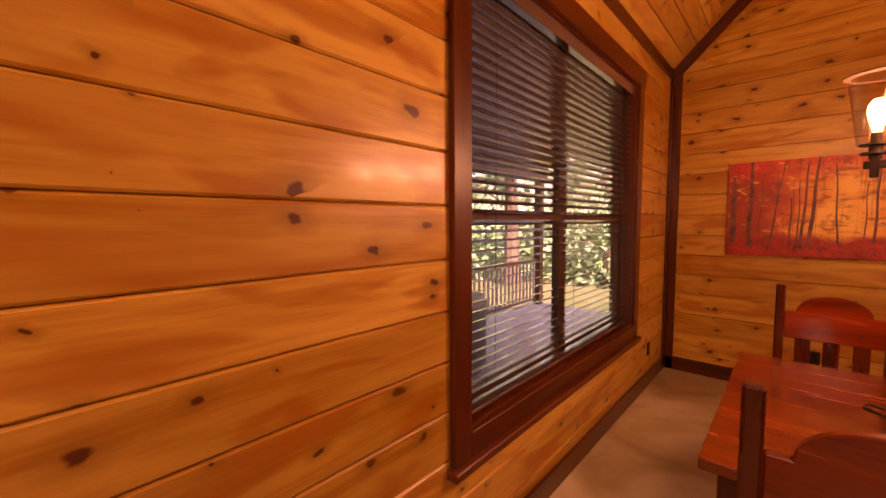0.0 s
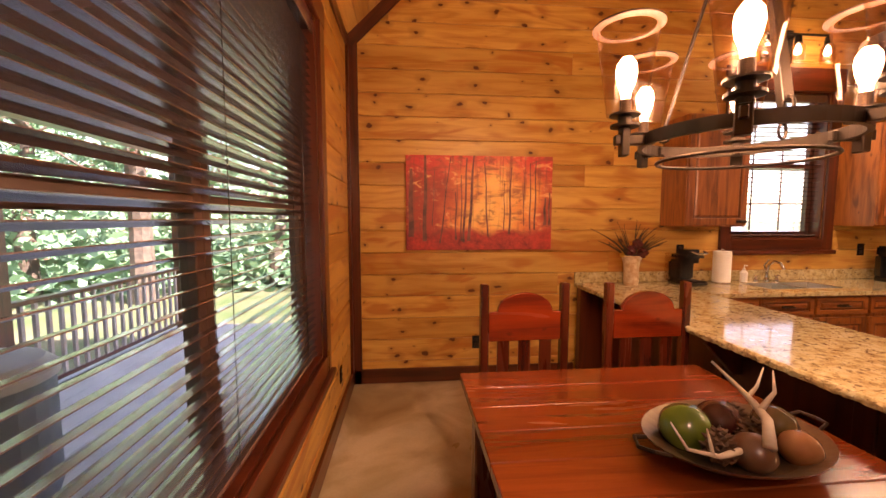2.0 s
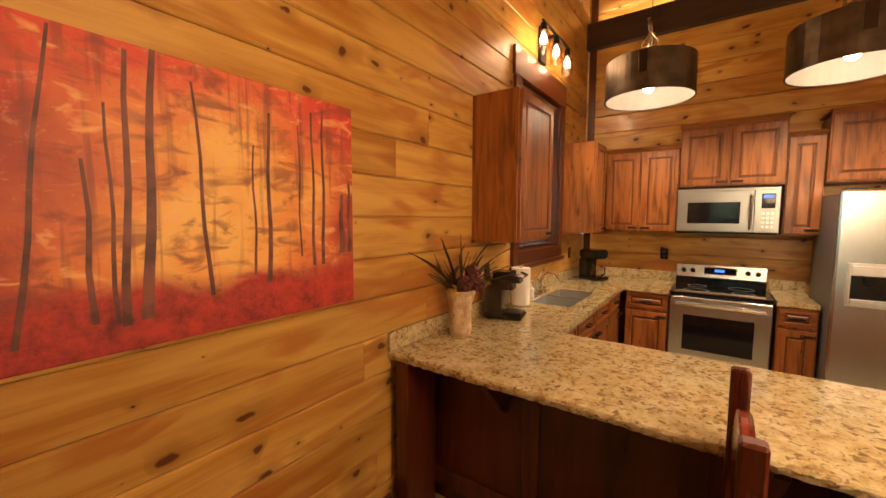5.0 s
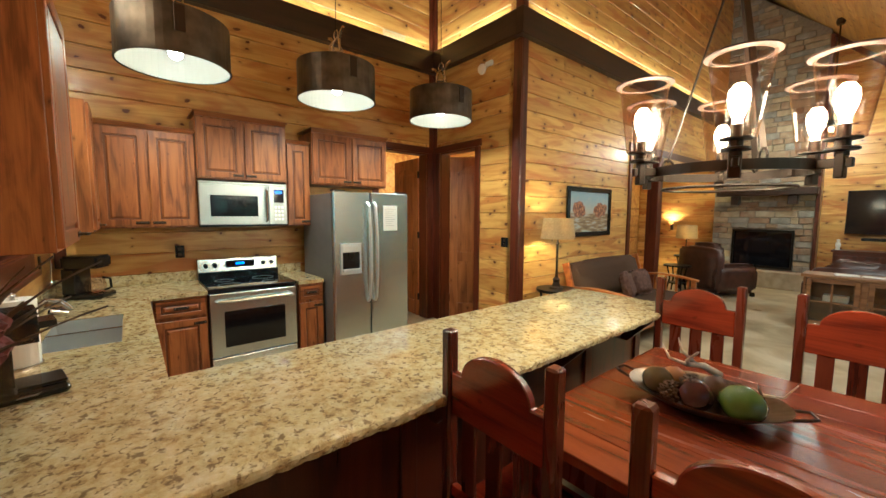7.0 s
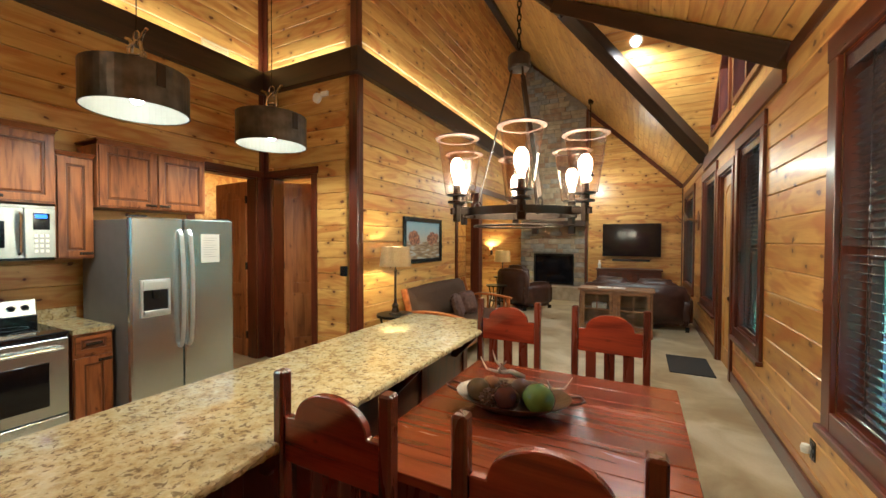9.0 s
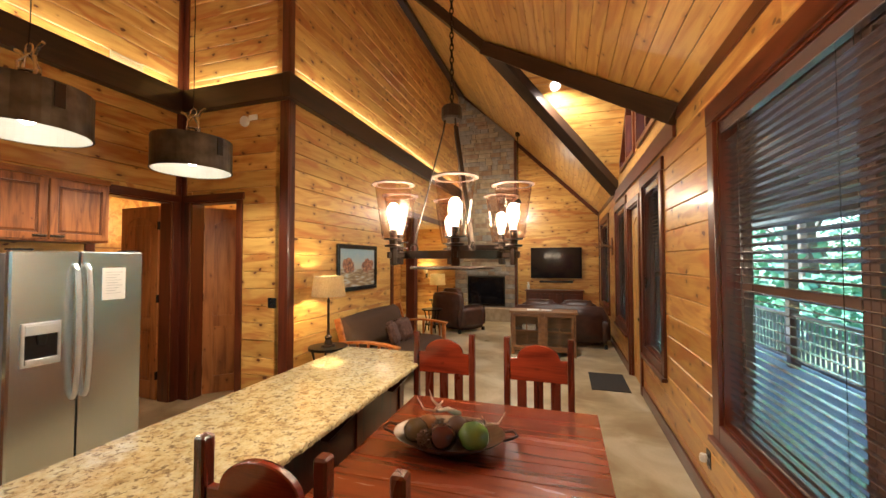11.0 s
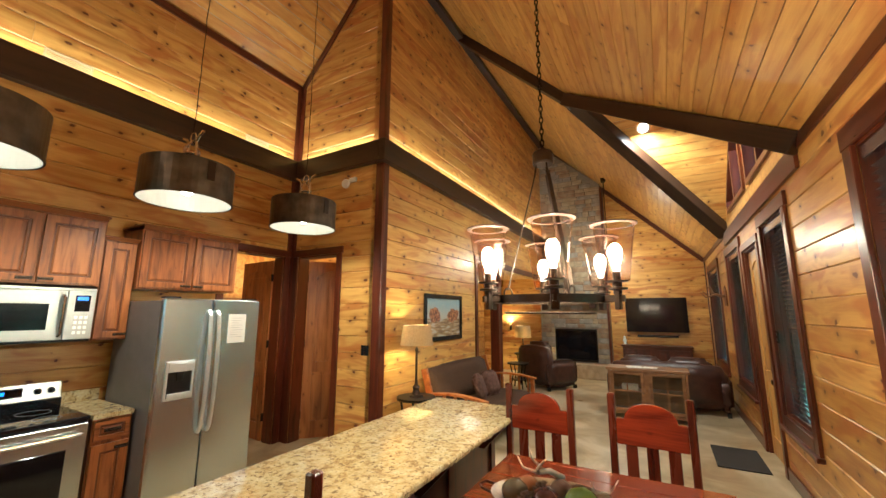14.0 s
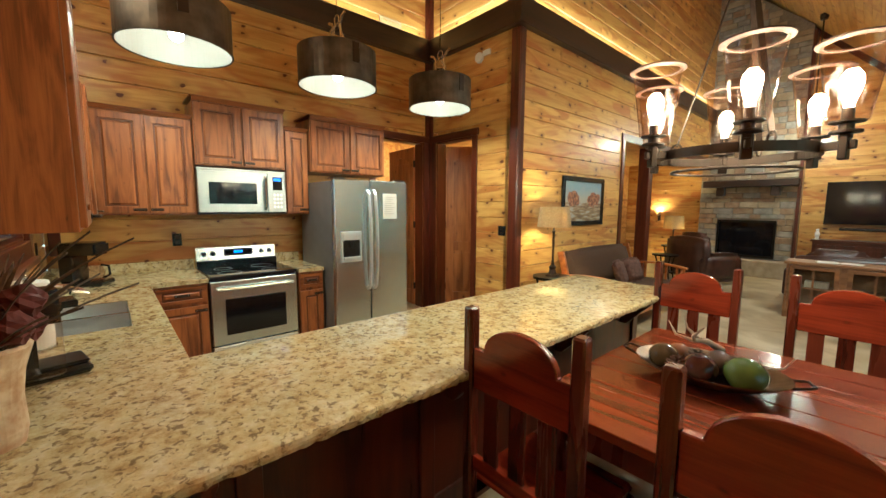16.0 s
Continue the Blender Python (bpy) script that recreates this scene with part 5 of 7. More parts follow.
for i in range(4):
    d = part("door", raised_door(0.34, 0.70, cab_z), trim_z, con)
    d.location, d.rotation_euler = (-0.72 + 0.37 * (i + 1) - 0.02, 0.201, 0.1), (0, 0, radians(180))
fig = thing("figurine", (0.95, SOUTH + 0.3, 0.90), "small white ornament on the television console", "ornament")
part("body", lathe([(0, 0), (0.035, 0), (0.03, 0.05), (0.045, 0.10), (0.03, 0.15), (0.02, 0.17), (0.03, 0.20), (0, 0.22)], 14), white_paint, fig)


def cushion(bm, x0, x1, y0, y1, z0, z1, r=0.05):
    b = bmesh.new()
    bmesh.ops.create_cube(b, size=1)
    bmesh.ops.subdivide_edges(b, edges=b.edges[:], cuts=3, use_grid_fill=True)
    sx, sy, sz = x1 - x0, y1 - y0, z1 - z0
    for v in b.verts:
        p = v.co * 2
        q = Vector((p.x * math.sqrt(max(0, 1 - 0.16 * p.y * p.y - 0.10 * p.z * p.z)), p.y * math.sqrt(max(0, 1 - 0.12 * p.x * p.x - 0.12 * p.z * p.z)), p.z * math.sqrt(max(0, 1 - 0.14 * p.x * p.x - 0.14 * p.y * p.y))))
        v.co = Vector(((x0 + x1) / 2 + q.x * sx / 2, (y0 + y1) / 2 + q.y * sy / 2, (z0 + z1) / 2 + q.z * sz / 2))
    bmesh.ops.bevel(b, geom=[e for e in b.edges if e.calc_face_angle(0) > 0.6], offset=min(r, 0.3 * min(sx, sy, sz)), segments=2, affect="EDGES")
    return join(bm, b)


def soft(name, parent, mat, *q, r=0.05, label=""):
    return part(name, cushion(bmesh.new(), *q, r), mat, parent, label, True)


def leather_sofa(at, rz_, w, label, seats):
    """Faces -y; its back stands at y = 0.48."""
    s = thing("sofa" if seats > 1 else "armchair", at, label, "sofa" if seats > 1 else "armchair", "", rz_)
    soft("base", s, leather, -w / 2 + 0.06, w / 2 - 0.06, -0.40, 0.42, 0.06, 0.32)
    soft("back", s, leather, -w / 2 + 0.04, w / 2 - 0.04, 0.24, 0.50, 0.10, 0.84 if seats > 1 else 0.96)
    for e in (-1, 1):
        soft("arm", s, leather, *sorted((e * (w / 2 - 0.24), e * w / 2)), -0.44, 0.48, 0.06, 0.66, r=0.09)
    cw = (w - 0.46) / seats
    for i in range(seats):
        a = -w / 2 + 0.23 + i * cw
        soft("seat_cushion", s, leather, a + 0.004, a + cw - 0.004, -0.44, 0.24, 0.30, 0.48)
        soft("back_cushion", s, leather, a + 0.004, a + cw - 0.004, 0.06, 0.40, 0.46, 0.92 if seats > 1 else 1.04, r=0.08)
    for x in (-w / 2 + 0.1, w / 2 - 0.1):
        for y in (-0.38, 0.42):
            part("foot", boxes((x - 0.03, x + 0.03, y - 0.03, y + 0.03, 0, 0.08)), black_plastic, s)
    return s


leather_sofa((0.10, -4.42, 0), 0, 1.95, "dark brown leather sofa, its back behind the glass-door cabinet", 2)
leather_sofa((2.52, -5.30, 0), -32, 1.14, "dark brown leather recliner armchair near the stone fireplace", 1)

dc = thing("display_cabinet", (0.36, -3.10, 0), "low brown cabinet with two glazed doors behind the leather sofa", "cabinet", "", 180)
part("top", boxes((-0.60, 0.60, -0.02, 0.44, 0.76, 0.80), bevel=0.006), brown_wood, dc)
part("body", boxes((-0.57, 0.57, 0.38, 0.41, 0.08, 0.76), (-0.57, -0.54, 0.0, 0.38, 0.08, 0.76), (0.54, 0.57, 0.0, 0.38, 0.08, 0.76), (-0.54, 0.54, 0.0, 0.38, 0.08, 0.12), (-0.54, 0.54, 0.04, 0.38, 0.42, 0.44), (-0.03, 0.03, 0.0, 0.02, 0.12, 0.76)), brown_wood, dc)
for x in (-0.54, 0.54):
    for y in (0.03, 0.38):
        part("foot", boxes((x - 0.03, x + 0.03, y - 0.03, y + 0.03, 0, 0.08)), brown_wood, dc)
for e in (-1, 1):
    a, b = sorted((e * 0.035, e * 0.535))
    fr_ = boxes((a, a + 0.05, -0.02, -0.001, 0.13, 0.75), (b - 0.05, b, -0.02, -0.001, 0.13, 0.75), (a + 0.05, b - 0.05, -0.02, -0.001, 0.13, 0.18), (a + 0.05, b - 0.05, -0.02, -0.001, 0.70, 0.75), bevel=0.002)
    d = part("door", fr_, brown_wood, dc)
    part("muntin", boxes(((a + b) / 2 - 0.01, (a + b) / 2 + 0.01, -0.018, -0.002, 0.181, 0.699)), brown_wood, d)
    part("muntin", boxes((a + 0.051, (a + b) / 2 - 0.011, -0.017, -0.003, 0.43, 0.45)), brown_wood, d)
    part("muntin", boxes(((a + b) / 2 + 0.011, b - 0.051, -0.017, -0.003, 0.43, 0.45)), brown_wood, d)
    part("pane", boxes((a + 0.05, b - 0.05, -0.008, -0.005, 0.18, 0.70)), pane_glass, d).visible_shadow = False
    part("knob", lathe([(0, -0.02), (0.012, -0.02), (0.012, -0.03), (0, -0.035)], 10, at=(e * 0.06, -0.02, 0.45)), bronze, d)
bk = thing("magazine", (0.55, -3.28, 0.80), "white magazines lying on the display cabinet", "magazine", "", 12)
part("pages", boxes((-0.12, 0.10, -0.08, 0.08, 0, 0.012)), paper, bk)
bk = thing("magazine", (0.30, -3.30, 0.80), "thin pale leaflet lying on the display cabinet", "magazine", "", -8)
part("pages", boxes((-0.10, 0.10, -0.07, 0.07, 0, 0.008)), paper, bk)
bk = thing("book", (0.62, -3.3, 0.44), "pale books stacked in the display cabinet", "book")
part("pages", boxes((-0.12, 0.12, -0.08, 0.08, 0, 0.08), bevel=0.003), paper, bk)

fu = thing("futon_sofa", (2.44, -1.46, 0), "futon sofa with honey oak frame and brown cover along the wall", "sofa", "", -90)
FW = 0.98
for e in (-1, 1):
    arm = bmesh.new()
    curve = [(-0.46 + 0.94 * i / 8, 0.625 + 0.05 * math.sin(math.pi * i / 8)) for i in range(9)]
    prism([*curve, *[(y, z - 0.03) for y, z in curve[::-1]]], "x", *sorted((e * FW, e * (FW + 0.09))), arm, 0.004)
    part("armrest", arm, oak, fu, "honey oak armrest")
    for y in (-0.40, 0.40):
        part("leg", boxes((*sorted((e * (FW + 0.015), e * (FW + 0.075))), y - 0.03, y + 0.03, 0, 0.63), bevel=0.005), oak, fu)
    stile = part("back_stile", boxes((*sorted((e * (FW - 0.005), e * (FW + 0.035))), -0.06, 0.03, 0.0, 0.60), bevel=0.004), oak, fu)
    stile.location, stile.rotation_euler = (0, 0.32, 0.36), (radians(-16), 0, 0)
    part("side_rail", boxes((*sorted((e * (FW + 0.02), e * (FW + 0.07))), -0.43, 0.37, 0.20, 0.28), bevel=0.004), oak, fu)
    for k in range(5):
        part("spindle", boxes((*sorted((e * (FW + 0.03), e * (FW + 0.06))), -0.34 + k * 0.155, -0.31 + k * 0.155, 0.281, 0.635)), oak, fu)
part("front_rail", boxes((-FW, FW, -0.44, -0.41, 0.20, 0.29), bevel=0.004), oak, fu)
soft("seat_mattress", fu, brown_cloth, -FW + 0.01, FW - 0.01, -0.48, 0.36, 0.26, 0.45)
bk_ = soft("back_mattress", fu, brown_cloth, -FW + 0.01, FW - 0.01, -0.09, 0.10, 0.0, 0.62)
bk_.location, bk_.rotation_euler = (0, 0.32, 0.36), (radians(-16), 0, 0)
for i, (x, r) in enumerate(((-0.42, 14), (-0.05, -12))):
    c = thing("throw_pillow", (2.42 - 0.02, -1.52 - x - 0.2, 0.445), "brown patterned throw pillow leaning on the futon", "pillow", "throw pillows", -90 + r)
    p = part("cover", cushion(bmesh.new(), -0.20, 0.20, -0.06, 0.06, 0.0, 0.38, 0.04), cushion_cloth, c, "", True)
    p.rotation_euler = (radians(-20), 0, 0)


def table_lamp(at, label, h, r0, r1, sh, watts, metal=bronze):
    l = thing("table_lamp", at, label, "lamp", "table lamps")
    part("base", lathe([(0, 0), (0.085, 0), (0.08, 0.02), (0.05, 0.03), (0.035, 0.08), (0.045, 0.11), (0.02, 0.14), (0.014, 0.2), (0.014, h - 0.08), (0.022, h - 0.06), (0.01, h - 0.03), (0.006, h + sh - 0.03), (0, h + sh - 0.03)], 20), metal, l)
    part("shade", lathe([(r0, h), (r1, h + sh), (r1 - 0.004, h + sh), (r0 - 0.004, h), (r0, h)], 36), burlap_lit, l, "tan fabric drum shade")
    part("bulb", lathe([(0, 0), (0.02, 0.0), (0.03, 0.05), (0, 0.09)], 12, at=(0, 0, h + 0.06)), drum_bulb_mat, l).visible_shadow = False
    lamp("table_light", (at[0], at[1], at[2] + h + 0.12), watts, (1, 0.72, 0.30), 0.04)
    return l


burlap_lit = mottled("tan_lampshade_cloth", (0.30, 0.22, 0.11), (0.42, 0.33, 0.19), 70, 0.9, 0, 0.3)
_n = Nodes(burlap_lit)
_tr = _n.add("ShaderNodeBsdfTranslucent")
_tr.inputs[0].default_value = (0.75, 0.55, 0.3, 1)
_mx = _n.add("ShaderNodeMixShader")
_mx.inputs[0].default_value = 0.15
_n.t.links.new(_n.bsdf.outputs[0], _mx.inputs[1]), _n.t.links.new(_tr.outputs[0], _mx.inputs[2])
_n.t.links.new(_mx.outputs[0], _n.t.nodes["Material Output"].inputs[0])


def side_table(at, label, r, h):
    t = thing("side_table", at, label, "table", "side tables")
    part("top", lathe([(0, h - 0.03), (r, h - 0.03), (r, h), (0, h)], 32), black_metal, t)
    part("shelf", lathe([(0, 0.18), (r * 0.7, 0.18), (r * 0.7, 0.20), (0, 0.20)], 24), black_metal, t)
    for i in range(4):
        a = radians(45 + 90 * i)
        part("leg", tube([(r * 0.8 * math.cos(a), r * 0.8 * math.sin(a), 0), (r * 0.55 * math.cos(a), r * 0.55 * math.sin(a), h * 0.5), (r * 0.8 * math.cos(a), r * 0.8 * math.sin(a), h - 0.02)], 0.014, 8), black_metal, t)
    return t


side_table((2.70, 0.05, 0), "round black side table with a lit lamp beside the futon", 0.23, 0.70)
table_lamp((2.70, 0.05, 0.70), "lit bronze candlestick lamp with tan drum shade on the round table", 0.60, 0.20, 0.17, 0.24, TABLE_LAMP)
side_table((3.05, -4.75, 0), "small round black side table beside the leather armchair", 0.25, 0.56)
side_table((3.50, -6.55, 0), "round black side table in the corner by the fireplace", 0.25, 0.60)
table_lamp((3.50, -6.55, 0.60), "lit bronze lamp with pale drum shade beside the fireplace", 0.42, 0.23, 0.21, 0.32, TABLE_LAMP * 2.0)
sc = thing("wall_sconce", (4.12, SOUTH + 0.001, 1.30), "lit uplight wall sconce on the pine wall beside the fireplace", "wall light")
part("bracket", boxes((-0.03, 0.03, 0, 0.05, -0.12, 0.05), bevel=0.006), bronze, sc)
part("shade", lathe([(0.03, 0.0), (0.07, 0.12), (0.066, 0.12), (0.026, 0.0), (0.03, 0.0)], 20, at=(0, 0.10, 0.02)), burlap_lit, sc)
part("arm", tube([(0, 0.04, -0.04), (0, 0.10, -0.05), (0, 0.10, 0.03)], 0.008, 8), bronze, sc)
lamp("sconce_light", (4.12, SOUTH + 0.12, 1.42), TABLE_LAMP * 1.2, (1, 0.74, 0.36), 0.04)
# unseen second downlight, mirrored from the visible one as extra living room light
nd = thing("downlight", (0.085, -1.20, 4.505), "unseen recessed downlight added in the dormer's other slope to brighten the living room", "ceiling light")
nd.rotation_euler = (radians(-45), 0, 0)
part("trim_ring", lathe([(0.07, -0.006), (0.095, -0.006), (0.095, 0.0), (0.07, 0.0), (0.07, -0.006)], 28), white_paint, nd)
part("lens", lathe([(0, -0.003), (0.07, -0.003), (0.07, 0.0), (0, 0.0)], 28), down_mat, nd)
lamp("downlight_light", (0.085, -1.32, 4.38), DOWNLIGHT, (1, 0.86, 0.66), 0.06, 168).rotation_euler = (radians(-10), 0, 0)
rug = thing("door_mat", (-0.60, -1.85, 0), "dark rectangular doormat on the floor by the entrance door", "doormat")
part("mat", boxes((-0.23, 0.25, -0.42, 0.40, 0.001, 0.012), bevel=0.004), mat_black, rug)


# ---- pictures ----
def art_material():
    """An autumn wood in red and orange: misty glow, dark trunks, a red floor."""
    m = material("autumn_print", (0.5, 0.1, 0.05), 0.55)
    n = Nodes(m)
    geo = n.add("ShaderNodeTexCoord").outputs["Object"]
    sep = n.add("ShaderNodeSeparateXYZ", Vector=geo)
    x, z = sep.outputs[0], sep.outputs[2]
    big = n.add("ShaderNodeTexNoise", Vector=geo)
    big.inputs["Scale"].default_value, big.inputs["Detail"].default_value = 3.2, 7
    leafy = n.add("ShaderNodeTexNoise", Vector=geo)
    leafy.inputs["Scale"].default_value, leafy.inputs["Detail"].default_value, leafy.inputs["Roughness"].default_value = 14, 8, 0.75
    glow = n.math("ADD", n.math("MULTIPLY", n.math("POWER", n.math("ABSOLUTE", n.math("SUBTRACT", x, 0.12)), 1.4), -1.1), n.math("MULTIPLY", big.outputs[0], 0.9))
    base = n.ramp(glow, [(0.0, (0.42, 0.06, 0.035)), (0.16, (0.66, 0.16, 0.06)), (0.32, (0.82, 0.32, 0.08)), (0.48, (0.92, 0.56, 0.16))])
    high = n.ramp(n.math("ADD", z, n.math("MULTIPLY", leafy.outputs[0], 0.5)), [(0.44, (0, 0, 0)), (0.62, (1, 1, 1))])
    base = n.mix(n.math("MULTIPLY", high, 0.8), base, (0.72, 0.06, 0.055))
    base = n.mix(n.ramp(leafy.outputs[0], [(0.56, (0, 0, 0)), (0.68, (0.55, 0.55, 0.55))]), base, (0.85, 0.42, 0.22))
    base = n.mix(n.ramp(leafy.outputs[0], [(0.32, (0.6, 0.6, 0.6)), (0.43, (0, 0, 0))]), base, (0.24, 0.06, 0.04))
    stems = n.add("ShaderNodeMapping", Vector=geo)
    stems.inputs["Scale"].default_value = (26, 1, 1.6)
    st = n.add("ShaderNodeTexNoise", Vector=stems.outputs[0])
    st.inputs["Scale"].default_value, st.inputs["Detail"].default_value = 1.0, 3
    base = n.mix(n.ramp(st.outputs[0], [(0.34, (0.6, 0.6, 0.6)), (0.44, (0, 0, 0))]), base, (0.22, 0.06, 0.045))
    clump = n.add("ShaderNodeMapping", Vector=geo)
    clump.inputs["Scale"].default_value = (7, 1, 17)
    cl = n.add("ShaderNodeTexNoise", Vector=clump.outputs[0])
    cl.inputs["Scale"].default_value, cl.inputs["Detail"].default_value, cl.inputs["Distortion"].default_value = 1.0, 7, 1.0
    base = n.mix(n.ramp(cl.outputs[0], [(0.34, (0.7, 0.7, 0.7)), (0.48, (0, 0, 0))]), base, (0.26, 0.06, 0.04))
    base = n.mix(n.ramp(cl.outputs[0], [(0.60, (0, 0, 0)), (0.70, (0.7, 0.7, 0.7))]), base, (0.92, 0.50, 0.20))
    ground = n.ramp(n.math("ADD", n.math("MULTIPLY", z, -1.0), n.math("MULTIPLY", n.math("SUBTRACT", big.outputs[0], 0.5), 0.2)), [(0.22, (0, 0, 0)), (0.28, (1, 1, 1))])
    base = n.mix(ground, base, n.ramp(leafy.outputs[0], [(0.35, (0.18, 0.015, 0.02)), (0.6, (0.55, 0.05, 0.035))]))
    n.link(base, n.bsdf.inputs["Base Color"])
    return m


trunk_print = mottled("dark_printed_trunk", (0.09, 0.03, 0.03), (0.24, 0.08, 0.06), 14, 0.55, 0, 0)
art = thing("wall_art", (0.20, NORTH - 0.001, 1.645), "unframed canvas print of a red and orange autumn wood", "picture")
part("canvas", boxes((-0.665, 0.665, -0.035, 0, -0.42, 0.42), bevel=0.003), art_material(), art)
rnd = random.Random(3)
for x, w, lean, z0, z1 in ((-0.62, 0.05, 0, -0.30, 0.30), (-0.50, 0.038, 0.01, -0.34, 0.42), (-0.36, 0.014, 0.09, -0.36, 0.41), (-0.22, 0.016, 0, -0.33, 0.1), (-0.15, 0.022, 0.03, -0.35, 0.40), (-0.10, 0.03, 0.04, -0.34, 0.42), (-0.17, 0.012, 0.0, -0.34, 0.25), (0.07, 0.014, -0.03, -0.30, 0.36), (0.27, 0.018, 0.01, -0.28, 0.32), (0.22, 0.01, 0, -0.25, 0.2), (0.46, 0.014, 0, -0.24, 0.36), (0.505, 0.016, 0.005, -0.24, 0.38), (0.60, 0.03, 0, -0.20, 0.05), (0.64, 0.02, 0, -0.2, 0.1), (-0.43, 0.008, 0.02, -0.2, 0.3), (0.40, 0.008, 0, -0.2, 0.3)):
    pts = [(x + lean * t + 0.004 * math.sin(9 * t + x * 20), z0 + (z1 - z0) * t) for t in [i / 6 for i in range(7)]]
    outline = [(a - w / 2 * (1 - 0.5 * i / 6), b) for i, (a, b) in enumerate(pts)] + [(a + w / 2 * (1 - 0.5 * i / 6), b) for i, (a, b) in list(enumerate(pts))[::-1]]
    outline = [(max(-0.664, min(0.664, a)), b) for a, b in outline]
    part("printed_trunk", prism(outline, "y", -0.0362, -0.0352), trunk_print, art)

pic = thing("framed_picture", (COL - 0.001, -1.14, 1.62), "dark-framed landscape picture with red trees over the futon", "picture", "", -90)
f_ = boxes((-0.58, 0.58, -0.035, 0, 0.28, 0.345), (-0.58, 0.58, -0.035, 0, -0.345, -0.28), (-0.58, -0.515, -0.035, 0, -0.28, 0.28), (0.515, 0.58, -0.035, 0, -0.28, 0.28), bevel=0.008)
part("frame", f_, black_plastic, pic)


def landscape_material():
    """A misty field: pale sky, a row of rust-coloured trees, tan ground with water."""
    m = material("landscape_print", (0.4, 0.4, 0.4), 0.4)
    n = Nodes(m)
    geo = n.add("ShaderNodeTexCoord").outputs["Object"]
    sep = n.add("ShaderNodeSeparateXYZ", Vector=geo)
    x, z = sep.outputs[0], sep.outputs[2]
    big = n.add("ShaderNodeTexNoise", Vector=geo)
    big.inputs["Scale"].default_value, big.inputs["Detail"].default_value = 7, 6
    fine = n.add("ShaderNodeTexNoise", Vector=geo)
    fine.inputs["Scale"].default_value, fine.inputs["Detail"].default_value = 30, 6
    sky_ = n.ramp(n.math("ADD", z, n.math("MULTIPLY", big.outputs[0], 0.3)), [(0.1, (0.50, 0.46, 0.36)), (0.35, (0.28, 0.38, 0.42))])
    flat = n.add("ShaderNodeMapping", Vector=geo)
    flat.inputs["Scale"].default_value = (4, 1, 26)
    water = n.add("ShaderNodeTexNoise", Vector=flat.outputs[0])
    water.inputs["Scale"].default_value, water.inputs["Detail"].default_value = 1.2, 5
    land = n.ramp(water.outputs[0], [(0.38, (0.16, 0.10, 0.05)), (0.52, (0.34, 0.24, 0.12)), (0.64, (0.46, 0.46, 0.42))])
    base = n.mix(n.ramp(n.math("ADD", z, n.math("MULTIPLY", big.outputs[0], 0.06)), [(-0.0, (0, 0, 0)), (0.02, (1, 1, 1))]), land, sky_)
    gap = n.math("ABSOLUTE", n.math("SUBTRACT", n.math("ABSOLUTE", n.math("SUBTRACT", x, 0.02)), 0.27))
    body = n.math("ADD", n.math("MULTIPLY", n.math("POWER", n.math("DIVIDE", gap, 0.24), 2.0), -1.0), n.math("MULTIPLY", n.math("POWER", n.math("DIVIDE", n.math("SUBTRACT", z, 0.03), 0.15), 2.0), -1.0))
    body = n.math("ADD", n.math("ADD", body, -0.15), n.math("MULTIPLY", big.outputs[0], 2.1))
    trees_ = n.ramp(body, [(0.34, (0, 0, 0)), (0.46, (1, 1, 1))])
    base = n.mix(trees_, base, n.ramp(fine.outputs[0], [(0.38, (0.10, 0.035, 0.02)), (0.55, (0.34, 0.13, 0.06)), (0.7, (0.50, 0.26, 0.12))]))
    n.link(base, n.bsdf.inputs["Base Color"])
    return m


part("print", boxes((-0.515, 0.515, -0.012, 0, -0.28, 0.28)), landscape_material(), pic)

# ---- small wall fittings ----
def plate(at, rz_, label, name="outlet", w=0.075, h=0.12):
    o = thing(name, at, label, name.replace("_", " "), "outlets and switches", rz_)
    part("cover", boxes((-w / 2, w / 2, -0.007, 0, -h / 2, h / 2), bevel=0.002), black_plastic, o)
    for z in (-0.026, 0.026):
        part("socket", boxes((-0.017, 0.017, -0.010, -0.0072, z - 0.016, z + 0.016), bevel=0.002), bronze, o)
    return o


plate((0.18, NORTH, 0.36), 0, "dark bronze electrical outlet low on the north pine wall")
plate((2.16, NORTH, 1.20), 0, "dark electrical outlet above the worktop behind the coffee maker")
plate((4.10, NORTH, 1.20), 0, "dark electrical outlet above the worktop near the corner")
plate((EAST, 3.60, 1.20), -90, "dark electrical outlet above the worktop beside the range")
plate((WEST, 0.91, 0.34), 90, "dark electrical outlet with a night light near the floor")
plate((WEST, 3.90, 0.34), 90, "dark electrical outlet near the floor under the window")
plate((3.20, DOORY, 1.24), 180, "dark light switch plate beside the side door", "light_switch", 0.115, 0.12)
plate((WEST, -1.12, 1.45), 90, "pair of light switches beside the entrance door", "light_switch", 0.10, 0.12)
nl = thing("night_light", (WEST + 0.012, 0.91, 0.34), "small white night light plugged into the outlet", "night light", "", 90)
part("body", lathe([(0, 0), (0.022, 0), (0.026, 0.03), (0.02, 0.05), (0, 0.052)], 14, at=(0, -0.025, -0.02)), white_paint, nl)
sm = thing("smoke_alarm", (3.62, DOORY + 0.001, 3.40), "white round smoke alarm on the pine wall", "smoke alarm")
k = lathe([(0, 0), (0.065, 0), (0.06, 0.03), (0.03, 0.038), (0, 0.038)], 24)
bmesh.ops.rotate(k, matrix=Matrix.Rotation(radians(-90), 3, "X"), verts=k.verts)
part("body", k, white_paint, sm)
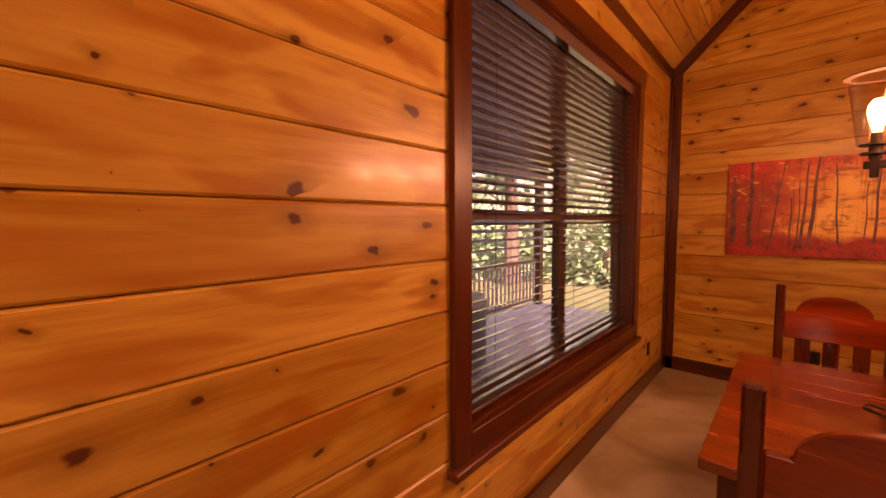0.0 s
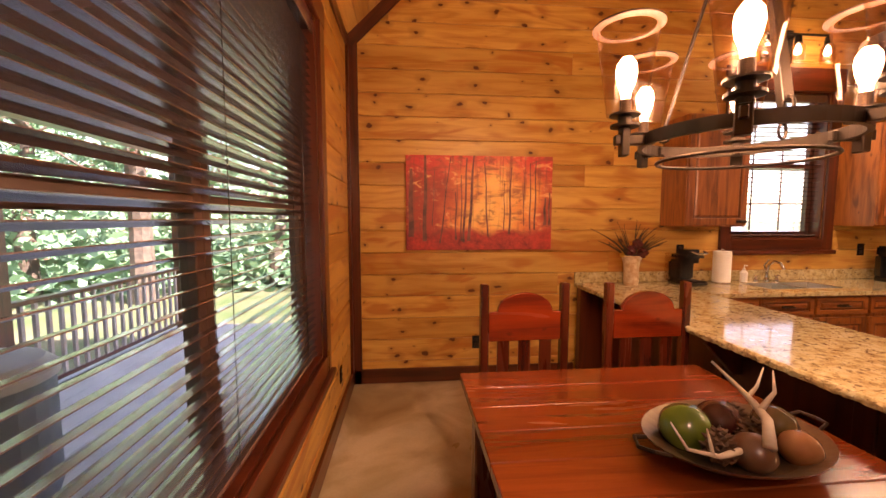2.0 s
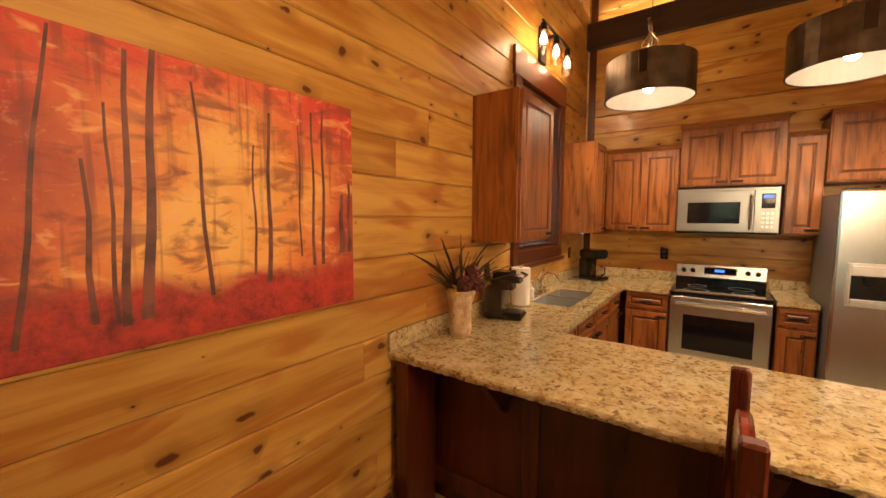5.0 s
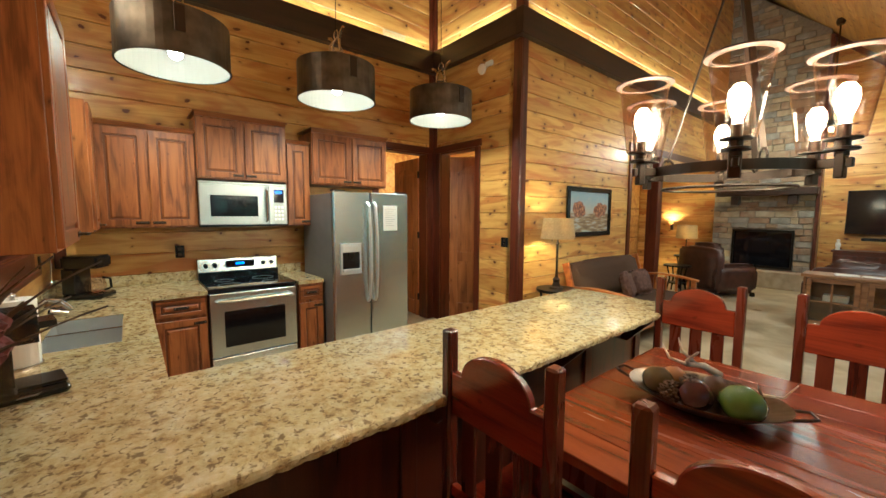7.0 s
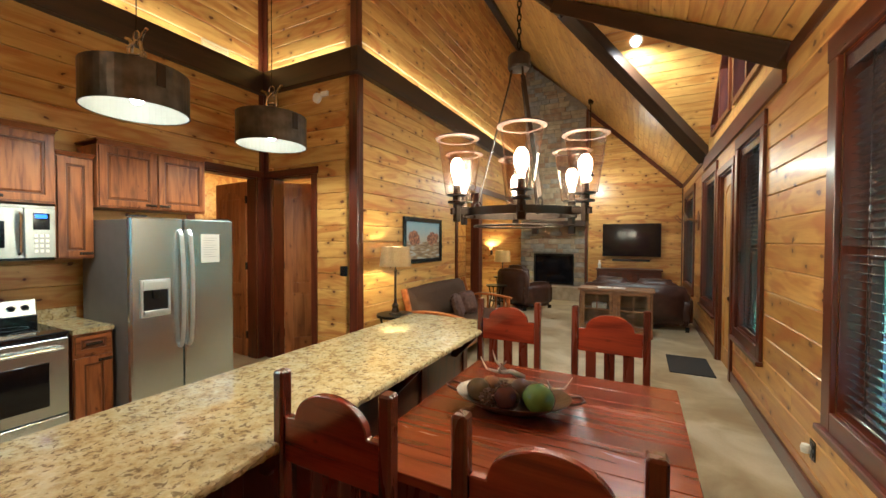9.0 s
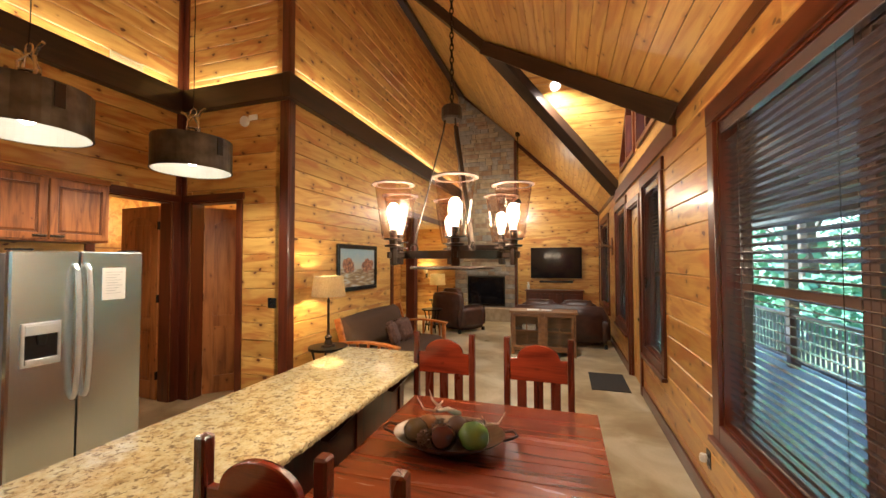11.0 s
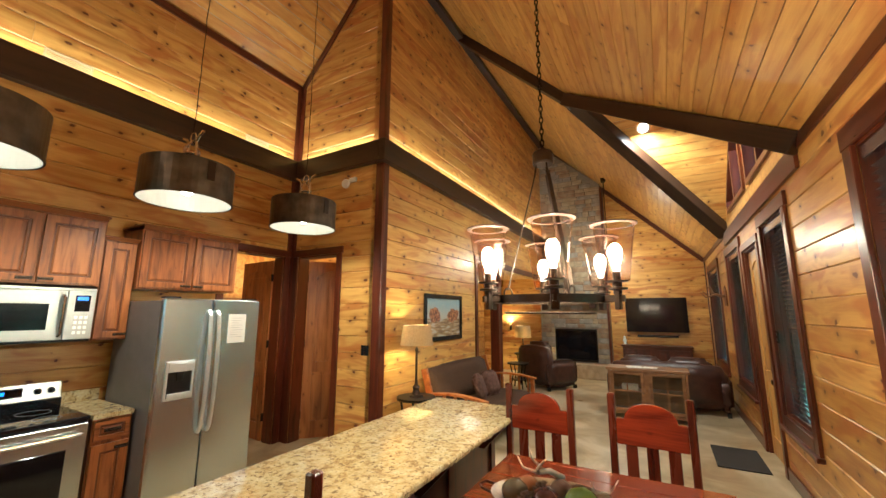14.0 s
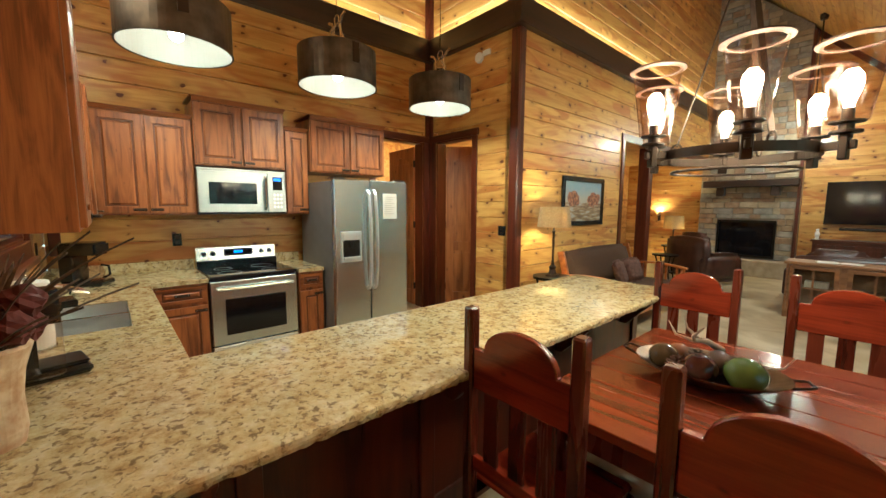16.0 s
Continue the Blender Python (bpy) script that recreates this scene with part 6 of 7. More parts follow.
mo = thing("motion_sensor", (3.49, DOORY + 0.001, 3.43), "white rectangular sensor on the pine wall beside the smoke alarm", "sensor")
part("body", boxes((-0.06, 0.06, 0, 0.035, -0.03, 0.03), bevel=0.008), white_paint, mo)
vent_tan = mottled("tan_vent_enamel", (0.34, 0.24, 0.12), (0.42, 0.30, 0.16), 9, 0.5, 0, 0.05)
for y in (1.10, 3.0):
    v = thing("air_vent", (EAST - 0.001, y, 3.94), "flat tan louvred air vent above the dark beam", "vent", "air vents", -90)
    part("frame", boxes((-0.17, 0.17, -0.012, 0, 0.045, 0.06), (-0.17, 0.17, -0.012, 0, -0.06, -0.045), (-0.17, -0.155, -0.012, 0, -0.045, 0.045), (0.155, 0.17, -0.012, 0, -0.045, 0.045)), vent_tan, v)
    for i in range(5):
        part("louvre", boxes((-0.155, 0.155, -0.010, -0.002, -0.04 + i * 0.018, -0.032 + i * 0.018)), vent_tan, v)
dl = thing("downlight", (0.085, -2.22, 4.505), "round recessed downlight, lit, in the dormer ceiling", "ceiling light")
dl.rotation_euler = (radians(45), 0, 0)
part("trim_ring", lathe([(0.07, -0.006), (0.095, -0.006), (0.095, 0.0), (0.07, 0.0), (0.07, -0.006)], 28), white_paint, dl)
part("lens", lathe([(0, -0.003), (0.07, -0.003), (0.07, 0.0), (0, 0.0)], 28), down_mat, dl)
lamp("downlight_light", (0.085, -2.12, 4.38), DOWNLIGHT, (1, 0.86, 0.66), 0.06, 168).rotation_euler = (radians(-20), 0, 0)
an = thing("mounted_antlers", (WEST + 0.001, -4.35, 1.98), "brown antlers mounted on the west wall between windows", "antlers", "", 90)
part("plaque", prism([(-0.12, -0.16), (0.12, -0.16), (0.14, 0.1), (0, 0.2), (-0.14, 0.1)], "y", -0.02, 0, bevel=0.004), trim_z, an)
for e in (-1, 1):
    part("antler", tube([(e * 0.03, -0.02, 0), (e * 0.12, -0.15, 0.05), (e * 0.22, -0.28, 0.0), (e * 0.24, -0.36, 0.10)], 0.022, 8, taper=0.008), brown_wood, an)
    part("tine", tube([(e * 0.15, -0.19, 0.04), (e * 0.12, -0.24, 0.2)], 0.014, 6, taper=0.005), brown_wood, an)

hl = thing("hanging_lamp", (1.1, -6.0, 0), "dark rod-hung ceiling lamp, lit, over the living room", "pendant lamp")
part("canopy", lathe([(0, 0), (0.05, 0), (0.065, 0.05), (0.06, 0.10), (0, 0.10)], 20, at=(0, 0, 4.97)), bronze, hl)
part("rod", tube([(0, 0, 3.30), (0, 0, 4.99)], 0.012, 10), bronze, hl)
part("housing", lathe([(0, 3.20), (0.07, 3.20), (0.09, 3.24), (0.05, 3.32), (0, 3.33)], 24), bronze, hl)
part("bulb", lathe([(0, 3.10), (0.025, 3.11), (0.04, 3.14), (0.038, 3.165), (0.02, 3.195), (0, 3.199)], 18), bulb_mat, hl).visible_shadow = False
lamp("hanging_light", (1.1, -6.0, 3.15), 16.0, (1, 0.82, 0.58), 0.06)

# ---- light from above the dark bands ----
def strip(at, length, along, tilt):
    """A line of rope light lying on a beam, shining up the wall."""
    ob = new("rope_light", bpy.data.lights.new("rope_light", "AREA"))
    ob.data.shape, ob.data.size, ob.data.size_y, ob.data.energy, ob.data.color = "RECTANGLE", length, 0.08, ROPE * length, (1, 0.84, 0.58)
    ob.matrix_world = Matrix.Translation(at) @ Matrix.Rotation(radians(90 if along == "y" else 0), 4, "Z") @ Matrix.Rotation(radians(180), 4, "X")
    return ob


strip((EAST - 0.075, (NORTH + DOORY) / 2, BAND1 + 0.012), NORTH - DOORY - 0.3, "y", 0)
strip(((EAST + COL) / 2, DOORY + 0.075, BAND1 + 0.012), EAST - COL - 0.3, "x", 0)
strip((COL - 0.075, (DOORY + SOUTH) / 2, BAND1 + 0.012), DOORY - SOUTH - 0.4, "y", 0)

# ---- things on the worktop and the table ----
va = thing("vase", (1.59, 4.36, COUNTER), "rough cream pottery vase holding dark feathers and dried flowers", "vase")
vb = lathe([(0, 0), (0.06, 0), (0.068, 0.04), (0.062, 0.12), (0.072, 0.20), (0.09, 0.26), (0.082, 0.27), (0.064, 0.20), (0, 0.19)], 24)
for v in vb.verts:
    v.co += Vector((v.co.x, v.co.y, 0)) * 0.07 * noise.noise(v.co * 25)
part("pot", vb, mottled("mottled_cream_pottery", (0.42, 0.26, 0.14), (0.62, 0.50, 0.34), 26, 0.6, 0, 0.4), va)
rnd = random.Random(5)
feather = mottled("dark_feather", (0.035, 0.02, 0.015), (0.10, 0.06, 0.03), 16, 0.7, 0, 0.1, (1, 1, 6))
for i in range(38):
    a, sp, hh, wd = rnd.uniform(0, 6.283), rnd.uniform(0.06, 0.34), rnd.uniform(0.2, 0.44), rnd.choice((0.25, 0.3, 0.5, 0.9))
    pts = [Vector((0.03 * math.cos(a) * 1 + sp * (t ** 1.5) * math.cos(a), sp * (t ** 1.5) * math.sin(a), 0.20 + hh * (t - 0.35 * t * t * sp * 2))) for t in [k / 7 for k in range(8)]]
    fb = bmesh.new()
    pts = [Vector((p.x, min(p.y, 0.115), p.z)) for p in pts]
    side = Vector((-math.sin(a), math.cos(a), 0.3)).normalized() * wd
    wds = [0.003, 0.006, 0.012, 0.018, 0.020, 0.017, 0.010, 0.001]
    l = [fb.verts.new(p + side * w) for p, w in zip(pts, wds)]
    m_ = [fb.verts.new(p + Vector((0, 0, 0.004))) for p in pts]
    r = [fb.verts.new(p - side * w) for p, w in zip(pts, wds)]
    for j in range(7):
        fb.faces.new((l[j], m_[j], m_[j + 1], l[j + 1])), fb.faces.new((m_[j], r[j], r[j + 1], m_[j + 1]))
    tube(pts, 0.002, 4, fb)
    part("feather", fb, feather, va)
dark_red = mottled("dark_red_petal", (0.055, 0.007, 0.006), (0.11, 0.014, 0.012), 20, 0.7, 0, 0.2)
for x, y, z in ((-0.05, -0.06, 0.32), (0.06, -0.07, 0.30), (0.0, -0.08, 0.38)):
    part("flower", ball(bmesh.new(), (x, y, z), (0.045, 0.045, 0.04), 12, 0.5), dark_red, va)
for x, y, z in ((0.09, -0.03, 0.27), (-0.08, 0.0, 0.28)):
    part("flower", ball(bmesh.new(), (x, y, z), (0.03, 0.03, 0.03), 10, 0.4), mottled("ochre_petal", (0.40, 0.22, 0.03), (0.5, 0.3, 0.05), 20, 0.7, 0, 0.1), va, "ochre dried flower")
kc = thing("pod_coffee_maker", (2.11, 4.33, COUNTER), "glossy black single-cup coffee maker on the worktop", "coffee maker", "", 12)
part("base", boxes((-0.10, 0.10, -0.14, 0.12, 0, 0.035), bevel=0.012), black_plastic, kc)
part("tower", boxes((-0.10, 0.10, 0.0, 0.12, 0.036, 0.225), bevel=0.02), black_plastic, kc)
part("head", boxes((-0.105, 0.105, -0.12, 0.12, 0.2, 0.325), bevel=0.05), black_plastic, kc)
part("handle", tube([(-0.07, -0.10, 0.31), (-0.06, -0.145, 0.295), (0.06, -0.145, 0.295), (0.07, -0.10, 0.31)], 0.009, 8), steel_plain, kc)
part("drip_tray", boxes((-0.07, 0.07, -0.135, -0.005, 0.036, 0.046), bevel=0.003), black_metal, kc)
part("water_tank", boxes((-0.155, -0.107, -0.06, 0.11, 0.03, 0.29), bevel=0.012), shade_glass, kc, "clear plastic water tank")
pt = thing("paper_towel_roll", (2.50, 4.38, COUNTER), "white paper towel roll standing on the worktop", "paper towels")
part("roll", lathe([(0.02, 0.012), (0.073, 0.012), (0.074, 0.02), (0.074, 0.29), (0.072, 0.30), (0.02, 0.30), (0.02, 0.012)], 28), paper, pt)
part("holder", lathe([(0, 0), (0.08, 0), (0.08, 0.01), (0.008, 0.011), (0.008, 0.31), (0.014, 0.32), (0, 0.33)], 20), steel_plain, pt)
so = thing("soap_bottle", (2.75, 4.40, COUNTER), "small clear and white soap bottle beside the sink", "bottle")
part("bottle", lathe([(0, 0), (0.03, 0), (0.032, 0.09), (0.012, 0.115), (0.012, 0.13), (0, 0.13)], 16), white_paint, so)
part("pump", tube([(0, 0, 0.13), (0, 0, 0.16), (0, -0.035, 0.16)], 0.005, 6), white_paint, so)
cm = thing("drip_coffee_maker", (4.18, 4.25, COUNTER), "black drip coffee maker with glass carafe in the corner", "coffee maker", "", -25)
part("base", boxes((-0.10, 0.10, -0.14, 0.12, 0, 0.04), bevel=0.01), black_plastic, cm)
part("column", boxes((-0.10, 0.10, 0.03, 0.12, 0.041, 0.24), bevel=0.008), black_plastic, cm)
part("filter_head", boxes((-0.10, 0.10, -0.12, 0.12, 0.241, 0.34), bevel=0.015), black_plastic, cm)
part("carafe", lathe([(0, 0), (0.06, 0), (0.07, 0.05), (0.055, 0.11), (0.05, 0.13), (0.047, 0.13), (0.052, 0.11), (0.067, 0.05), (0.057, 0.003), (0, 0.003)], 24, at=(0, -0.05, 0.042)), shade_glass, cm, "clear glass carafe")
part("carafe_handle", tube([(0, -0.10, 0.16), (0, -0.15, 0.15), (0, -0.155, 0.08), (0, -0.115, 0.06)], 0.009, 8), black_plastic, cm)
vl = thing("vanity_light", (3.10, NORTH - 0.001, 3.12), "black wall light with three glass jar shades over the sink window", "wall light")
part("backplate", boxes((-0.07, 0.07, -0.03, 0, -0.15, 0.15), bevel=0.004), black_metal, vl)
part("bar", tube([(-0.32, -0.14, 0.06), (0.32, -0.14, 0.06)], 0.011, 8), black_metal, vl)
part("stem", tube([(0, -0.03, 0.06), (0, -0.14, 0.06)], 0.014, 8), black_metal, vl)
for x in (-0.30, 0.0, 0.30):
    part("socket", lathe([(0, 0.045), (0.024, 0.045), (0.030, -0.02), (0, -0.02)], 14, at=(x, -0.14, 0)), black_metal, vl)
    part("glass_shade", lathe([(0.030, -0.015), (0.052, -0.05), (0.054, -0.15), (0.046, -0.18), (0.044, -0.18), (0.052, -0.15), (0.050, -0.05), (0.028, -0.015)], 20, at=(x, -0.14, 0)), shade_glass, vl, "clear glass jar shade").visible_shadow = False
    part("bulb", lathe([(0, -0.021), (0.012, -0.03), (0.028, -0.08), (0.026, -0.105), (0, -0.125)], 14, at=(x, -0.14, 0)), bulb_mat, vl).visible_shadow = False
    lamp("vanity_lamp", (3.10 + x, NORTH - 0.141, 3.03), VANITY, WARM, 0.03)

bo = thing("decorative_bowl", (0.57, 2.12, 0.762), "shallow dark metal bowl on the dining table", "bowl", "", 8)
k = lathe([(0, 0.012), (0.10, 0.012), (0.20, 0.035), (0.285, 0.075), (0.29, 0.078), (0.285, 0.07), (0.20, 0.026), (0.10, 0.0), (0, 0.0)], 36)
bmesh.ops.scale(k, vec=(1.0, 0.72, 1), verts=k.verts)
part("dish", k, mottled("aged_brass", (0.16, 0.11, 0.07), (0.26, 0.18, 0.11), 12, 0.35, 0.8, 0.2), bo)
for e in (-1, 1):
    part("handle", tube([(e * 0.28, -0.05, 0.072), (e * 0.33, -0.04, 0.085), (e * 0.35, 0, 0.08), (e * 0.33, 0.04, 0.085), (e * 0.28, 0.05, 0.072)], 0.006, 6), bronze, bo)
FX, FY, FZ = 0.57, 2.12, 0.775


def fruit(x, y, r, name, label, a, b, rough=0.2, s=(1, 1, 0.95), z=0.0, rot=0, wob=0.05):
    o = thing(name, (FX + x, FY + y, FZ + z), label, name.replace("_", " "), "things in the decorative bowl", rot)
    part("skin", ball(bmesh.new(), (0, 0, r * s[2]), (r * s[0], r * s[1], r * s[2]), 20, wob), mottled(name + "_skin", a, b, 9, rough, 0, 0.05, coat=0.4), o, "", True)


fruit(-0.14, 0.03, 0.072, "decorative_ball", "glossy green decorative ball in the bowl", (0.07, 0.12, 0.015), (0.12, 0.18, 0.025), s=(1.12, 1, 1.0))
fruit(0.01, 0.07, 0.068, "decorative_ball", "glossy maroon decorative ball in the bowl", (0.045, 0.010, 0.009), (0.08, 0.02, 0.016), 0.12)
fruit(0.17, 0.03, 0.065, "decorative_ball", "glossy olive-brown decorative ball in the bowl", (0.06, 0.045, 0.018), (0.12, 0.07, 0.03), 0.15)
fruit(0.14, -0.08, 0.055, "decorative_ball", "small copper-brown decorative ball in the bowl", (0.20, 0.08, 0.03), (0.30, 0.14, 0.06), 0.2)
fruit(-0.02, -0.09, 0.058, "decorative_ball", "brown mottled decorative ball in the bowl", (0.09, 0.04, 0.022), (0.15, 0.08, 0.045), 0.3, z=0.0)
cone_mat = mottled("pine_cone_scale", (0.10, 0.055, 0.03), (0.18, 0.10, 0.06), 12, 0.8, 0, 0.3)
for x, y, r in ((0.09, 0.10, 0.04), (0.05, -0.02, 0.045), (-0.10, -0.06, 0.045)):
    o = thing("pine_cone", (FX + x, FY + y, FZ + 0.01), "brown pine cone lying in the bowl", "pine cone", "pine cones")
    pc = bmesh.new()
    for i in range(60):
        t = i / 60
        a = i * 2.4
        rr = r * math.sin(math.pi * (0.12 + 0.85 * t)) + 0.004
        b = bmesh.new()
        bmesh.ops.create_cone(b, cap_ends=True, segments=4, radius1=0.010, radius2=0.002, depth=0.018)
        join(pc, b, 0, Matrix.Translation((rr * math.cos(a), rr * math.sin(a), 0.01 + t * 2.1 * r)) @ Matrix.Rotation(a, 4, "Z") @ Matrix.Rotation(radians(60), 4, "Y"))
    ball(pc, (0, 0, r), (r * 0.8, r * 0.8, r), 10)
    part("cone", pc, cone_mat, o)
horn = mottled("pale_antler", (0.42, 0.33, 0.24), (0.66, 0.58, 0.46), 14, 0.5, 0, 0.2)
o = thing("antler", (FX, FY, FZ + 0.055), "pale branched deer antler lying across the bowl", "antler", "antlers in the bowl", 0)
part("beam", tube([(-0.02, -0.14, 0.045), (0.03, -0.08, 0.09), (0.06, 0.0, 0.105), (0.05, 0.06, 0.14), (0.0, 0.10, 0.20)], 0.017, 8, taper=0.004), horn, o, "", True)
part("tine", tube([(0.045, -0.04, 0.10), (0.10, -0.03, 0.15), (0.11, -0.01, 0.21)], 0.010, 8, taper=0.002), horn, o, "", True)
part("tine", tube([(0.06, 0.02, 0.11), (0.12, 0.05, 0.13), (0.15, 0.06, 0.19)], 0.009, 8, taper=0.002), horn, o, "", True)
o = thing("antler", (FX - 0.15, FY - 0.06, FZ + 0.04), "small pale curved antler resting on the bowl's edge", "antler", "antlers in the bowl", 0)
part("beam", tube([(0.08, -0.04, 0.03), (0.0, -0.06, 0.03), (-0.09, -0.05, 0.05), (-0.13, -0.03, 0.12)], 0.010, 8, taper=0.002), horn, o, "", True)
part("tine", tube([(-0.02, -0.06, 0.032), (-0.01, -0.02, 0.09)], 0.007, 8, taper=0.002), horn, o, "", True)


# ---- outdoors: porch, ground and trees ----
tagged(structure(finish("ground", boxes((-400, WEST - 0.19, -400, 400, -1.0, -0.75), (WEST - 0.19, EAST + 2.3, NORTH + 0.2, 400, -1.0, -0.75), (EAST + 2.3, 400, -400, 400, -1.0, -0.75)), grass), "leaf-strewn ground of the wood", "ground"))
PX = -3.75
porch = structure(new("porch"), "covered porch with pale boards, posts and railing", "porch")
for i in range(19):
    part("deck_board", boxes((WEST - 0.18 - (i + 1) * 0.145, WEST - 0.184 - i * 0.145, SOUTH - 1, NORTH + 2.5, -0.13, -0.09), bevel=0.003), porch_grey, porch)
part("fascia", boxes((PX - 0.08, PX - 0.04, SOUTH - 1, NORTH + 2.5, -0.75, -0.09)), porch_wood, porch)
for y in (-7.0, -3.9, -1.0, 1.45, 4.3, 6.8):
    part("post", boxes((PX, PX + 0.14, y - 0.07, y + 0.07, -0.09, 2.35), bevel=0.006), trim_z, porch)
part("header", boxes((PX - 0.02, PX + 0.16, SOUTH - 1, NORTH + 2.5, 2.35, 2.62), bevel=0.006), trim_y, porch)
part("top_rail", boxes((PX + 0.02, PX + 0.12, SOUTH - 1, NORTH + 2.5, 0.78, 0.82), bevel=0.006), trim_y, porch)
part("bottom_rail", boxes((PX + 0.05, PX + 0.09, SOUTH - 1, NORTH + 2.5, 0.02, 0.06), bevel=0.004), trim_y, porch)
bal = boxes((PX + 0.055, PX + 0.085, -0.015, 0.015, 0.061, 0.779))
first_bal = part("baluster", bal, porch_pale, porch)
first_bal.location.y = -7.5
for i in range(1, 116):
    o = new("baluster", first_bal.data)
    o.parent = porch
    o.location.y = -7.5 + i * 0.125
slab = bmesh.new()
slab_box(slab, [(WEST - 0.17, SOUTH - 1, 2.95), (WEST - 0.17, NORTH + 2.5, 2.95), (PX - 0.4, NORTH + 2.5, 2.62), (PX - 0.4, SOUTH - 1, 2.62)], (0.1, 0, 1), 0.06)
bmesh.ops.recalc_face_normals(slab, faces=slab.faces)
part("porch_ceiling", slab, porch_wood, porch)
bar = thing("covered_grill", (-2.75, 3.15, -0.09), "round grey-blue covered barrel on the porch", "barrel")
part("body", lathe([(0, 0), (0.34, 0), (0.37, 0.1), (0.37, 0.70), (0.36, 0.74), (0, 0.74)], 28), mottled("grey_blue_cover", (0.10, 0.13, 0.17), (0.16, 0.20, 0.25), 4, 0.6, 0, 0.2), bar)
part("lid", lathe([(0, 0.741), (0.39, 0.741), (0.39, 0.78), (0.33, 0.84), (0.15, 0.88), (0, 0.885)], 28), mottled("pale_lid", (0.35, 0.36, 0.37), (0.5, 0.5, 0.5), 5, 0.6, 0, 0.2), bar)
tb = thing("porch_table", (-2.6, 1.1, -0.09), "dark metal porch table with chairs pushed in", "table")
part("top", boxes((-0.45, 0.45, -0.6, 0.6, 0.70, 0.73), bevel=0.006), black_metal, tb)
for x in (-0.4, 0.4):
    for y in (-0.55, 0.55):
        part("leg", boxes((x - 0.02, x + 0.02, y - 0.02, y + 0.02, 0, 0.70)), black_metal, tb)


def tree_parts(seed, h, spread):
    """Trunk with limbs, and a crown of many small leaves in uneven clumps."""
    r = random.Random(seed)
    t = bmesh.new()
    bend = [Vector((r.uniform(-0.15, 0.15) * k, r.uniform(-0.15, 0.15) * k, h * k / 6)) for k in range(7)]
    tube(bend, 0.16 + 0.012 * h, 9, t, taper=0.03)
    crown = bmesh.new()
    verts, faces = [], []
    for b in range(15):
        k = r.uniform(0.22, 1.0)
        base = bend[0].lerp(bend[-1], k)
        a, ln = r.uniform(0, 6.283), spread * (1.15 - 0.7 * k) * r.uniform(0.6, 1.2)
        tip = base + Vector((math.cos(a) * ln, math.sin(a) * ln, ln * r.uniform(0.1, 0.6)))
        tube([base, base.lerp(tip, 0.5) + Vector((0, 0, 0.1 * ln)), tip], 0.05, 6, t, taper=0.012)
        for c in range(4):
            cen = base.lerp(tip, r.uniform(0.45, 1.1)) + Vector((r.gauss(0, 0.35), r.gauss(0, 0.35), r.gauss(0, 0.3)))
            cr = r.uniform(0.4, 0.9)
            for _ in range(62):
                p = cen + Vector((r.gauss(0, 0.5), r.gauss(0, 0.5), r.gauss(0, 0.38))) * cr
                u = Vector((r.uniform(-1, 1), r.uniform(-1, 1), r.uniform(-0.5, 0.5))).normalized() * r.uniform(0.07, 0.14)
                w = u.cross(Vector((r.uniform(-1, 1), r.uniform(-1, 1), r.uniform(-1, 1)))).normalized() * 0.055
                n_ = len(verts)
                verts += [p - u, p + w, p + u, p - w]
                faces.append((n_, n_ + 1, n_ + 2, n_ + 3))
    me = bpy.data.meshes.new("crown")
    me.from_pydata(verts, [], faces)
    me.materials.append(leaf)
    return t, me


protos = []
for s, h, sp in ((1, 9.5, 3.0), (2, 12.0, 3.4), (3, 7.5, 2.6)):
    tr = thing("tree", (0, 0, -0.8), "broad-leaved tree in full green leaf", "tree", "trees of the wood")
    tk, cm_ = tree_parts(s, h, sp)
    part("trunk", tk, bark, tr)
    c = new("crown", cm_)
    c.parent = tr
    protos.append(tr)
rnd = random.Random(21)
spots = []
for k in range(62):
    for _ in range(30):
        a = rnd.uniform(100, 268) if k < 30 or k >= 36 else rnd.uniform(50, 100)
        d = rnd.uniform(11, 16) if k % 5 == 0 else rnd.uniform(18, 42)
        x, y = WEST - 1.5 + d * math.cos(radians(a)), 1.5 + d * math.sin(radians(a)) + (5 if 30 <= k < 36 else 0)
        if (x < PX - 2.6 or y > NORTH + 3.5) and all((x - u) ** 2 + (y - v) ** 2 > 6 for u, v in spots):
            break
    spots.append((x, y))
for i, (x, y) in enumerate(spots):
    m = pose(x, y, -0.8, 0, 0, rnd.uniform(0, 360))
    if i < 3:
        protos[i].location = (x, y, -0.8)
    else:
        copy_thing(protos[i % 3], m)
verts, faces = [], []
r = random.Random(9)
for i in range(42000):
    a, d = radians(r.uniform(55, 272)), r.uniform(11, 34)
    p = Vector((WEST - 3 + d * math.cos(a), 2 + d * math.sin(a), -0.75 + abs(r.gauss(0, 0.09 * d))))
    u = Vector((r.uniform(-1, 1), r.uniform(-1, 1), r.uniform(-0.5, 0.5))).normalized() * r.uniform(0.12, 0.3)
    w = u.cross(Vector((r.uniform(-1, 1), r.uniform(-1, 1), r.uniform(-1, 1)))).normalized() * 0.12
    n_ = len(verts)
    verts += [p - u, p + w, p + u, p - w]
    faces.append((n_, n_ + 1, n_ + 2, n_ + 3))
me = bpy.data.meshes.new("undergrowth")
me.from_pydata(verts, [], faces)
me.materials.append(leaf)
tagged(new("undergrowth", me), "green leafy undergrowth between the trees", "undergrowth", "", "stuff")


# ---- wall boards, one object each ----
BOARD = 0.2
BOARDS = random.Random(11)


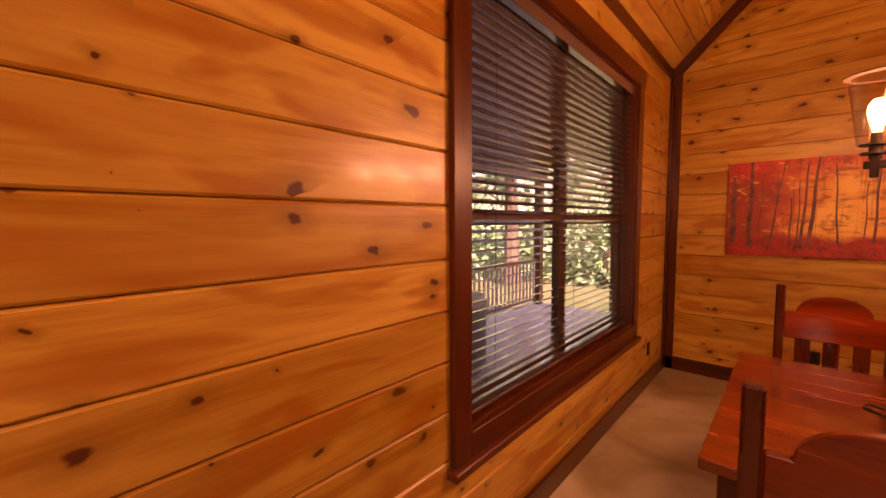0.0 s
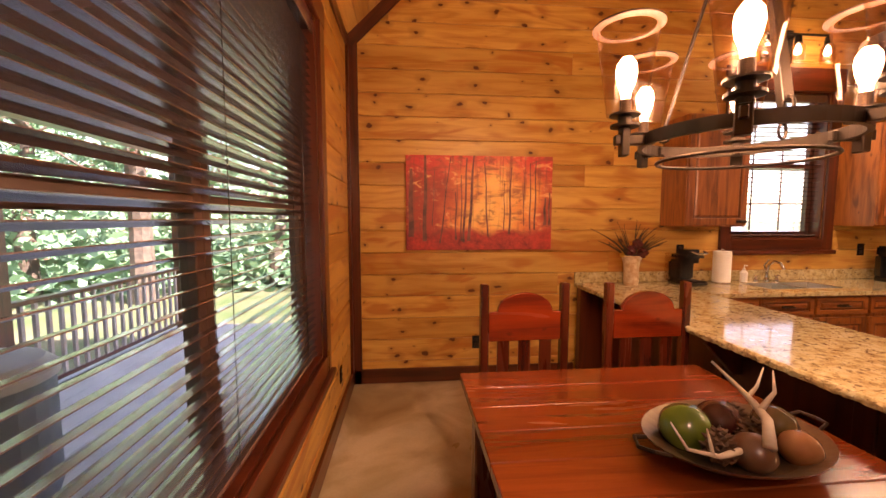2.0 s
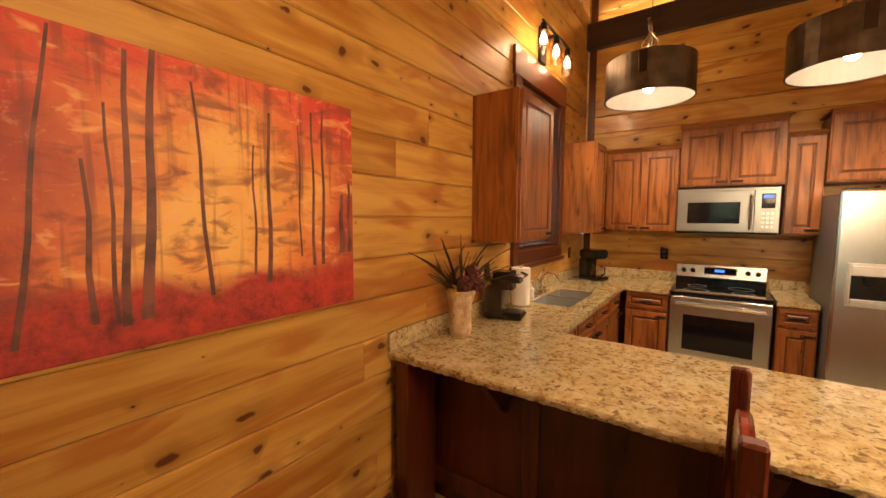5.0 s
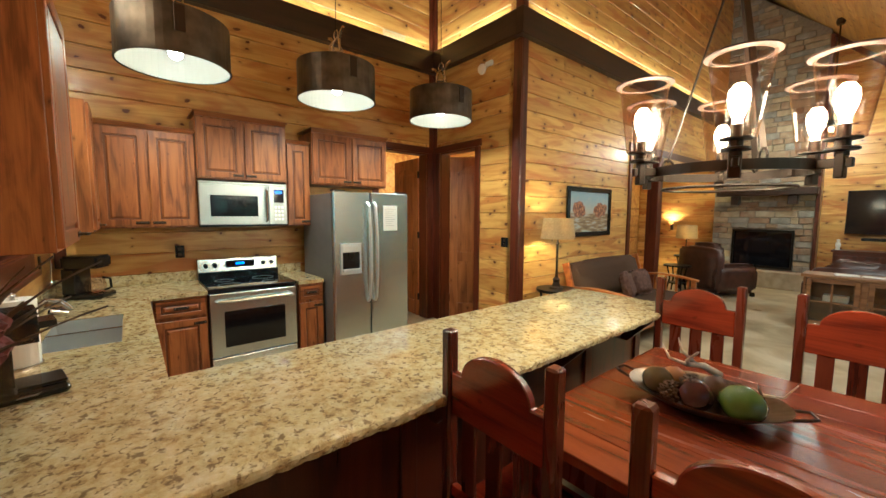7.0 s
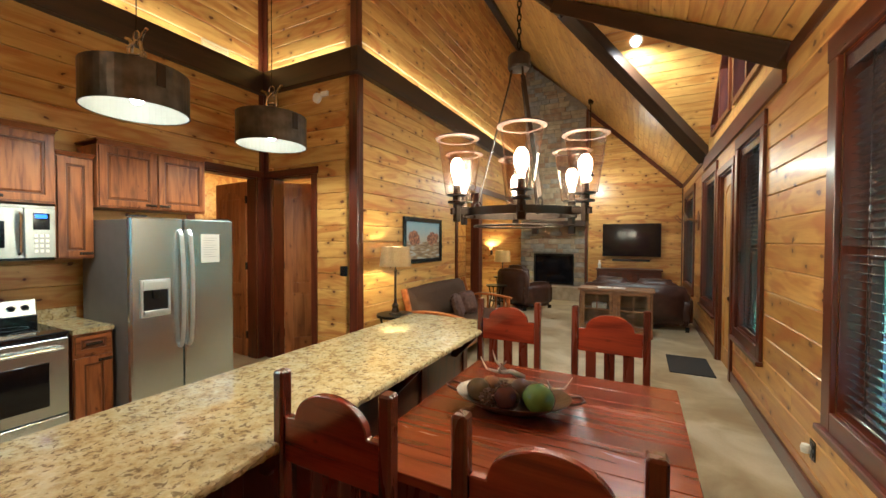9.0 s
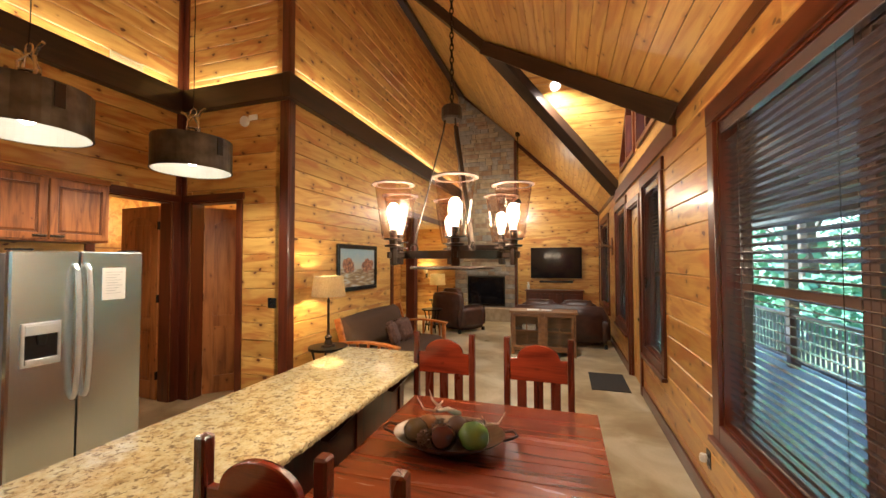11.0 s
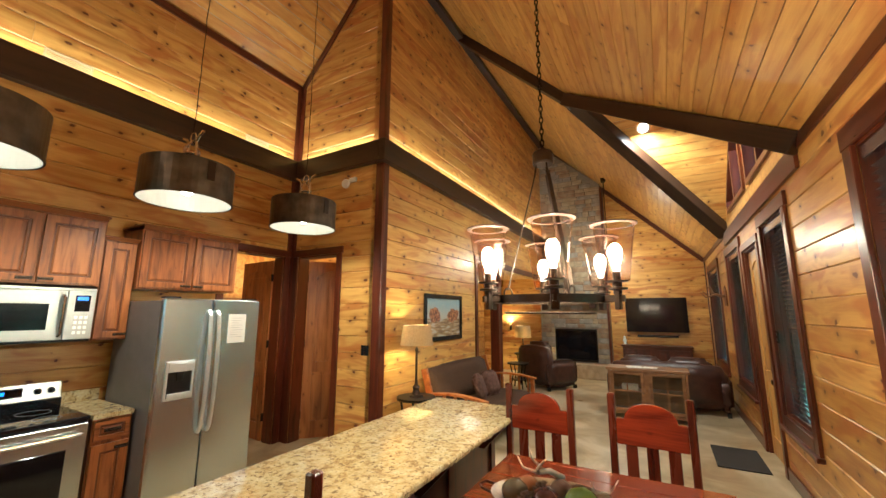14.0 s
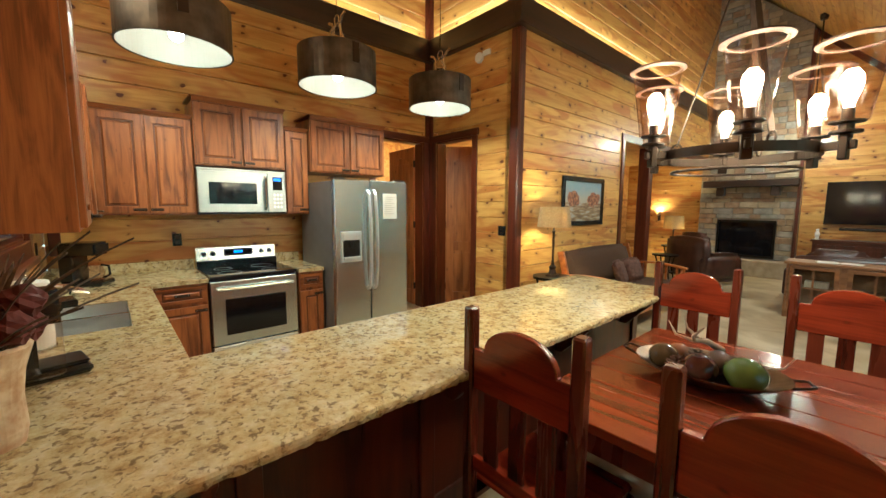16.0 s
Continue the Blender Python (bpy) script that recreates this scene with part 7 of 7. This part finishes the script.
def plank_mesh(length, height):
    h, d, c = height / 2 - 0.0015, 0.0185, 0.007
    me = bpy.data.meshes.new("plank")
    section = [(0, -h), (-d + c, -h), (-d, -h + c), (-d, h - c), (-d + c, h), (0, h)]
    verts = [(x, y, z) for x in (0, length) for y, z in section]
    faces = [tuple(range(6)), tuple(range(11, 5, -1))] + [(i, i + 6, (i + 1) % 6 + 6, (i + 1) % 6) for i in range(6)]
    me.from_pydata(verts, [], faces)
    bm = bmesh.new()
    bm.from_mesh(me)
    bmesh.ops.recalc_face_normals(bm, faces=bm.faces)
    bm.to_mesh(me)
    bm.free()
    me.materials.append(pine)
    return me


def board_wall(parent, axis, plane, into, u0, u1, z1, openings, limit=None, z0=0.0):
    """Lays boards on a wall. limit(z): the stretch that is left below a sloping edge."""
    z = z0
    while z < z1 - 0.02:
        e = min(z1, z + BOARD)
        a, b = (u0, u1) if limit is None else limit(e)
        spans = [(max(a, u0), min(b, u1))]
        for o in openings:
            if o[2] < e - 0.01 and o[3] > z + 0.01:
                spans = [s for p, q in spans for s in ((p, min(q, o[0])), (max(p, o[1]), q)) if s[1] - s[0] > 0.03]
        for p, q in spans:
            u = p
            while u < q - 0.03:
                w = min(q, u + BOARDS.uniform(1.7, 4.6))
                if q - w < 0.6:
                    w = q
                me = plank_mesh(w - u - 0.002, e - z)
                ob = new("plank", me)
                ob.parent = parent
                if axis == "x":
                    ob.location, ob.rotation_euler = (plane - into * 0.0185, u if into > 0 else w, (z + e) / 2), (0, 0, radians(90 if into > 0 else -90))
                else:
                    ob.location, ob.rotation_euler = (u if into < 0 else w, plane - into * 0.0185, (z + e) / 2), (0, 0, radians(0 if into < 0 else 180))
                u = w
        z = e


def grown(o, m=0.0):
    return (o[0] - m, o[1] + m, o[2] - m, o[3] + m)


gg = (RIDGE - EAVE) / (COL - WEST)
board_wall(WALLS["wall_west"], "x", WEST, 1, SOUTH, NORTH, EAVE, [W1, W2, W3, W4, DOOR_W])
board_wall(WALLS["wall_north"], "y", NORTH, -1, WEST, EAST, RIDGE - 0.1, [KWIN], lambda z: (WEST if z < EAVE else WEST + (z - EAVE) / gg, EAST if z < 5.1 else COL + (RIDGE - z) / 1.12))
board_wall(WALLS["wall_east"], "x", EAST, -1, DOORY, NORTH, 5.1, [DOOR1])
board_wall(WALLS["wall_door"], "y", DOORY, 1, COL, EAST, RIDGE - 0.1, [DOOR2], lambda z: (COL, EAST if z < 5.1 else COL + (RIDGE - z) / 1.12))
board_wall(WALLS["wall_living"], "x", COL, -1, SOUTH, DOORY, RIDGE - 0.1, [HALL])
board_wall(WALLS["wall_south"], "y", SOUTH, 1, WEST, COL, RIDGE - 0.1, [(CH0, CH1, 0, 99)], lambda z: (WEST if z < EAVE else WEST + (z - EAVE) / gg, COL))
board_wall(WALLS["wall_alcove"], "y", SOUTH, 1, COL + 0.13, 5.0, 2.72, [])
